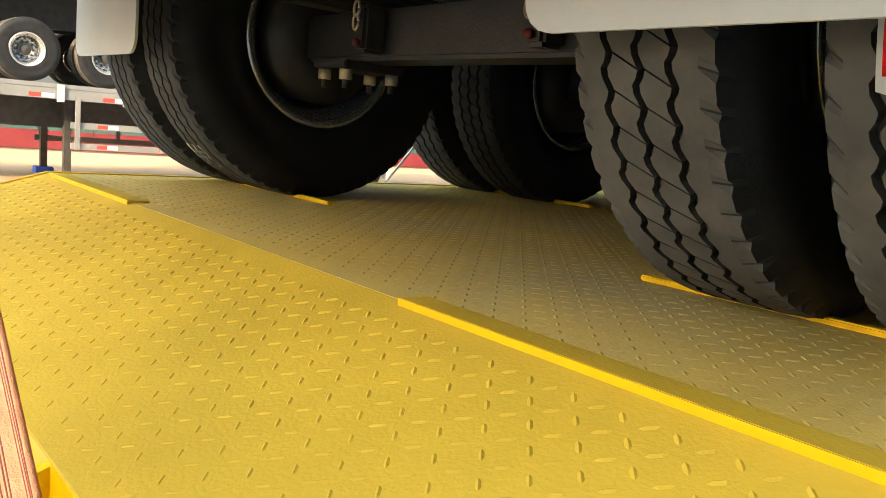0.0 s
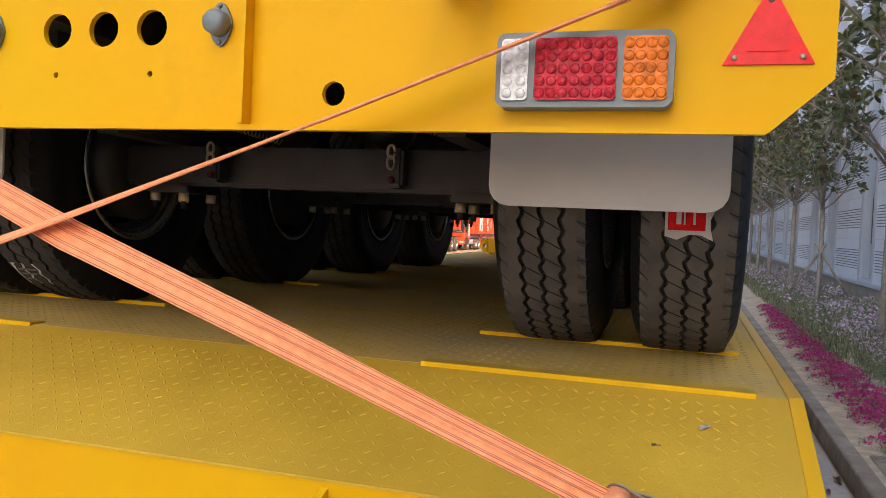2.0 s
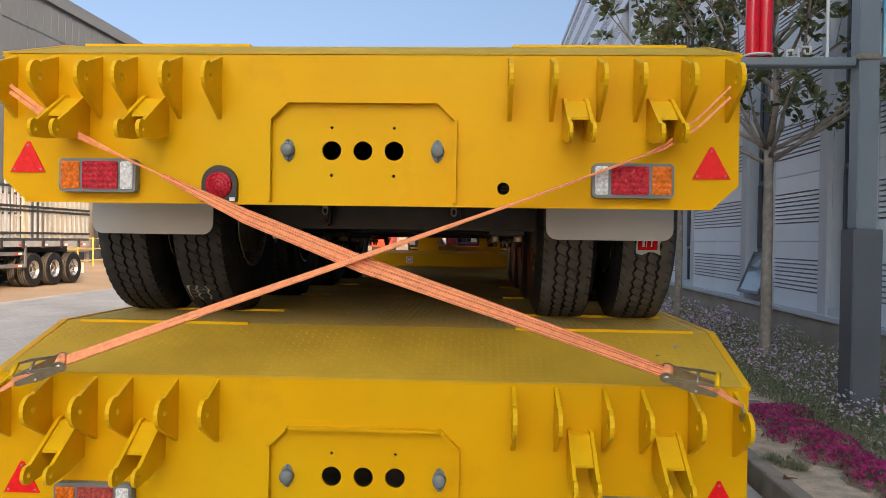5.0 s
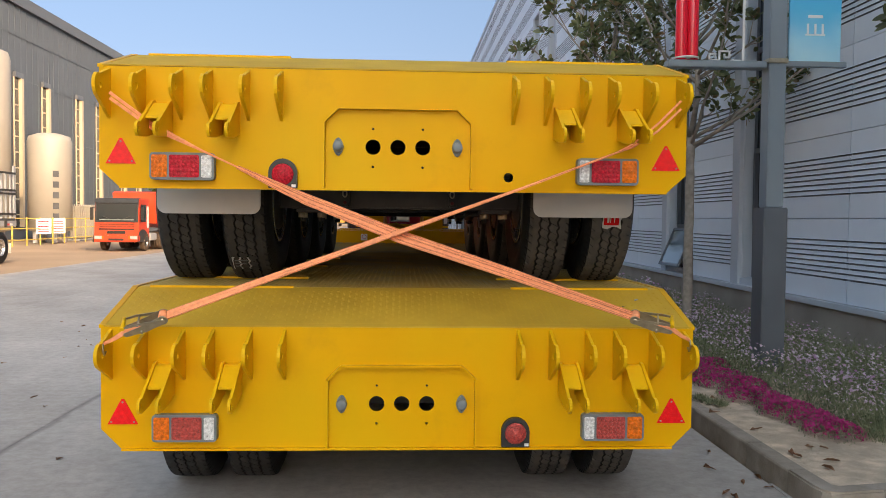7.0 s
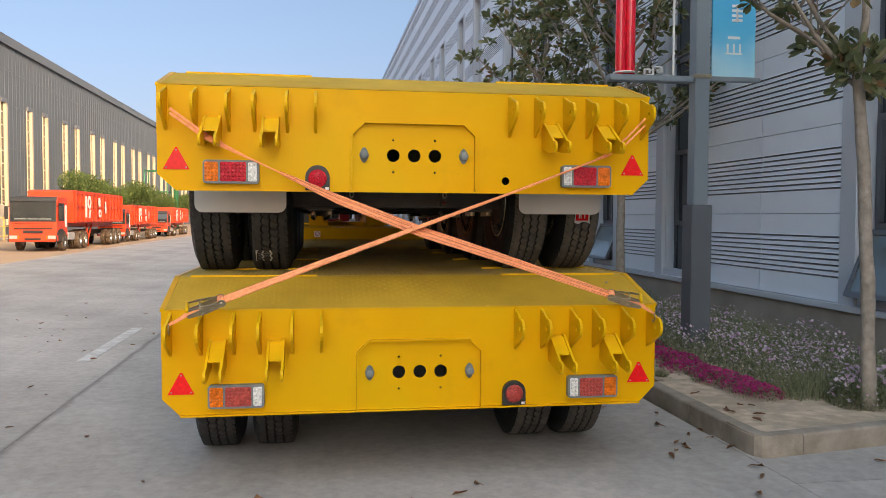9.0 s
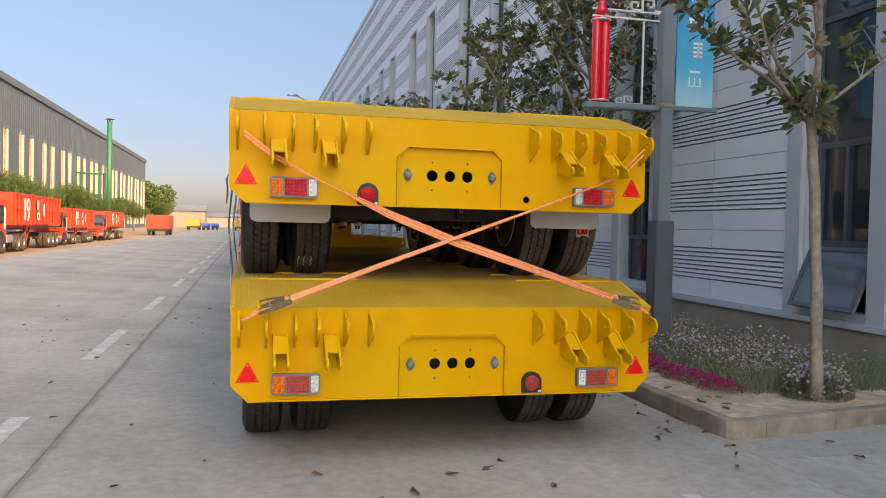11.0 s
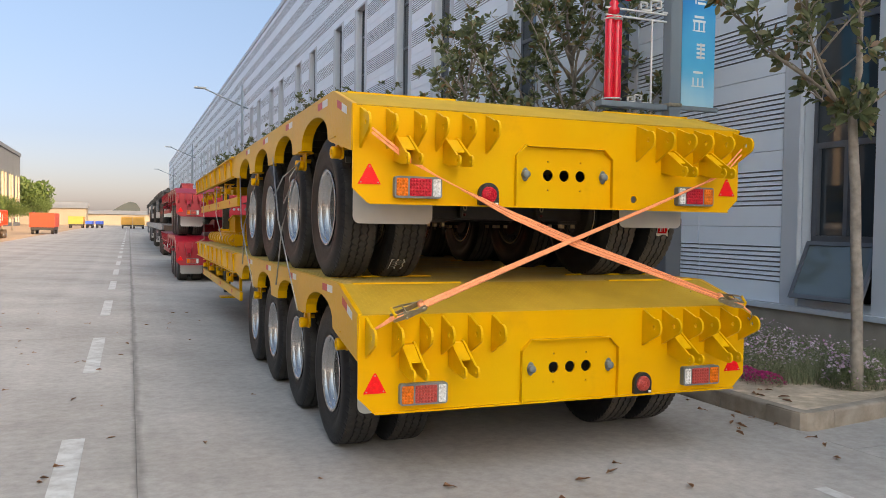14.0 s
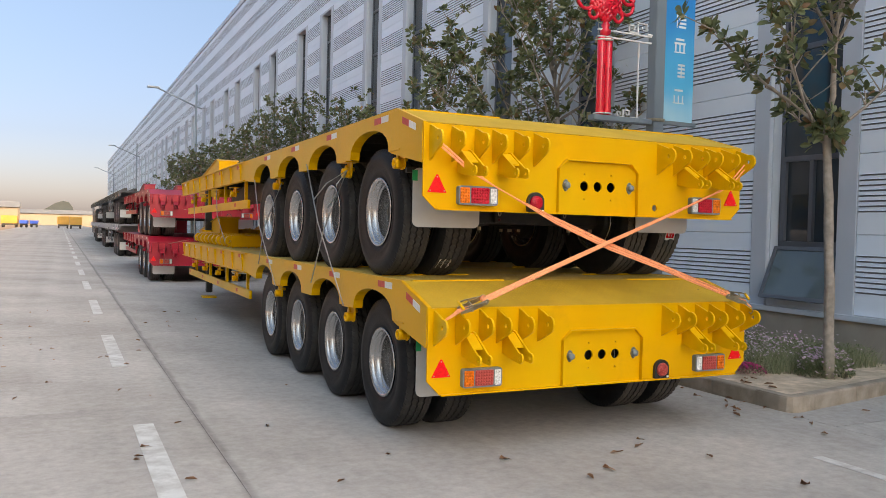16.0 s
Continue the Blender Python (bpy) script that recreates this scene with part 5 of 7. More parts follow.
twisted = strap("twisted orange strap running down to the road-side ratchet", [(-1.115, -0.160, 1.145), (-0.55, -0.115, 1.355), (0.02, -0.062, 1.562), (0.60, -0.03, 1.775), (1.13, -0.004, 1.98)],
      [(0.046, 35), (0.042, 48), (0.040, 62), (0.040, 78), (0.024, 80)], 0.0012, (-0.46, 0.46))
strands(twisted, [(1.10, -0.006, 1.969), (1.17, -0.008, 2.000), (1.29, -0.030, 2.090), (1.405, -0.035, 2.205)], (0.002, 0.014, 0.036, 0.040), 2, (0.010, 0.010, 0.011, 0.010))


def ratchet(label, inner, outer, hook):
    """A ratchet buckle: two side cheeks, spool with webbing, handle, hooked tail strap."""
    a, b = Vector(inner), Vector(outer)
    d = (b - a).normalized()
    up = Vector((0, -0.55, 0.83))
    up = (up - d * up.dot(d)).normalized()
    side = d.cross(up)
    t = thing("ratchet_buckle", label, "ratchet", "strap ratchets")

    def place(u, v, w):
        return a + d * u + up * v + side * w

    def plate(name, outline, w0, w1, mat):
        bm = bmesh.new()
        lo = [bm.verts.new(place(u, v, w0)) for u, v in outline]
        hi = [bm.verts.new(place(u, v, w1)) for u, v in outline]
        bm.faces.new(lo), bm.faces.new(hi[::-1])
        for i in range(len(lo)):
            bm.faces.new((lo[i], lo[(i + 1) % len(lo)], hi[(i + 1) % len(hi)], hi[i]))
        return part(name, bm, mat, t)

    L = (b - a).length
    cheek = [(0.025 * math.cos(x), 0.025 * math.sin(x)) for x in [radians(60 + 24 * i) for i in range(11)]] + [(0.10, -0.026), (L * 0.98, -0.010), (L, 0.004), (L * 0.97, 0.012), (0.10, 0.014)]
    for w in (-0.028, 0.028):
        plate("cheek", cheek, w - 0.0018, w + 0.0018, ZINC)
        plate("handle_arm", [(0.01, 0.012), (0.12, 0.045), (L * 0.9, 0.05), (L * 0.9, 0.04), (0.12, 0.030), (0.02, 0.0)], w * 1.25 - 0.0015, w * 1.25 + 0.0015, ZINC)
    for u, v, r, name, mt in ((0.0, 0.0, 0.012, "spindle", ZINC), (0.115, -0.014, 0.007, "bolt", ZINC), (L * 0.9, 0.045, 0.010, "grip", YELLOW_FRESH), (L * 0.55, 0.03, 0.005, "spring_bar", ZINC)):
        bm = bmesh.new()
        tube(bm, place(u, v, -0.040), place(u, v, 0.040), r, seg=12)
        part(name, bm, mt, t)
    bm = bmesh.new()
    tube(bm, place(0, 0, -0.0255), place(0, 0, 0.0255), 0.022, seg=18)
    part("wound_webbing", bm, STRAP, t, "orange webbing wound on the spool")
    bm = bmesh.new()
    pts = [b - d * 0.08 - up * 0.012, b, b.lerp(Vector(hook), 0.5) - up * 0.004, Vector(hook)]
    ribbon(bm, pts, [0.036, 0.030, 0.020, 0.014], [35, 35, 30, 20], 0.004)
    part("tail_strap", bm, STRAP, t)
    bm = bmesh.new()
    h = Vector(hook)
    line_tube(bm, [h, h + Vector((0, -0.01, -0.03)), h + Vector((0, 0.012, -0.055)), h + Vector((0, 0.03, -0.04))], 0.005, 8)
    part("hook", bm, ZINC, t)
    return t


ratchet("zinc-plated ratchet buckle on the kerb-side corner of the tail", (1.165, -0.130, 1.150), (1.345, -0.150, 1.092), (1.44, -0.135, 1.035))
ratchet("zinc-plated ratchet buckle on the road-side corner of the tail", (-1.115, -0.160, 1.145), (-1.30, -0.140, 1.068), (-1.40, -0.14, 1.01))

# small litter on the tail
bm = bmesh.new()
tube(bm, (1.297, 0.327, 1.187), (1.312, 0.337, 1.190), 0.0048, 0.0038, 10)
tube(bm, (1.3122, 0.3372, 1.190), (1.319, 0.342, 1.191), 0.0038, 0.0012, 10)
solo("plastic_vial", bm, GREY_STEEL, "tiny greyish plastic vial lying on the sloping tail", "litter")
bm = bmesh.new()
tube(bm, (1.205, 0.250, 1.160), (1.213, 0.248, 1.162), 0.0032, 0.0022, 8)
tube(bm, (1.213, 0.248, 1.161), (1.222, 0.246, 1.162), 0.0010, 0.0010, 6)
solo("cable_end", bm, DARK_TRAILER, "tiny dark cable end lying on the sloping tail", "litter")

# paper tag on the kerb-side tyre
tag = thing("tyre_tag", "red and white paper tag stuck on the new tyre", "label")
bm = bmesh.new()
A0 = 1.24 + TYRE_R
def on_tread(x, ang, lift):
    r = TYRE_R + lift
    return (x, 1.175 - r * math.cos(ang), A0 - r * math.sin(ang))
def tag_patch(x0, x1, a0, a1, lift, ragged=0.0):
    bm = bmesh.new()
    g = [[bm.verts.new(on_tread(x0 + (x1 - x0 + ragged * math.sin(j * 2.3 + 0.8)) * i / 4, a0 + (a1 - a0) * j / 6 + (ragged * 3 * math.sin(i * 1.9) if j == 6 else 0.0), lift)) for i in range(5)] for j in range(7)]
    for j in range(6):
        for i in range(4):
            bm.faces.new((g[j][i], g[j][i + 1], g[j + 1][i + 1], g[j + 1][i]))
    bmesh.ops.solidify(bm, geom=bm.faces[:], thickness=0.0006)
    return bm
part("paper", tag_patch(1.195, 1.306, 0.10, 0.352, 0.006, 0.006), PAPER, tag)
part("red_print", tag_patch(1.202, 1.292, 0.10, 0.320, 0.0072), REFLECT_RED, tag)
for i, (x0, x1) in enumerate(((1.222, 1.234), (1.240, 1.244), (1.262, 1.268))):
    part("print_bar", tag_patch(x0, x1, 0.14, 0.29, 0.0084), PAPER, tag)

# worn label on the road-side inner tyre
tag = thing("tyre_label", "grey worn paper label stuck on the tyre", "label")
part("paper", tag_patch(-1.0, -0.88, 0.80, 1.04, 0.006), TAPE_WHITE, tag)
for a0 in (0.85, 0.90, 0.96):
    part("print_bar", tag_patch(-0.985, -0.905, a0, a0 + 0.02, 0.0074), LAMP_GREY, tag)

# ---------- tie wires along the road side ----------
for lab, pts in (("thin galvanised tie wire over the wheels", [(-1.50, 2.98, 2.25), (-1.545, 2.4, 1.66), (-1.50, 1.72, 0.93)]), ("thin galvanised tie wire over the wheels", [(-1.50, 1.70, 2.12), (-1.545, 2.2, 1.6), (-1.50, 2.74, 1.06)]),
                 ("loose wire end hanging by the tyre", [(-1.50, 1.70, 2.12), (-1.56, 2.1, 2.02), (-1.56, 2.5, 1.88)]), ("loose wire end hanging by the tyre", [(-1.50, 1.70, 2.12), (-1.56, 1.80, 2.0), (-1.55, 1.86, 1.90), (-1.56, 2.05, 1.80)]),
                 ("thin galvanised tie wire over the wheels", [(-1.50, 5.40, 2.2), (-1.55, 4.85, 1.6), (-1.50, 4.2, 0.92)]), ("thin galvanised tie wire over the wheels", [(-1.50, 4.0, 2.10), (-1.55, 4.6, 1.6), (-1.50, 5.1, 1.13)]), ("thin tie wire near the front of the deck", [(-1.50, 8.2, 2.17), (-1.55, 7.8, 1.75), (-1.50, 7.4, 1.36)]), ("thin tie wire near the front of the deck", [(-1.50, 10.6, 2.2), (-1.50, 10.4, 1.3)])):
    bm = bmesh.new()
    line_tube(bm, pts, 0.0065, 6)
    solo("tie_wire", bm, WIRE, lab, "wire", "tie wires")

# ---------- lamp post with banner and red knot ----------
PX, PY = 3.66, 3.78
post = thing("lamp_post", "grey square lamp post with a banner and red ornament", "lamp post")
bm = bmesh.new()
box(bm, PX - 0.12, PX + 0.12, PY - 0.12, PY + 0.12, 0.09, 1.77, 0.008)
part("lower_post", bm, POLE_DARK, post, "dark grey lower sleeve of the post")
bm = bmesh.new()
box(bm, PX - 0.085, PX + 0.085, PY - 0.085, PY + 0.085, 1.772, 9.0, 0.008)
part("upper_post", bm, POLE, post)
for z in (3.18, 5.35):
    bm = bmesh.new()
    box(bm, PX - 0.10, PX + 0.10, PY - 0.10, PY + 0.10, z, z + 0.045, 0.006)
    part("clamp", bm, ZINC, post)
    bm = bmesh.new()
    box(bm, PX + 0.102, PX + 0.72, PY - 0.03, PY + 0.03, z - 0.02, z + 0.035, 0.005)
    part("banner_arm", bm, POLE, post)
bm = bmesh.new()
box(bm, PX + 0.14, PX + 0.66, PY - 0.012, PY + 0.012, 3.215, 5.33)
ban = part("banner", bm, BANNER, post, "blue gradient banner with white characters")
# unreadable company characters as plain bars
BARS_A = ((-0.06, 0.0, 0.022, 0.19), (0.035, 0.08, 0.13, 0.030), (0.035, 0.028, 0.13, 0.030), (0.035, -0.028, 0.13, 0.030), (0.035, -0.08, 0.13, 0.030))
BARS_B = ((0.0, 0.085, 0.15, 0.030), (0.0, 0.03, 0.20, 0.030), (-0.075, -0.035, 0.022, 0.10), (0.0, -0.035, 0.022, 0.10), (0.075, -0.035, 0.022, 0.10), (0.0, -0.094, 0.20, 0.016))
SIGNS = (BARS_A, BARS_B, BARS_A[1:] + ((0.035, 0.0, 0.022, 0.20),), BARS_B[2:] + BARS_B[:1])
for z, bars in zip((4.62, 4.28, 3.93, 3.57), SIGNS):
    for dx, dz, w, h in bars:
        bm = bmesh.new()
        box(bm, PX + 0.40 + dx - w / 2, PX + 0.40 + dx + w / 2, PY - 0.0145, PY - 0.0125, z + dz - h / 2, z + dz + h / 2)
        part("print_bar", bm, BANNER_WHITE, ban)
bm = bmesh.new()
prism(bm, ring(PX + 0.40, 5.02, 0.085, 24), "y", PY - 0.0145, PY - 0.0125, [ring(PX + 0.40, 5.02, 0.065, 24)])
part("print_ring", bm, BANNER_WHITE, ban)
# tray and red tubes
bm = bmesh.new()
box(bm, PX - 1.08, PX - 0.102, PY - 0.07, PY + 0.07, 3.13, 3.20, 0.008)
part("tray", bm, POLE, post)
for z in (4.24, 4.33):
    bm = bmesh.new()
    box(bm, PX - 1.0, PX - 0.102, PY - 0.015, PY + 0.015, z, z + 0.02)
    part("white_rail", bm, WHITE_METAL, post)
bm = bmesh.new()
box(bm, PX - 0.325, PX - 0.305, PY - 0.01, PY + 0.01, 3.202, 4.238)
part("white_rail", bm, WHITE_METAL, post)
for dx, dy in ((-0.055, 0), (0.055, 0), (0, 0.07)):
    bm = bmesh.new()
    lathe(bm, [(3.202, 0.055), (3.22, 0.058), (4.20, 0.058), (4.235, 0.05)], (PX - 0.88 + dx, PY + dy, 0), "z", 16)
    part("red_tube", bm, LANTERN_RED, post, "glossy red tassel tube")
for z in (3.215, 4.19):
    bm = bmesh.new()
    lathe(bm, [(0, 0.06), (0.004, 0.125), (0.018, 0.125), (0.022, 0.06)], (PX - 0.88, PY + 0.02, z), "z", 20)
    part("white_band", bm, WHITE_METAL, post)
# meander ornaments in white bar
for x0, z0, sc in ((PX - 0.66, 3.205, 1.0), (PX - 0.50, 4.355, 1.5)):
    for a, b, c, d_ in ((0, 0, 0.10, 0.014), (0, 0, 0.014, 0.07), (0, 0.06, 0.07, 0.014), (0.06, 0.03, 0.014, 0.04), (0.10, 0, 0.014, 0.10), (0.10, 0.09, 0.10, 0.014), (0.20, 0.03, 0.014, 0.07), (0.15, 0.03, 0.06, 0.014), (0.15, 0.03, 0.014, 0.04), (0.22, 0.0, 0.10, 0.014)):
        bm = bmesh.new()
        box(bm, x0 + a * sc, x0 + (a + c) * sc, PY - 0.012, PY + 0.012, z0 + b * sc, z0 + (b + d_) * sc)
        part("meander_bar", bm, WHITE_METAL, post)
# the knot
KX, KZ = PX - 0.88, 4.62
bm = bmesh.new()
lathe(bm, [(4.26, 0.03), (4.28, 0.07), (4.33, 0.075), (4.36, 0.045), (4.40, 0.06), (4.45, 0.03)], (KX, PY, 0), "z", 16)
part("knot_stem", bm, LANTERN_RED, post)
bm = bmesh.new()
lathe(bm, [(-0.03, 0.02), (-0.015, 0.10), (0.015, 0.10), (0.03, 0.02)], (KX, PY, KZ + 0.06), "y", 20)
knot = part("knot", bm, LANTERN_RED, post, "glossy red woven knot ornament")
for i in range(7):
    o = (i - 3) * 0.052
    ln = 0.20
    for s in (-1, 1):
        bm = bmesh.new()
        p0 = Vector((KX + o * 0.7071 - ln * 0.7071 * s, PY + 0.008 * ((i % 2) * 2 - 1) * s, KZ + 0.06 + o * 0.7071 * s + ln * 0.7071))
        p1 = Vector((KX + o * 0.7071 + ln * 0.7071 * s, PY - 0.008 * ((i % 2) * 2 - 1) * s, KZ + 0.06 + o * 0.7071 * s - ln * 0.7071))
        line_tube(bm, [p0, p0.lerp(p1, 0.5), p1], 0.026, 8)
        part("knot_cord", bm, LANTERN_RED, knot)
for s in (-1, 1):
    for cx, cz, r in ((0.33, 0.02, 0.12), (0.36, 0.14, 0.10), (0.26, 0.24, 0.09), (0.20, -0.14, 0.07)):
        bm = bmesh.new()
        line_tube(bm, [(KX + s * (cx + r * math.cos(a)), PY, KZ + 0.06 + cz + r * math.sin(a)) for a in [2 * math.pi * i / 18 for i in range(19)]], 0.024, 8)
        part("loop", bm, LANTERN_RED, knot)

# ---------- magnolia trees ----------
def leaf_verts(size):
    """One pointed oval leaf, folded a little along its rib."""
    L, W = size, size * 0.25
    return [(0, 0, 0), (W * 0.7, L * 0.3, 0.03 * L), (W, L * 0.58, 0.02 * L), (W * 0.6, L * 0.85, -0.02 * L), (0, L, -0.06 * L), (-W * 0.6, L * 0.85, -0.02 * L), (-W, L * 0.58, 0.02 * L), (-W * 0.7, L * 0.3, 0.03 * L), (0, L * 0.5, -0.02 * L)]


LEAF_FACES = [(0, 1, 8), (1, 2, 8), (2, 3, 4, 8), (4, 5, 6, 8), (6, 7, 8), (7, 0, 8)]


def rosette(rng, at, axis, verts, faces, n, size):
    q = Vector(axis).normalized().to_track_quat("Z", "Y")
    for i in range(n):
        az, el = rng.uniform(0, 2 * math.pi), rng.uniform(-0.3, 1.2)
        d = Vector((math.cos(az) * math.cos(el), math.sin(az) * math.cos(el), math.sin(el)))
        rot = d.to_track_quat("Y", "Z").to_matrix() @ Euler((0, rng.uniform(-0.9, 0.9), 0)).to_matrix()
        base, k = Vector(at) + q @ (d * 0.02) + Vector((0, 0, rng.uniform(-0.05, 0.03))), len(verts)
        s = size * rng.uniform(0.65, 1.15)
        for v in leaf_verts(s):
            verts.append(tuple(base + q @ (rot @ Vector(v))))
        faces += [tuple(k + j for j in f) for f in LEAF_FACES]


def magnolia(seed, at, height, fork, spread, label, n_limbs=9, trunk_r=0.062, size=0.14, lean=(0.0, 0.0), rise=(0.3, 0.9), sides=2, clump=0, az0=None, long_limbs=()):
    """A young magnolia: a trunk that runs on as a leader, limbs that leave it and turn upwards, leaves in tufts at the twig ends."""
    rng = random.Random(seed)
    t = thing("magnolia_tree", label, "tree", "street trees", pose(*at))
    top = Vector((lean[0], lean[1], fork))
    bm = bmesh.new()
    pts = [Vector((0, 0, -0.03)), Vector((lean[0] * 0.2 + rng.uniform(-.02, .02), 0, fork * 0.33)), Vector((lean[0] * 0.55 + rng.uniform(-.03, .03), lean[1] * 0.5, fork * 0.66)), top]
    fine, rad = [], []
    for i in range(3):
        for k in range(5):
            fine.append(pts[i].lerp(pts[i + 1], k / 5) + Vector((rng.uniform(-.004, .004), rng.uniform(-.004, .004), 0)))
            rad.append(trunk_r * (1.15 - 0.30 * (i * 5 + k) / 15) * rng.uniform(0.95, 1.05))
    fine.append(top)
    rad.append(trunk_r * 0.8)
    line_tube(bm, fine, rad, 12)
    part("trunk", bm, BARK, t, "slender grey-brown trunk")
    verts, faces, ends = [], [], []

    def branch(start, d, ln, r, lift, first):
        """One limb: its points, with side twigs from the segment first on."""
        p, pts, rr = start.copy(), [start.copy()], [r]
        for k in range(6):
            d = (d + Vector((rng.uniform(-.24, .24), rng.uniform(-.24, .24), lift))).normalized()
            p = p + d * ln / 6
            pts.append(p.copy())
            rr.append(r * (1 - 0.13 * (k + 1)))
            for _ in range(sides if k >= first else 0):
                dd = (d * 0.7 + Vector((rng.uniform(-1, 1), rng.uniform(-1, 1), rng.uniform(-0.25, 0.8)))).normalized()
                e = p + dd * rng.uniform(0.14, 0.50)
                ends.append(([p.copy(), p.lerp(e, 0.5) + Vector((0, 0, rng.uniform(-.02, .03))), e], dd))
        bm = bmesh.new()
        line_tube(bm, pts, rr, 8)
        part("limb", bm, BARK, t)
        ends.append(([pts[-2], pts[-1], pts[-1] + d * 0.05], d))
        return pts

    leader = branch(top, Vector((rng.uniform(-.1, .1), rng.uniform(-.1, .1), 1)), height - fork, trunk_r * 0.72, 0.25, 2)
    for i in range(n_limbs):
        f = (i / n_limbs) ** 1.2
        az = 2 * math.pi * 0.382 * i + rng.uniform(-0.3, 0.3) + (seed if az0 is None else az0)
        start = leader[int(f * 4)].lerp(leader[int(f * 4) + 1], rng.random()) if f > 0.34 else top.lerp(Vector((lean[0] * 0.9, lean[1] * 0.9, fork * 0.92)), rng.random())
        up = rng.uniform(*rise) + 0.9 * f
        branch(start, Vector((math.cos(az), math.sin(az), up)).normalized(), spread * rng.uniform(0.75, 1.1) * (1 - 0.45 * f), trunk_r * 0.42, 0.10, 1)
    for az, up, ln in long_limbs:
        branch(top + Vector((0, 0, -0.06)), Vector((math.cos(az), math.sin(az), up)).normalized(), ln, trunk_r * 0.5, 0.05, 2)
    bm = bmesh.new()
    for bmt, dd in ends:
        line_tube(bm, bmt, [0.009, 0.007, 0.005], 5)
        rosette(rng, bmt[2], dd + Vector((0, 0, 0.5)), verts, faces, rng.randint(11, 18), size)
        if rng.random() < 0.35:
            rosette(rng, bmt[1], dd + Vector((0, 0, 0.3)), verts, faces, 5, size * 0.9)
    tagged(part("twig", bm, BARK, t), kind="stuff")
    # tufts on the trunk below the fork
    for _ in range(clump):
        a, z = rng.uniform(2.2, 6.6), rng.uniform(-0.22, 0.16)
        rosette(rng, top + Vector((0.11 * math.cos(a), 0.11 * math.sin(a), z)), (math.cos(a), math.sin(a), 0.2), verts, faces, 10, size * 1.05)
    tagged(part("crown", mesh_from("crown", verts, faces), LEAF, t, "glossy olive green magnolia leaves in tufts"), kind="stuff")
    return t


magnolia(5, (3.66, 0.87, 0.09), 4.7, 2.70, 1.6, "young magnolia tree with sparse glossy leaves by the kerb corner", 7, trunk_r=0.05, size=0.130, lean=(-0.17, 0.0), rise=(0.35, 0.85), clump=18, az0=3.1, long_limbs=((2.62, 0.95, 1.6), (2.95, 1.35, 1.5)))
t2 = magnolia(11, (3.88, 6.65, 0.09), 5.9, 2.7, 2.75, "magnolia tree with dense clustered leaves in the flower bed", 26, size=0.138, rise=(0.12, 0.6), az0=2.7)
t3 = magnolia(23, (3.87, 11.0, 0.09), 6.0, 2.7, 2.1, "magnolia tree with clustered leaves in the flower bed", 13, size=0.150, rise=(0.25, 0.8))
for i, y in enumerate((16.9, 22.0, 27.2, 32.4, 37.6, 43.0, 48.3, 54.0)):
    copy_thing(t3 if i in (0, 4) else t2, pose(3.87 + 0.05 * math.sin(i * 2.1), y, 0.09, 0, 0, 67 * i + 30) @ Matrix.Scale(0.86 if i == 0 else 0.96, 4))


# stakes propping one of the young trees
stk = thing("tree_stakes", "three wooden props tied round a young tree", "tree support", m=pose(3.88, 16.9, 0.09))
for i in range(3):
    a = radians(20 + 120 * i)
    bm = bmesh.new()
    tube(bm, (0.95 * math.cos(a), 0.95 * math.sin(a), -0.05), (-0.12 * math.cos(a), -0.12 * math.sin(a), 1.45), 0.032, 0.026, 8)
    part("prop", bm, BARK, stk)

# ---------- flower bed ----------
def meadow(name, rng, n, xr, yr, hr, width, lean=0.35):
    """Thin upright stems and blades."""
    verts, faces = [], []
    for _ in range(n):
        x, y = rng.uniform(*xr), rng.uniform(*yr)
        h, a = rng.uniform(*hr), rng.uniform(0, 2 * math.pi)
        dx, dy = math.cos(a) * lean * h * rng.random(), math.sin(a) * lean * h * rng.random()
        b = rng.uniform(0, math.pi)
        wx, wy, k = math.cos(b) * width, math.sin(b) * width, len(verts)
        verts += [(x - wx, y - wy, 0.07), (x + wx, y + wy, 0.07), (x + dx * 0.5 + wx * 0.7, y + dy * 0.5 + wy * 0.7, 0.09 + h * 0.6), (x + dx * 0.5 - wx * 0.7, y + dy * 0.5 - wy * 0.7, 0.09 + h * 0.6), (x + dx, y + dy, 0.09 + h)]
        faces += [(k, k + 1, k + 2, k + 3), (k + 3, k + 2, k + 4)]
    return mesh_from(name, verts, faces)


def blossoms(name, rng, n, place, size):
    verts, faces = [], []
    for _ in range(n):
        x, y, z = place(rng)
        s = size * rng.choice((0.6, 0.75, 0.9, 1.1, 1.4))
        tx, ty, k = rng.uniform(-0.6, 0.6), rng.uniform(-0.9, 0.3), len(verts)
        for i in range(10):
            a = 2 * math.pi * i / 10
            r = s * (1.0 if i % 2 == 0 else 0.55)
            px, py = r * math.cos(a), r * math.sin(a)
            verts.append((x + px, y + py, z + px * tx - py * ty))
        faces.append(tuple(range(k, k + 10)))
    return mesh_from(name, verts, faces)


def clumpy(x, y):
    """Where plants stand thick: an uneven field between 0 and 1."""
    return 0.5 + 0.25 * math.sin(x * 5.1 + 1.7 * math.sin(y * 2.3)) + 0.25 * math.sin(y * 3.7 + 2.1 * math.sin(x * 3.1) + 0.6)


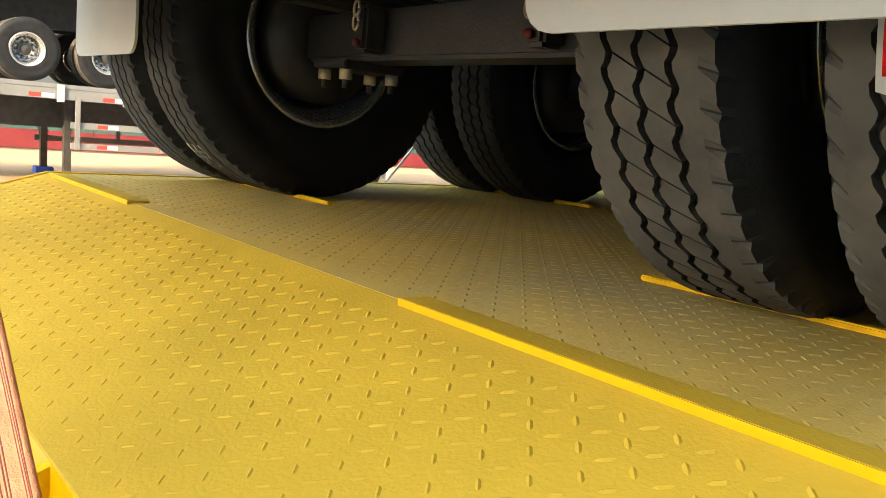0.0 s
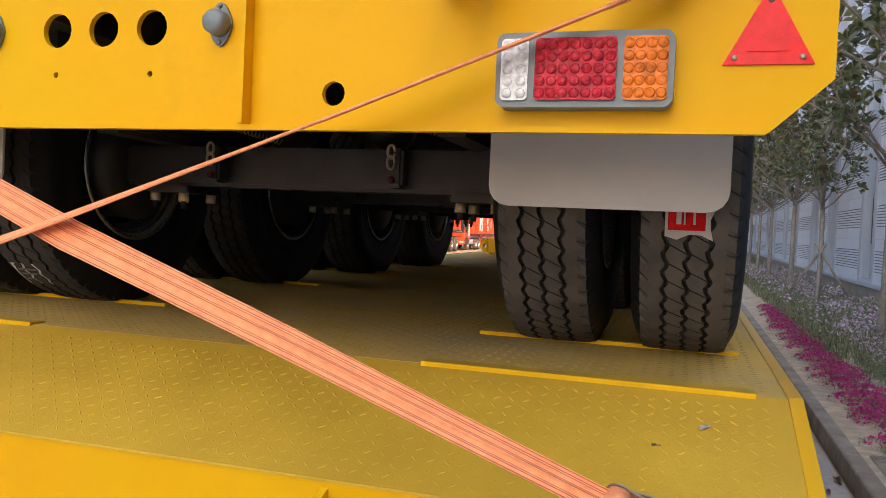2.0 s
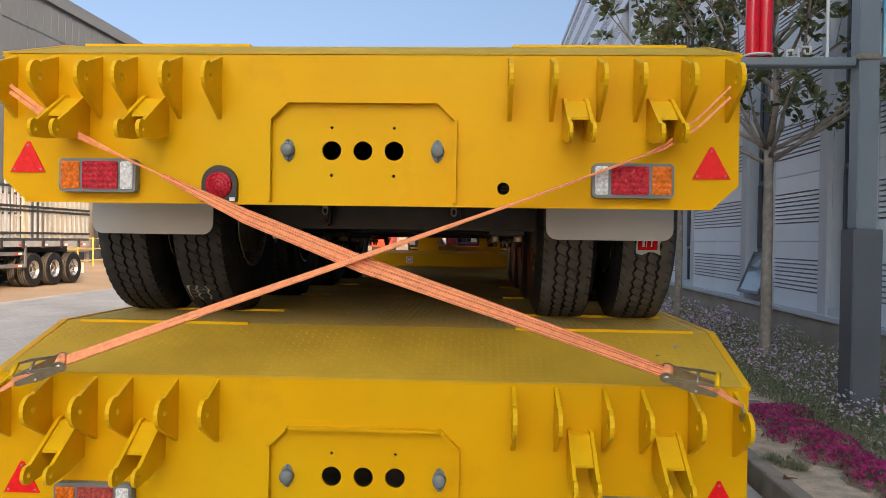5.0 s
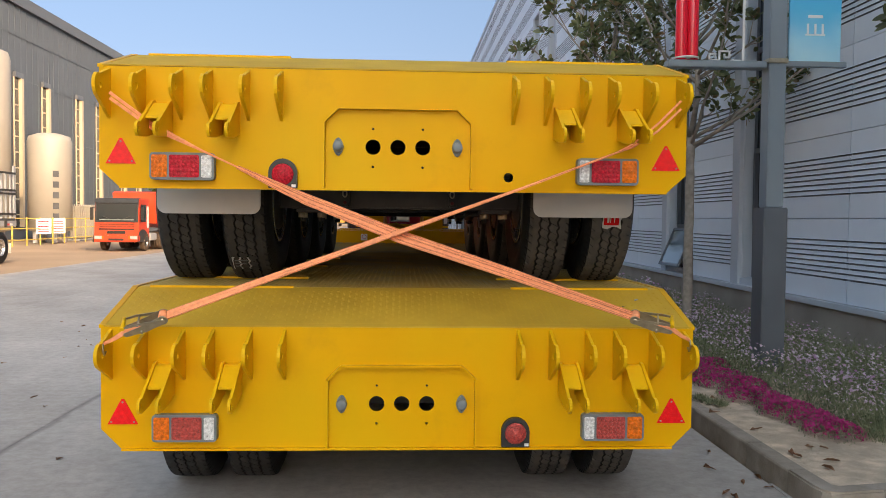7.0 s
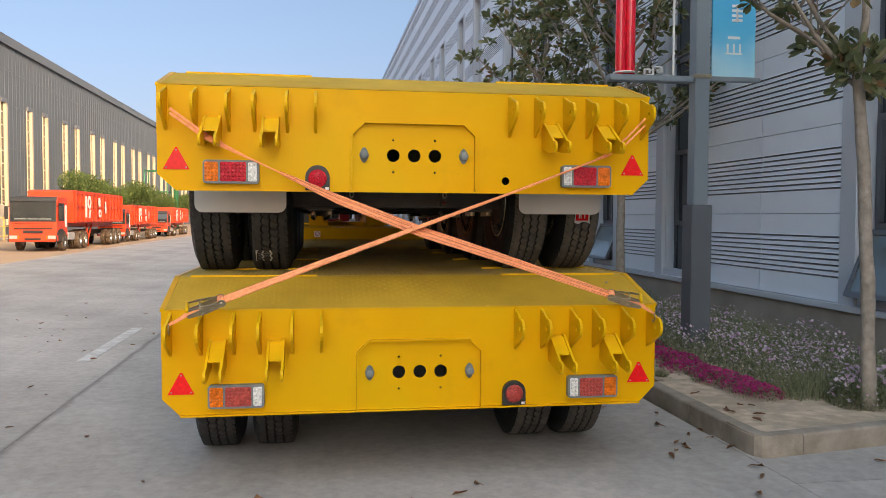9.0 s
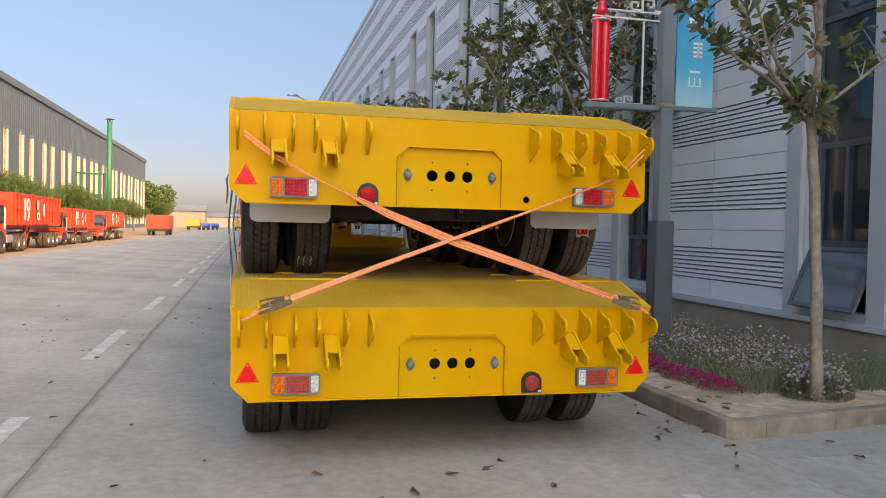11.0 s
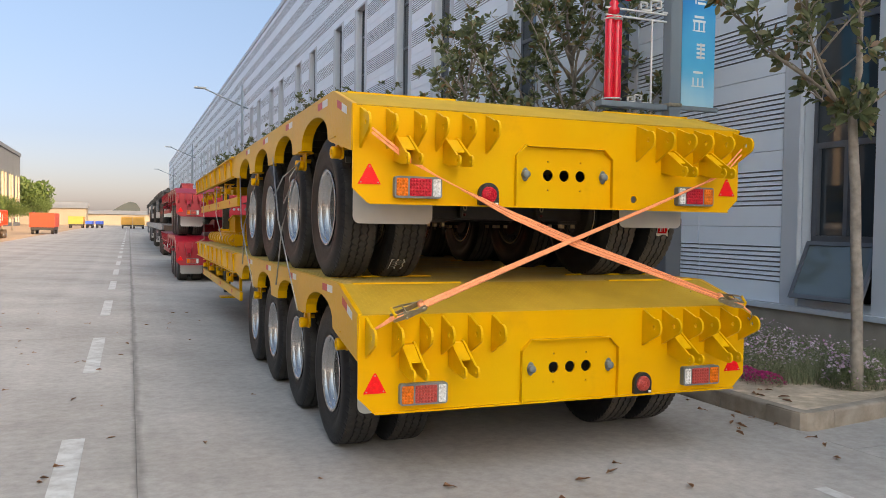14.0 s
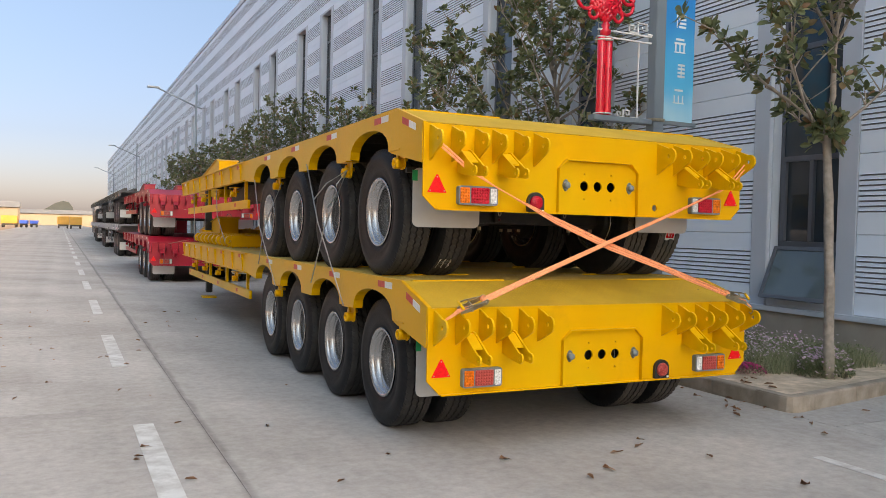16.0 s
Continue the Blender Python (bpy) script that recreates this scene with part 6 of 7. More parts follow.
def leaf_mat(name, rng, n, xr, yr, hr, size):
    """Many small narrow leaves at all angles, thicker and higher in clumps."""
    verts, faces = [], []
    for _ in range(n):
        x, y = rng.uniform(*xr), rng.uniform(*yr)
        z = 0.10 + rng.uniform(*hr) * (0.55 + 0.6 * clumpy(x, y))
        a, e, b = rng.uniform(0, 2 * math.pi), rng.uniform(-0.3, 1.2), rng.uniform(0, math.pi)
        d = Vector((math.cos(a) * math.cos(e), math.sin(a) * math.cos(e), math.sin(e))) * size * rng.uniform(0.6, 1.4)
        w = Vector((math.cos(b), math.sin(b), 0.3)) * size * 0.16
        p, k = Vector((x, y, z)), len(verts)
        verts += [tuple(p), tuple(p + d * 0.5 + w), tuple(p + d), tuple(p + d * 0.5 - w)]
        faces.append((k, k + 1, k + 2, k + 3))
    return mesh_from(name, verts, faces)


def in_clumps(r, xr, yf, zr):
    while True:
        x, y = r.uniform(*xr), yf(r)
        if r.random() < clumpy(x, y) ** 1.5 + 0.08:
            return (x, y, 0.10 + r.uniform(*zr) * (0.6 + 0.5 * clumpy(x, y)))


rng = random.Random(77)
tagged(part("meadow_plants", meadow("meadow_plants", rng, 11000, (3.22, 5.1), (1.35, 9.0), (0.10, 0.36), 0.0022, 0.8), GRASS), "grey-green flowering stems filling the bed", "plants", kind="stuff")
tagged(part("meadow_plants", meadow("meadow_plants", rng, 8000, (2.95, 5.1), (9.0, 30.0), (0.15, 0.40), 0.009, 0.6), GRASS), "grey-green flowering stems farther along the bed", "plants", kind="stuff")
tagged(part("meadow_plants", meadow("meadow_plants", rng, 2500, (2.95, 5.1), (30.0, 60.0), (0.2, 0.45), 0.03), GRASS), "far grey-green stems of the bed", "plants", kind="stuff")
tagged(part("leaf_mat", leaf_mat("leaf_mat", rng, 46000, (3.16, 5.1), (1.25, 9.0), (0.02, 0.27), 0.036), BUSH), "grey-green leaves filling the flower bed", "plants", kind="stuff")
tagged(part("leaf_mat", leaf_mat("leaf_mat", rng, 12000, (2.93, 5.1), (9.0, 30.0), (0.02, 0.27), 0.085), BUSH), "grey-green leaves farther along the flower bed", "plants", kind="stuff")
tagged(part("pale_flowers", blossoms("pale_flowers", rng, 5000, lambda r: in_clumps(r, (3.30, 5.0), lambda q: 1.75 + 11 * q.random() ** 1.1, (0.14, 0.38)), 0.0135), PALE_FLOWER), "small pale pink and white flowers over the bed", "flowers", kind="stuff")
tagged(part("pale_flowers", blossoms("pale_flowers", rng, 4600, lambda r: in_clumps(r, (3.15, 5.0), lambda q: q.uniform(10, 40), (0.22, 0.40)), 0.024), PALE_FLOWER), "small pale pink and white flowers far along the bed", "flowers", kind="stuff")


# low cushions of magenta flowers: along the near edge of the bed, and a broader run past the concrete slab
cushions = [(3.06 + 0.06 * math.sin(2.9 * i) - 0.012 * i, 1.42 + 0.285 * i, rng.uniform(0.18, 0.27), rng.uniform(0.19, 0.27), rng.uniform(0.07, 0.13)) for i in range(10)]
cushions += [(2.88 + rng.uniform(-0.13, 0.13), 4.98 + 0.27 * i, rng.uniform(0.18, 0.28), rng.uniform(0.18, 0.34), rng.uniform(0.05, 0.10)) for i in range(44)]
cushions += [(2.50, 3.27, 0.085, 0.14, 0.07), (3.22, 4.02, 0.16, 0.18, 0.09)]


def cushion(r, near, rim=1.0):
    while True:
        x, y, rx, ry, h = r.choice(cushions)
        if (y < 4.5) == near:
            break
    a, q = r.uniform(0, 2 * math.pi), math.sqrt(r.random())
    return (x + rim * rx * q * math.cos(a), y + rim * ry * q * math.sin(a), 0.135 + h * math.sqrt(1 - q * q * 0.96) + r.uniform(-0.012, 0.012))


def cushion_leaves(name, rng, n, near, spots=None):
    """Short narrow leaves standing out of the cushions, longest round their rims."""
    verts, faces = [], []
    for _ in range(n):
        if spots:
            x, y, w = rng.choice(spots)
            x, y, z = x + rng.gauss(0, w), y + rng.gauss(0, w * 1.3), 0.14 + rng.uniform(0, 0.03)
        else:
            x, y, z = cushion(rng, near, 1.18)
            z -= rng.uniform(0.012, 0.035)
        a, e = rng.uniform(0, 2 * math.pi), rng.uniform(0.1, 1.3)
        d = Vector((math.cos(a) * math.cos(e), math.sin(a) * math.cos(e), math.sin(e))) * rng.uniform(0.02, 0.045)
        w = Vector((-d.y, d.x, 0.002)).normalized() * 0.0035
        p, k = Vector((x, y, z)), len(verts)
        verts += [tuple(p - w), tuple(p + w), tuple(p + d)]
        faces.append((k, k + 1, k + 2))
    return mesh_from(name, verts, faces)


tagged(part("meadow_plants", meadow("meadow_plants", rng, 2600, (3.26, 5.0), (1.18, 1.75), (0.10, 0.30), 0.0035, 0.9), GRASS), "green tufts along the front of the bed", "plants", kind="stuff")
tagged(part("magenta_flowers", blossoms("magenta_flowers", rng, 6400, lambda r: cushion(r, True), 0.0125), MAGENTA), "low cushions of magenta flowers edging the bed", "flowers", kind="stuff")
tagged(part("magenta_flowers", blossoms("magenta_flowers", rng, 9500, lambda r: cushion(r, False), 0.0140), MAGENTA), "broad mat of magenta flowers beyond the concrete slab", "flowers", kind="stuff")
tagged(part("edging_greens", cushion_leaves("edging_greens", rng, 9000, True), BUSH), "low green foliage under the magenta flowers", "plants", kind="stuff")
tagged(part("edging_greens", cushion_leaves("edging_greens", rng, 14000, False), BUSH), "low green foliage of the broad magenta mat", "plants", kind="stuff")
tagged(part("low_weeds", cushion_leaves("low_weeds", rng, 1500, True, [(2.54, 2.36, 0.035), (2.60, 2.28, 0.03), (2.50, 2.50, 0.03), (2.52, 3.15, 0.03), (2.66, 4.72, 0.04)]), GRASS), "patches of low green weeds on the bare soil", "plants", kind="stuff")

# grooved slab and a wrapper on the bare soil
bm = bmesh.new()
box(bm, 2.50, 3.13, 4.07, 4.63, 0.120, 0.146, 0.006)
for i in range(6):
    box(bm, 2.515, 3.115, 4.085 + 0.091 * i, 4.160 + 0.091 * i, 0.1465, 0.152, 0.002)
solo("paving_slab", bm, KERB, "weathered grooved concrete slab lying in the flower bed", "slab")
wrapper = thing("wrapper", "crumpled red and white paper wrapper on the soil", "litter", m=pose(2.64, 3.35, 0.137, 0, 0, 25))
for name, x0, x1, mt in (("paper", -0.045, 0.014, PAPER), ("red_print", 0.0145, 0.05, REFLECT_RED)):
    verts = [(x0 + (x1 - x0) * i / 6, -0.02 + 0.04 * j / 4, 0.004 + 0.009 * abs(math.sin(x0 * 90 + i * 1.9 + j * 2.3))) for j in range(5) for i in range(7)]
    paper = mesh_from(name, verts, [(j * 7 + i, j * 7 + i + 1, j * 7 + i + 8, j * 7 + i + 7) for j in range(4) for i in range(6)])
    paper.materials.append(mt)
    part(name, paper, None, wrapper)


def mound(r):
    a, q = r.uniform(0, 2 * math.pi), math.sqrt(r.random())
    return (3.79 + 0.34 * q * math.cos(a), 1.02 + 0.27 * q * math.sin(a), 0.16 + 0.27 * math.sqrt(max(0, 1 - q * q)) + r.uniform(-0.06, 0.04))


tagged(part("lilac_flowers", blossoms("lilac_flowers", rng, 330, mound, 0.017), LILAC), "clump of pale lilac flowers round the tree foot", "flowers", kind="stuff")
def clump_leaf(name, rng, n):
    verts, faces = [], []
    for _ in range(n):
        x, y, z = mound(rng)
        z = 0.10 + (z - 0.10) * rng.random() ** 0.6
        a, e = rng.uniform(0, 2 * math.pi), rng.uniform(-0.4, 1.2)
        d = Vector((math.cos(a) * math.cos(e), math.sin(a) * math.cos(e), math.sin(e))) * rng.uniform(0.02, 0.05)
        w = Vector((-d.y, d.x, 0.002)).normalized() * 0.0045
        p, k = Vector((x, y, z)), len(verts)
        verts += [tuple(p), tuple(p + d * 0.5 + w), tuple(p + d), tuple(p + d * 0.5 - w)]
        faces.append((k, k + 1, k + 2, k + 3))
    return mesh_from(name, verts, faces)


tagged(part("clump_greens", clump_leaf("clump_greens", rng, 5200), BUSH), "fine green leaves of the lilac flower clump", "plants", kind="stuff")


def drift(r):
    y = 1.45 + 9.8 * r.random() ** 1.2
    return (3.28 + abs(r.gauss(0, 0.75)), y, r.uniform(0.20, 0.44))


tagged(part("lilac_flowers", blossoms("lilac_flowers", rng, 2600, drift, 0.0135), LILAC), "lilac flowers scattered through the bed", "flowers", kind="stuff")

# ---------- vehicles across the road ----------
def tipper_truck(label, m):
    """A tractor with a tipping semi-trailer, seen from ahead; its front is at y = 0 and it runs back along +y."""
    t = thing("tipper_truck", label, "truck", "orange tipper trucks", m)
    bm = bmesh.new()
    prism(bm, [(0.0, 0.75), (0.05, 1.55), (0.18, 2.75), (0.30, 2.95), (1.85, 2.95), (1.9, 0.75)], "x", -1.22, 1.22)
    cab = part("cab", bm, ORANGE_PAINT, t, "orange-red cab")
    bm = bmesh.new()
    prism(bm, [(0.030, 1.62), (0.145, 2.74), (0.138, 2.742), (0.018, 1.622)], "x", -1.19, 1.19)
    part("windscreen_frame", bm, BLACK_PLASTIC, cab)
    bm = bmesh.new()
    prism(bm, [(0.019, 1.72), (0.121, 2.62), (0.114, 2.622), (0.008, 1.722)], "x", -1.10, 1.10)
    part("windscreen", bm, TRUCK_GLASS, cab)
    bm = bmesh.new()
    box(bm, -0.95, 0.95, -0.002, 0.010, 1.735, 1.80, 0.002)
    part("dashboard_edge", bm, LAMP_GREY, cab)
    bm = bmesh.new()
    prism(bm, [(0.06, 2.72), (0.12, 2.93), (0.55, 3.00), (0.55, 2.96), (0.19, 2.955), (0.14, 2.72)], "x", -1.19, 1.19)
    part("sun_visor", bm, BLACK_PLASTIC, cab)
    bm = bmesh.new()
    box(bm, -0.98, 0.98, -0.004, 0.06, 1.20, 1.60, 0.01)
    part("grille_recess", bm, BLACK_PLASTIC, cab)
    for z, h in ((1.52, 0.085), (1.40, 0.085), (1.28, 0.085), (0.98, 0.16)):
        bm = bmesh.new()
        box(bm, -1.0 if h < 0.1 else -0.5, 1.0 if h < 0.1 else 0.5, -0.022, 0.06, z, z + h)
        part("grille_bar", bm, ORANGE_PAINT if h < 0.1 else BLACK_PLASTIC, cab)
    bm = bmesh.new()
    lathe(bm, [(-0.02, 0.09), (-0.035, 0.0)], (0, 0.02, 1.33), "y", 16)
    part("badge", bm, SILVER, cab)
    bm = bmesh.new()
    box(bm, -1.24, 1.24, -0.06, 0.25, 0.52, 0.92, 0.04)
    part("bumper", bm, ORANGE_PAINT, cab)
    for s in (-1, 1):
        bm = bmesh.new()
        box(bm, s * 0.98 - 0.2, s * 0.98 + 0.2, -0.075, -0.061, 0.68, 0.86, 0.005)
        part("headlamp", bm, GREY_STEEL, cab)
        bm = bmesh.new()
        box(bm, s * 0.72 - 0.03, s * 0.72 + 0.03, -0.075, -0.061, 0.68, 0.86, 0.005)
        part("indicator", bm, LENS_AMBER, cab)
        bm = bmesh.new()
        box(bm, s * 1.235 - 0.008, s * 1.235 + 0.008, 0.36, 1.32, 1.66, 2.64, 0.01)
        part("window_surround", bm, BLACK_PLASTIC, cab)
        bm = bmesh.new()
        box(bm, s * 1.246 - 0.002, s * 1.246 + 0.002, 0.45, 1.25, 1.75, 2.55)
        part("side_window", bm, WIN_GLASS, cab)
        bm = bmesh.new()
        box(bm, s * 1.40 - 0.09, s * 1.40 + 0.09, 0.10, 0.18, 1.75, 2.45, 0.02)
        tube(bm, (s * 1.22, 0.2, 2.45), (s * 1.40, 0.14, 2.45), 0.02)
        part("mirror", bm, BLACK_PLASTIC, cab)
        bm = bmesh.new()
        prism(bm, [(0.75 + 0.95 * math.cos(a), 0.52 + 0.72 * math.sin(a)) for a in [math.pi * i / 10 for i in range(11)]], "x", s * 1.226 - 0.004, s * 1.226 + 0.004)
        part("wheel_arch", bm, CHASSIS_BLACK, cab)
        bm = bmesh.new()
        tube(bm, (s * 0.15, -0.005, 1.70), (s * 0.75, 0.035, 1.98), 0.014, seg=6)
        part("wiper", bm, BLACK_PLASTIC, cab)
        bm = bmesh.new()
        prism(bm, [(y, 1.95 + (z - 1.95) * 1.0) for y, z in rounded(1.44, 1.80, 1.30, 2.55, 0.16, 5)], "x", s * 1.227 - 0.006, s * 1.227 + 0.006, [[(1.62 + 0.07 * math.cos(2 * math.pi * k / 12), 2.22 + 0.16 * math.sin(2 * math.pi * k / 12)) for k in range(12)]])
        part("door_print", bm, PAPER, cab)
    bm = bmesh.new()
    box(bm, -0.42, 0.42, -0.072, -0.061, 0.60, 0.72)
    part("print_bar", bm, BLACK_PLASTIC, cab)
    bm = bmesh.new()
    box(bm, -0.45, 0.45, 1.0, 16.0, 0.75, 1.0)
    part("frame", bm, CHASSIS_BLACK, t)
    for s in (-1, 1):
        bm = bmesh.new()
        tube(bm, (s * 0.8, 7.6, 0.05), (s * 0.8, 7.2, 1.5), 0.07, seg=8)
        tube(bm, (s * 0.8, 8.4, 1.4), (s * 0.8, 7.55, 0.4), 0.05, seg=8)
        part("landing_leg", bm, ORANGE_PAINT, t)
    bm = bmesh.new()
    box(bm, -1.2, 1.2, 2.2, 3.4, 0.55, 1.0, 0.05)
    part("fuel_tank", bm, GREY_STEEL, t)
    bm = bmesh.new()
    prism(bm, [(3.0, 1.55), (3.0, 3.35), (3.2, 3.45), (14.6, 3.40), (14.9, 1.55)], "x", -1.25, 1.25)
    body = part("tipper_body", bm, ORANGE_PAINT, t, "orange-red tipping body with side ribs")
    for s in (-1, 1):
        for i in range(14):
            bm = bmesh.new()
            y = 3.3 + i * 0.85
            box(bm, s * 1.30 - 0.048, s * 1.30 + 0.048, y, y + 0.12, 1.55, 3.38)
            part("rib", bm, ORANGE_PAINT, body)
        for z in (1.56, 2.45, 3.26):
            bm = bmesh.new()
            box(bm, s * 1.295 - 0.04, s * 1.295 + 0.04, 3.2, 14.5, z, z + 0.10)
            part("body_rail", bm, ORANGE_PAINT, body)
        # large pale shapes printed on the side, worn
        for outline, hole in (
                (rounded(5.05, 5.45, 1.85, 3.15, 0.10, 3), None), (ring(5.95, 2.78, 0.42, 16), ring(5.95, 2.78, 0.20, 16)),
                ([(5.75, 1.80), (6.10, 1.80), (6.30, 2.32), (6.0, 2.36)], None), (rounded(8.0, 8.5, 2.52, 3.12, 0.14, 3), None),
                (rounded(8.05, 8.75, 1.85, 2.36, 0.18, 3), rounded(8.25, 8.55, 2.0, 2.2, 0.06, 3)), (rounded(9.6, 9.95, 2.1, 2.9, 0.12, 3), None)):
            bm = bmesh.new()
            prism(bm, outline, "x", s * 1.350 - 0.0015, s * 1.350 + 0.0015, [hole] if hole else [])
            part("side_print", bm, PAPER, body)
    bm = bmesh.new()
    prism(bm, [(3.2, 1.545), (14.8, 1.545), (14.8, 1.22), (8.6, 1.22), (6.8, 1.34), (3.2, 1.34)], "x", -0.55, 0.55)
    part("trailer_frame", bm, ORANGE_PAINT, t)
    for y, duals in ((1.35, 0), (4.4, 1), (5.5, 1), (11.6, 1), (12.8, 1), (14.0, 1)):
        for s in (-1, 1):
            wheel(t, s * 1.10, y, 0.52, s, None)
            if duals:
                wheel(t, s * 0.77, y, 0.52, -s, None)
    return t


tt = tipper_truck("orange-red tipper truck parked in the sun across the road", pose(-13.15, 33.4, 0) @ Matrix.Scale(0.82, 4))
for x, y in ((-13.15, 47.2), (-13.1, 61.0)):
    copy_thing(tt, pose(x, y, 0) @ Matrix.Scale(0.82, 4))


def flatbed(name, label, m, paint, length=16.0, axle_ys=(2.0, 3.3, 4.6), stakes=False, group="dark flatbed trailers", legs=True, width=1.25, deck=1.50, guards=True, foot=None, leg_back=3.4):
    """A long flatbed semi-trailer, its tail at y = 0: deck, side rails with tape, guards, wheels, tail flap."""
    t = thing(name, label, "trailer", group, m)
    bm = bmesh.new()
    box(bm, -width, width, 0, length, deck - 0.08, deck, 0.01)
    part("deck", bm, paint, t)
    for s in (-1, 1):
        bm = bmesh.new()
        box(bm, s * width - 0.03, s * width + 0.03, 0.02, length, deck - 0.26, deck - 0.082)
        rail = part("side_rail", bm, GREY_STEEL if stakes else paint, t)
        y = 0.3
        while y < length - 0.5:
            for k, mt in ((0, TAPE_WHITE), (0.2, TAPE_RED)):
                bm = bmesh.new()
                box(bm, s * (width + 0.0315) - 0.001, s * (width + 0.0315) + 0.001, y + k, y + k + 0.2, deck - 0.24, deck - 0.17)
                part("reflective_tape", bm, mt, rail)
            y += 1.2
        for i in range(int(length / 1.1)):
            bm = bmesh.new()
            box(bm, s * (width + 0.055) - 0.024, s * (width + 0.055) + 0.024, 0.75 + 1.1 * i, 0.86 + 1.1 * i, deck - 0.30, deck - 0.01)
            part("stake_pocket", bm, CHASSIS_BLACK if paint is DARK_TRAILER else GREY_STEEL, t)
        bm = bmesh.new()
        box(bm, s * 0.45 - 0.07, s * 0.45 + 0.07, 0.1, length, 0.95, deck - 0.09)
        part("main_beam", bm, CHASSIS_BLACK, t)
        y0 = axle_ys[-1] + 0.62
        for z in (0.62, 0.98) if guards else ():
            bm = bmesh.new()
            box(bm, s * width - 0.02, s * width + 0.02, y0, y0 + 3.2, z, z + 0.11)
            g = part("side_guard", bm, FLAT_GREY, t)
            for i in range(3):
                for k, mt in ((0, TAPE_WHITE), (0.18, TAPE_RED)):
                    bm = bmesh.new()
                    yy = y0 + 0.2 + i * 1.1 + k
                    box(bm, s * (width + 0.0215) - 0.001, s * (width + 0.0215) + 0.001, yy, yy + 0.18, z + 0.02, z + 0.085)
                    part("reflective_tape", bm, mt, g)
        for yy in (y0 + 0.05, y0 + 1.6, y0 + 3.1) if guards else (1.0,):
            bm = bmesh.new()
            box(bm, s * width - 0.06, s * width - 0.021, yy - 0.04, yy + 0.04, 0.62 if guards else deck - 0.4, deck - 0.2)
            part("guard_post", bm, FLAT_GREY, t)
        bm = bmesh.new()
        box(bm, s * 0.92 - 0.24, s * 0.92 + 0.24, axle_ys[0] - 0.75, axle_ys[0] - 0.73, 0.30, 0.66)
        part("mudflap", bm, FLAP, t)
        if legs:
            bm = bmesh.new()
            box(bm, s * 0.80 - 0.06, s * 0.80 + 0.06, length - leg_back, length - leg_back + 0.12, 0.14, deck - 0.2)
            leg = part("landing_leg", bm, CHASSIS_BLACK, t)
            bm = bmesh.new()
            box(bm, s * 0.80 - 0.14, s * 0.80 + 0.14, length - leg_back - 0.1, length - leg_back + 0.22, 0.0, 0.14, 0.01)
            part("foot", bm, foot or paint, leg)
    for y in axle_ys:
        bm = bmesh.new()
        tube(bm, (-0.9, y, 0.52), (0.9, y, 0.52), 0.07, seg=10)
        part("axle", bm, CHASSIS_BLACK, t)
        for s in (-1, 1):
            wheel(t, s * 1.06, y, 0.52, s, False)
            wheel(t, s * 0.73, y, 0.52, -s, False)
    if stakes:
        for s in (-1, 1):
            y, i = 0.05, 0
            while y < length - 0.2:
                bm = bmesh.new()
                big = i % 8 == 0
                box(bm, s * width - 0.03, s * width + 0.03, y, y + (0.11 if big else 0.06), 1.502, 3.3 if big else 3.05)
                part("stake", bm, GREY_STEEL, t)
                y += 0.30
                i += 1
            for z in (1.62, 2.3, 2.42, 3.0):
                bm = bmesh.new()
                box(bm, s * width - 0.055, s * width - 0.031, 0.05, length, z, z + 0.07)
                part("stake_rail", bm, CHASSIS_BLACK, t)
    return t


# stake-sided trailer and a pair of stacked flatbeds across the road
flatbed("stake_trailer", "dark grey stake-sided trailer parked in the sun across the road", pose(-14.6, 24.3, 0, 0, 0, 180), DARK_TRAILER, 12.0, (0.9, 2.1, 3.3), True, "trailers across the road")
flatbed("flatbed_trailer", "grey flatbed trailer with red and white tape across the road", pose(-14.6, 11.0, 0, 0, 0, 180), FLAT_GREY, 11.1, (1.0, 2.2, 3.4), False, "trailers across the road", deck=1.72, foot=BLUE_PAINT, leg_back=4.0)
flatbed("flatbed_trailer", "grey flatbed trailer stacked on another across the road", pose(-14.6, 1.2, 1.72), FLAT_GREY, 10.0, (1.9, 3.2, 4.5), False, "trailers across the road", legs=False, deck=1.72, guards=False)
for i in range(14):
    bm = bmesh.new()
    box(bm, -23.0, -22.95, -8 + 2.5 * i, -5.52 + 2.5 * i, 0.02, 1.15, 0.01)
    board = solo("hoarding_panel", bm, HOARDING, "dull green hoarding panel with a maroon foot", "fence", "hoarding panels")
    bm = bmesh.new()
    box(bm, -22.949, -22.93, -8 + 2.5 * i, -5.52 + 2.5 * i, 0.03, 0.55, 0.005)
    part("foot_band", bm, PLUG_RED, board, "maroon lower band")

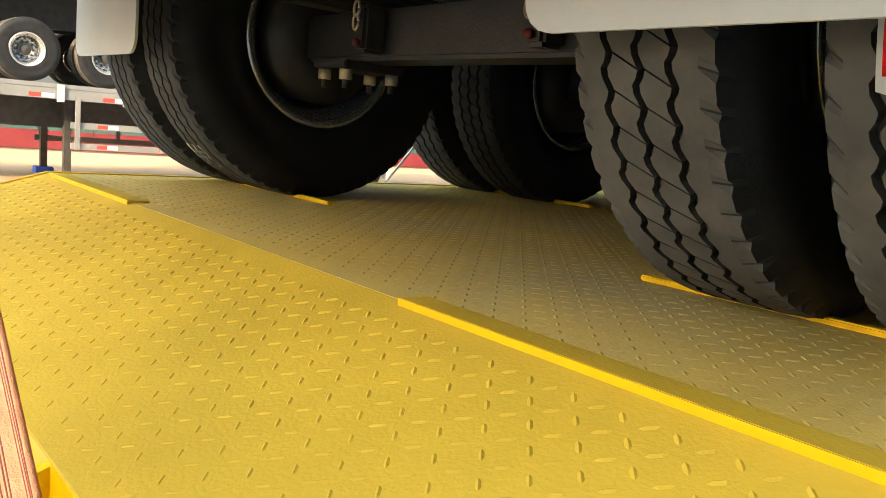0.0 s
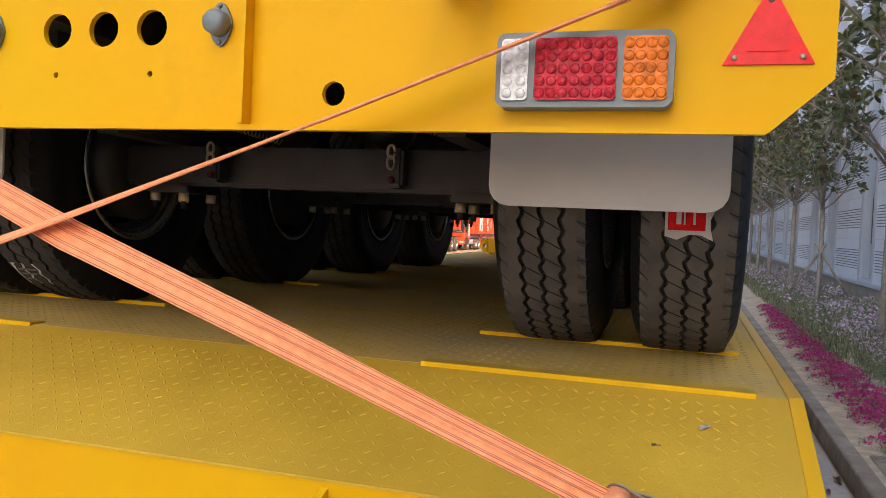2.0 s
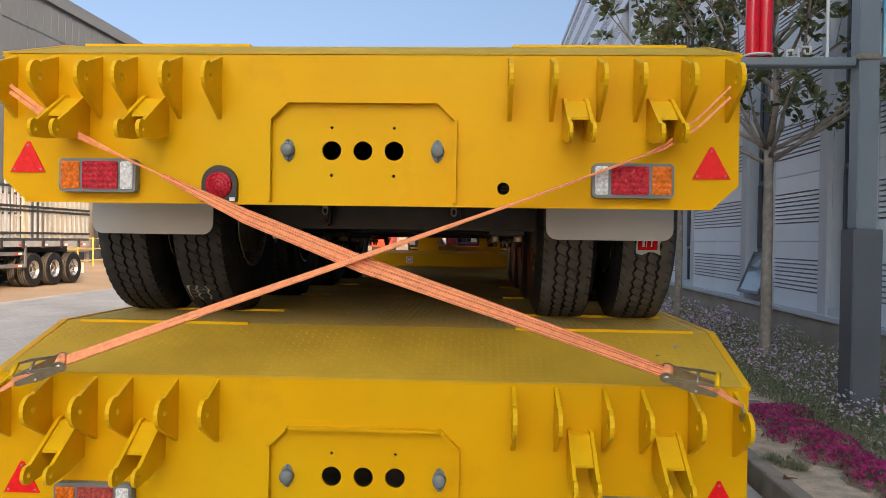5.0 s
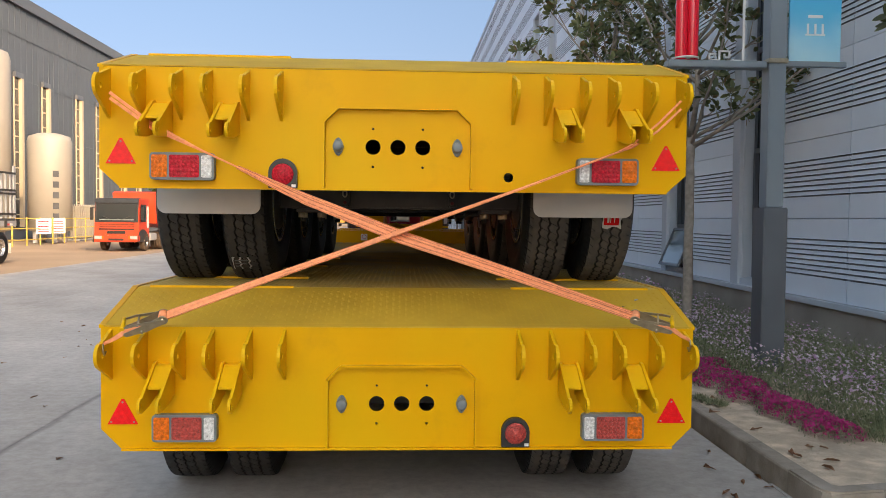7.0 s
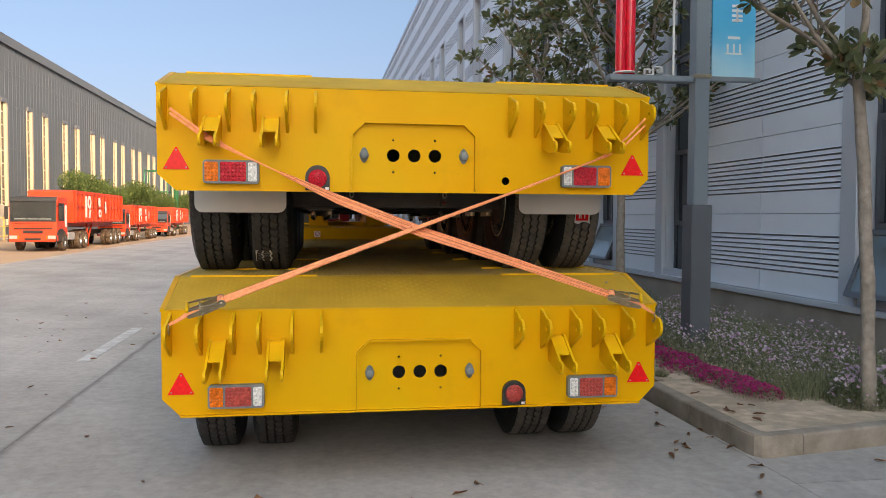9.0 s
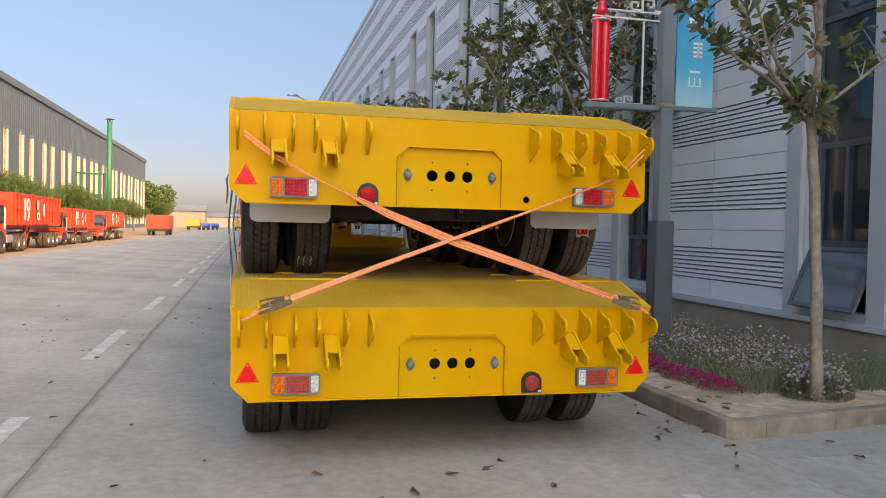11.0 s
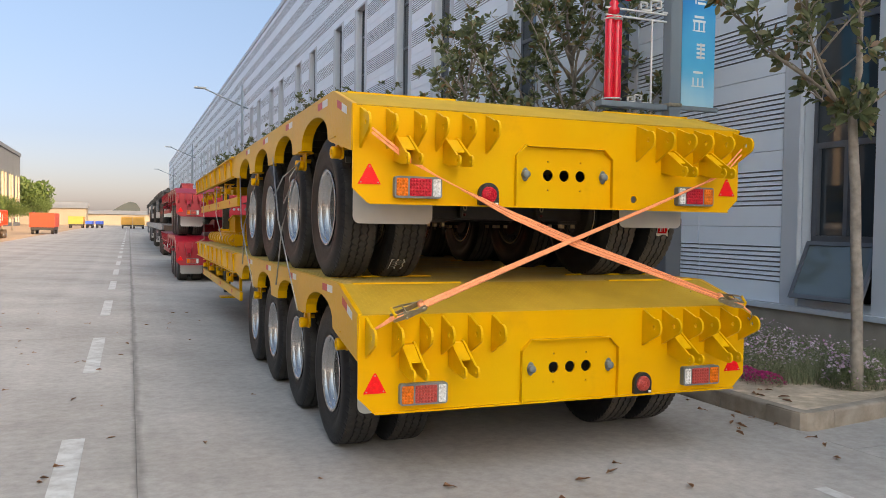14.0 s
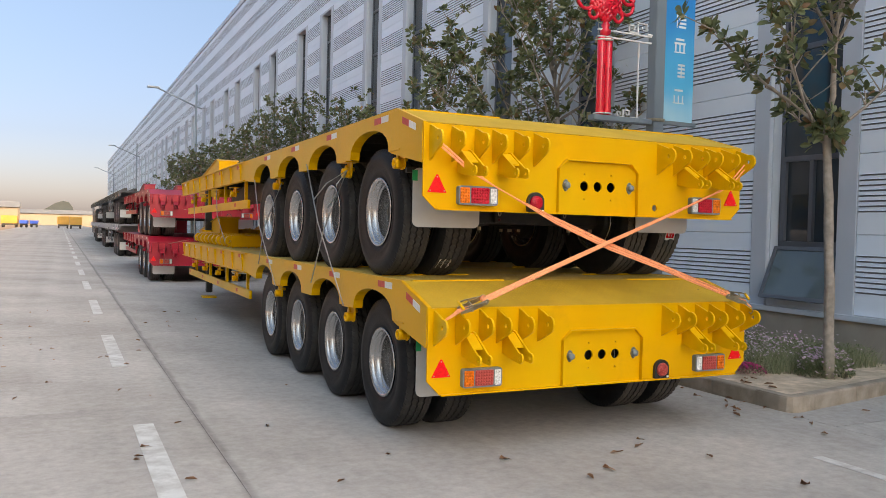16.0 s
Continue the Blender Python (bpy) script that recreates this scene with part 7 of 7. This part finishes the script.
# red and dark stacked trailers parked ahead
RA = [1.1, 2.4, 3.7]
for z, ty, lab in ((0.0, 0.0, "red low-bed trailer parked ahead under another"), (1.285, -0.045, "red low-bed trailer stacked on another")):
    trailer(RED_PAINT, RED_PAINT, RED_PAINT, lab, pose(-0.13, 17.5, z), ty, 1, False, False, RA, 9.5, "red trailers ahead", flap_low=0.205)
low = up = None
for i, y in enumerate((33.5, 47.0, 60.5)):
    x = -0.1 + 0.06 * i
    if low is None:
        low = flatbed("flatbed_trailer", "grey flatbed trailer parked ahead under another", pose(x, y, 0), FLAT_GREY, 13.0, legs=False)
        up = flatbed("flatbed_trailer", "dark grey flatbed trailer stacked on another", pose(x, y, 1.50), DARK_TRAILER, 13.0, legs=False)
    else:
        copy_thing(low, pose(x, y, 0))
        copy_thing(up, pose(x, y, 1.50))

for lab, a, b in (("thin cream lashing strap between the red and yellow trailers", (-0.78, 17.44, 1.99), (-1.20, 12.10, 1.86)), ("thin cream lashing strap between the red and yellow trailers", (-1.12, 17.44, 1.06), (-1.35, 12.10, 1.28))):
    bm = bmesh.new()
    ribbon(bm, [Vector(a).lerp(Vector(b), i / 8) for i in range(9)], [0.045] * 9, [30] * 9, 0.004)
    solo("tie_strap", bm, CREAM, lab, "strap", "tie straps")

# loose rails lying on the upper dark trailers
for i, y in enumerate((33.5, 47.0, 60.5)):
    for dx in (-1.2, -0.8, 0.3, 0.8):
        bm = bmesh.new()
        box(bm, dx - 0.07 + 0.1, dx + 0.07 + 0.1, y + 0.4, y + 12.6, 3.001, 3.13, 0.01)
        solo("steel_rail", bm, CHASSIS_BLACK, "black steel rail lying on a parked flatbed", "rail", "loose rails")

# ---------- tanks, fence, chimney, hedges, distance ----------
def tank(label, x, y, r, h):
    t = thing("storage_tank", label, "tank", "white tanks", pose(x, y, 0))
    bm = bmesh.new()
    lathe(bm, [(0.6, r * 0.6), (0.75, r), (h - r * 0.45, r), (h - r * 0.2, r * 0.92), (h - 0.06, r * 0.5), (h, 0.0)], seg=40, axis="z")
    part("shell", bm, WHITE_TANK, t)
    for i in range(4):
        bm = bmesh.new()
        a = radians(45 + 90 * i)
        box(bm, r * 0.7 * math.cos(a) - 0.1, r * 0.7 * math.cos(a) + 0.1, r * 0.7 * math.sin(a) - 0.1, r * 0.7 * math.sin(a) + 0.1, 0, 0.75)
        part("leg", bm, GREY_STEEL, t)
    for i in range(5):
        bm = bmesh.new()
        a0 = radians(-52)
        p = Vector((r * math.cos(a0), r * math.sin(a0), 0))
        z = h * 0.62 - i * 0.62
        q = pose(p.x, p.y, z, 0, 0, math.degrees(a0))
        box(bm, -0.03, 0.012, -0.16, 0.16, -0.18, 0.18)
        bmesh.ops.transform(bm, matrix=q, verts=bm.verts[:])
        part("print_bar", bm, RED_PAINT if h > 8 else DARK_TRAILER, t)
    return t


tank("tall white storage tank with red print", -24.0, 43.0, 1.45, 11.2)
tank("white storage tank with dark print", -20.95, 44.6, 1.22, 6.5)
for i in range(12):
    f = thing("fence_panel", "faded yellow steel fence panel before the tanks", "fence", "fence panels", pose(-19.6 + 0.42 * (i // 2) * 0 - 0.02 * i, 34.0 + 1.6 * i, 0))
    bm = bmesh.new()
    box(bm, -0.03, 0.03, 0, 0.06, 0, 1.5)
    part("post", bm, YELLOW_RAIL, f)
    for z in (0.3, 0.9, 1.42):
        bm = bmesh.new()
        box(bm, -0.015, 0.015, 0.06, 1.6, z, z + 0.05)
        part("rail", bm, YELLOW_RAIL, f)
for y in (40.5, 42.4):
    sg = thing("notice_board", "white notice board with red print on the fence", "sign", "notice boards", pose(-19.55, y, 1.0, 0, 0, -35))
    bm = bmesh.new()
    box(bm, 0.0, 0.02, -0.42, 0.42, -0.40, 0.45)
    part("board", bm, PAPER, sg)
    for i in range(5):
        bm = bmesh.new()
        box(bm, 0.0205, 0.023, -0.30, 0.30, -0.3 + 0.14 * i, -0.25 + 0.14 * i)
        part("print_bar", bm, RED_PAINT, sg)
vap = thing("finned_vaporiser", "row of white finned vaporiser tubes behind the fence", "vaporiser", m=pose(-21.0, 48.6, 0))
for i in range(9):
    for s_ in (0, 1):
        bm = bmesh.new()
        tube(bm, (-0.35 * s_, 0.18 + 0.36 * i, 0.1), (-0.35 * s_, 0.18 + 0.36 * i, 2.35), 0.045, seg=8)
        for k in range(4):
            a = math.pi * k / 4 + 0.3
            box(bm, -0.35 * s_ - 0.15 * abs(math.cos(a)) - 0.004, -0.35 * s_ + 0.15 * abs(math.cos(a)) + 0.004, 0.18 + 0.36 * i - 0.15 * abs(math.sin(a)) - 0.004, 0.18 + 0.36 * i + 0.15 * abs(math.sin(a)) + 0.004, 0.2, 2.25) if k % 2 == 0 else None
        part("finned_tube", bm, WHITE_TANK, vap)
bm = bmesh.new()
box(bm, -0.55, 0.2, 0.0, 3.4, 0.0, 0.099)
part("base_frame", bm, GREY_STEEL, vap)
ch = thing("chimney", "tall green steel chimney beside the far hall", "chimney", m=pose(-17.5, 96, 0))
bm = bmesh.new()
lathe(bm, [(0, 0.31), (13.2, 0.29)], seg=24, axis="z")
part("flue", bm, GREEN_PAINT, ch)
bm = bmesh.new()
lathe(bm, [(13.45, 0.58), (13.6, 0.0)], seg=24, axis="z")
for i in range(4):
    tube(bm, (0.25 * math.cos(i * 1.57), 0.25 * math.sin(i * 1.57), 13.2), (0.25 * math.cos(i * 1.57), 0.25 * math.sin(i * 1.57), 13.5), 0.04, seg=6)
part("rain_cap", bm, CHASSIS_BLACK, ch)
bm = bmesh.new()
for z in (2.0, 4.5, 7.0):
    for a, b in (((-3.4, -1.2), (-0.7, -1.2)), ((-3.4, 1.2), (-0.7, 1.2)), ((-3.4, -1.2), (-3.4, 1.2))):
        tube(bm, (*a, z), (*b, z), 0.07, seg=6)
for x, y in ((-3.4, -1.2), (-3.4, 1.2), (-0.8, -1.2), (-0.8, 1.2)):
    tube(bm, (x, y, 0), (x, y, 7.2), 0.09, seg=6)
part("platform_frame", bm, GREEN_PAINT, ch)


def leafy_clump(name, label, m, rx, ry, rz, n, size, seed, trunk=0.0):
    """A crown of many small leaf clumps with an uneven outline."""
    rng = random.Random(seed)
    t = thing(name, label, "tree", "trees across the road", m)
    verts, faces = [], []
    lobes = [(Vector((rng.uniform(-.55, .55) * rx, rng.uniform(-.6, .6) * ry, rng.uniform(-.3, .5) * rz)), rng.uniform(0.4, 0.65)) for _ in range(9)]
    for _ in range(n):
        c, s = rng.choice(lobes)
        d = Vector((rng.gauss(0, 1), rng.gauss(0, 1), rng.gauss(0, 1))).normalized() * (rng.random() ** 0.35) * s
        p = c + Vector((d.x * rx, d.y * ry, d.z * rz))
        p.z += rz + trunk
        q = Euler((rng.uniform(0, 6), rng.uniform(0, 6), rng.uniform(0, 6))).to_matrix()
        k = len(verts)
        for v in ((-1, 0, 0), (0, -0.5, 0.1), (1, 0, 0), (0, 0.5, 0.1)):
            verts.append(tuple(p + q @ (Vector(v) * size * rng.uniform(0.6, 1.2))))
        faces.append((k, k + 1, k + 2, k + 3))
    bm = bmesh.new()
    tube(bm, (0, 0, -0.05), (0, 0, trunk + rz), 0.16, 0.06, 8)
    for _ in range(5):
        c, s = rng.choice(lobes)
        tube(bm, (0, 0, trunk + 0.3), tuple(c + Vector((0, 0, rz + trunk))), 0.06, 0.02, 6)
    part("trunk", bm, BARK, t)
    tagged(part("crown", mesh_from("crown", verts, faces), HEDGE, t), kind="stuff")
    return t


clump = leafy_clump("roadside_tree", "bushy green tree behind the parked trucks", pose(-17.8, 59, 0), 2.0, 3.0, 1.7, 6500, 0.10, 3, 1.6)
for i, y in enumerate((65.5, 72.5, 79, 85, 103, 111, 119)):
    copy_thing(clump, pose(-17.6 + 0.3 * math.sin(i), y, 0, 0, 0, 47 * i) @ Matrix.Scale(0.85 + 0.12 * math.sin(i * 1.7), 4))
big = leafy_clump("far_tree", "large green tree past the end of the far hall", pose(-24.5, 215, 0), 7.0, 7.0, 6.0, 2600, 0.55, 9, 1.0)
copy_thing(clump, pose(-22, 205, 0) @ Matrix.Scale(1.3, 4))

for lab, x0, x1, y, h, mt, name in (("pale low warehouse closing the road's far end", -40, 60, 262, 4.6, HAZY_WALL, "far_warehouse"), ("cream gabled shed near the far end of the road", -34, -14, 240, 6.5, HAZY_WALL, "far_shed")):
    t = thing(name, lab, "building", m=pose(0, 0, 0))
    bm = bmesh.new()
    box(bm, x0, x1, y, y + 12, 0, h * 0.72)
    part("wall", bm, mt, t)
    bm = bmesh.new()
    prism(bm, [(y - 0.5, h * 0.725), (y + 6, h), (y + 12.5, h * 0.725)], "x", x0 - 0.4, x1 + 0.4)
    part("roof", bm, DARK_ROOF, t)
for i, (x, y, w, h, mt, lab) in enumerate(((-11.3, 89, 2.4, 2.0, ORANGE_PAINT, "orange truck parked far along the road"), (-12.1, 160, 2.6, 1.9, BOX_YELLOW, "yellow container parked far off"), (-9.9, 163, 1.4, 0.8, BLUE_PAINT, "blue car parked far off"), (-8.3, 168, 1.4, 0.8, BLUE_PAINT, "blue car parked far off"), (-3.2, 160, 2.0, 2.0, BOX_YELLOW, "yellow container truck parked far off"), (-1.1, 157, 2.1, 2.0, BOX_YELLOW, "yellow container truck parked far off"), (0.3, 75.5, 2.3, 2.4, HAZY_WALL, "pale truck parked behind the dark trailers"))):
    t = thing("parked_container", lab, "container", "far vehicles", pose(x, y, 0))
    bm = bmesh.new()
    box(bm, -w / 2, w / 2, 0, 6.0, 0.75, 0.75 + h * 0.75, 0.03)
    part("body", bm, mt, t)
    bm = bmesh.new()
    box(bm, -w / 2 + 0.1, w / 2 - 0.1, 0.1, 5.9, 0.45, 0.748)
    part("chassis", bm, CHASSIS_BLACK, t)
    for s in (-1, 1):
        for yy in (0.8, 5.0):
            wheel(t, s * (w / 2 - 0.25), yy, 0.52, s, False)
bm = bmesh.new()
prism(bm, [(-20, 0), (-19, 6.5), (-13, 9.5), (-7, 13.5), (-2, 15.4), (2, 14.5), (4.5, 11.0), (6.0, 6.0), (7, 0)], "y", 640, 700)
solo("backdrop", bm, HILL, "hazy rounded hill on the horizon", "hill", kind="structure")

# street lamps along the hall
for y in (46.0, 88.0, 129.0):
    t = thing("street_lamp", "thin grey street lamp with a long arm beside the hall", "street lamp", "street lamps", pose(3.7, y, 0))
    bm = bmesh.new()
    tube(bm, (0, 0, -0.02), (0, 0, 10.1), 0.11, 0.06, 10)
    part("pole", bm, POLE, t)
    bm = bmesh.new()
    line_tube(bm, [(0.35, 0, 8.65), (0, 0, 8.75), (-1.2, 0, 9.25), (-2.2, 0, 9.66)], 0.045, 8)
    part("arm", bm, POLE, t)
    bm = bmesh.new()
    box(bm, -2.85, -2.15, -0.14, 0.14, 9.66, 9.76, 0.02)
    part("lamp_head", bm, POLE, t)

# ---------- fallen leaves ----------
rng = random.Random(4)
leaf_me = []
for k in range(4):
    bm = bmesh.new()
    vs = []
    for v in leaf_verts(0.085):
        vs.append(bm.verts.new((v[0] * 0.72, v[1], 0.006 + abs(v[0]) * rng.uniform(0.2, 0.9) + v[1] * rng.uniform(0.0, 0.25))))
    for f in LEAF_FACES:
        bm.faces.new([vs[i] for i in f])
    bmesh.ops.solidify(bm, geom=bm.faces[:], thickness=0.0012)
    me = bpy.data.meshes.new("fallen_leaf")
    bm.to_mesh(me)
    bm.free()
    me.materials.append(DRY_LEAF)
    leaf_me.append(me)


def fallen(x, y, z=0.001, s=1.0):
    ob = part("fallen_leaf", leaf_me[rng.randrange(4)], None, None, m=pose(x, y, z, 0, 0, rng.uniform(0, 360)) @ Matrix.Scale(s * rng.uniform(0.8, 1.5), 4))
    tagged(ob, "curled dry brown leaf lying on the concrete", "leaf", "fallen leaves")


for _ in range(34):
    fallen(rng.uniform(1.75, 2.3), rng.uniform(-0.6, 4.5))
for _ in range(26):
    fallen(rng.uniform(-1.2, 3.2), rng.uniform(-3.6, 0.1))
for _ in range(52):
    fallen(rng.uniform(-5.2, -1.6), rng.uniform(-1.5, 11), 0.001, 0.72)
for _ in range(14):
    fallen(rng.uniform(2.48, 2.80), rng.uniform(0.6, 4.0), 0.135)

# ---------- lane marks, kerb stones, road slabs, cladding panels ----------
for k in range(-1, 30):
    y0 = -0.95 + 5.5 * k
    bm = bmesh.new()
    box(bm, -3.225, -3.07, y0, y0 + 2.72, 0.0005, 0.0035)
    solo("lane_mark", bm, LANE_PAINT, "worn white lane dash on the concrete", "road marking", "lane dashes", kind="structure")
bm = bmesh.new()
box(bm, 1.28, 1.38, -2.4, -0.9, 0.0005, 0.003)
solo("lane_mark", bm, LANE_PAINT, "faint worn white line on the concrete", "road marking", kind="structure")
kerb = thing("kerb", "weathered concrete kerb stones round the planting bed", "kerb", kind="structure")
y = 60.0
while y > 0.63:
    part("kerb_stone", kerb_mesh((2.33, y), (2.33, max(0.62, y - 0.98))), KERB, kerb)
    y -= 0.98
bm = bmesh.new()
corner = [(2.33, 0.618), (2.332, 0.34), (2.345, 0.262), (2.380, 0.222), (2.44, 0.207), (2.697, 0.2445), (2.679, 0.353), (2.475, 0.322), (2.446, 0.350), (2.44, 0.618)]
prism(bm, corner, "z", -0.02, 0.136)
prism(bm, [(x + (0.010 if x < 2.35 else 0.0), y + (0.010 if y < 0.28 else 0.0)) for x, y in corner], "z", 0.1365, 0.148)
part("kerb_stone", bm, KERB, kerb)
a, b = Vector((2.70, 0.245)), Vector((5.0, 0.66))
for i in range(3):
    part("kerb_stone", kerb_mesh(a.lerp(b, i / 3), a.lerp(b, (i + 1) / 3), gap=0.003), KERB, kerb)
for x0, x1 in SLAB_X:
    me = slab_mesh(x1 - x0, 4.9985)
    y = -12.6
    while y < 80:
        part("road_slab", me, None, road, m=pose(x0, y, 0))
        y += 5.0
    far = slab_mesh(x1 - x0, 120)
    part("road_slab", far, None, road, m=pose(x0, y, 0))
    back = slab_mesh(x1 - x0, 27)
    part("road_slab", back, None, road, m=pose(x0, -39.61, 0))
for x0, x1, y0, y1 in FORECOURT:
    part("road_slab", slab_mesh(x1 - x0, y1 - y0), None, road, m=pose(x0, y0, 0))
part("road_slab", slab_mesh(2.834, 1.1), None, road, m=pose(2.306, -0.292, 0))
far_v, far_f, far_m = [], [], []
over = cladding_mesh(2 * HALF + 0.56)
runs = [(k, ((wide, a), (wide, a + (b - a) / 2)) if b - a > 2.2 else ((narrow, a),), 0) for k, a, b in segments]
runs += [(i // 2 - 6, ((over, y - HALF - 0.28),), 9) for i, y in enumerate(slots)]   # above the tall windows the rows run on
for k, spots, first in runs:
    for me, y in spots:
        for r in range(first, 13):
            z = PANEL_Z + BAND * r
            if -1 <= k <= 3 and r < 9:
                part("cladding_panel", me, None, wall, m=pose(WALL_X, y, z))
            else:
                n = len(far_v)
                far_v += [(WALL_X + v.co.x, y + v.co.y, z + v.co.z) for v in me.vertices]
                far_f += [tuple(n + i for i in p.vertices) for p in me.polygons]
                far_m += [p.material_index for p in me.polygons]
me = mesh_from("cladding_panels", far_v, far_f)
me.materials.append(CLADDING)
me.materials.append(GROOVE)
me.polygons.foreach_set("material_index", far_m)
tagged(part("cladding_panels", me, None, wall), kind="stuff")
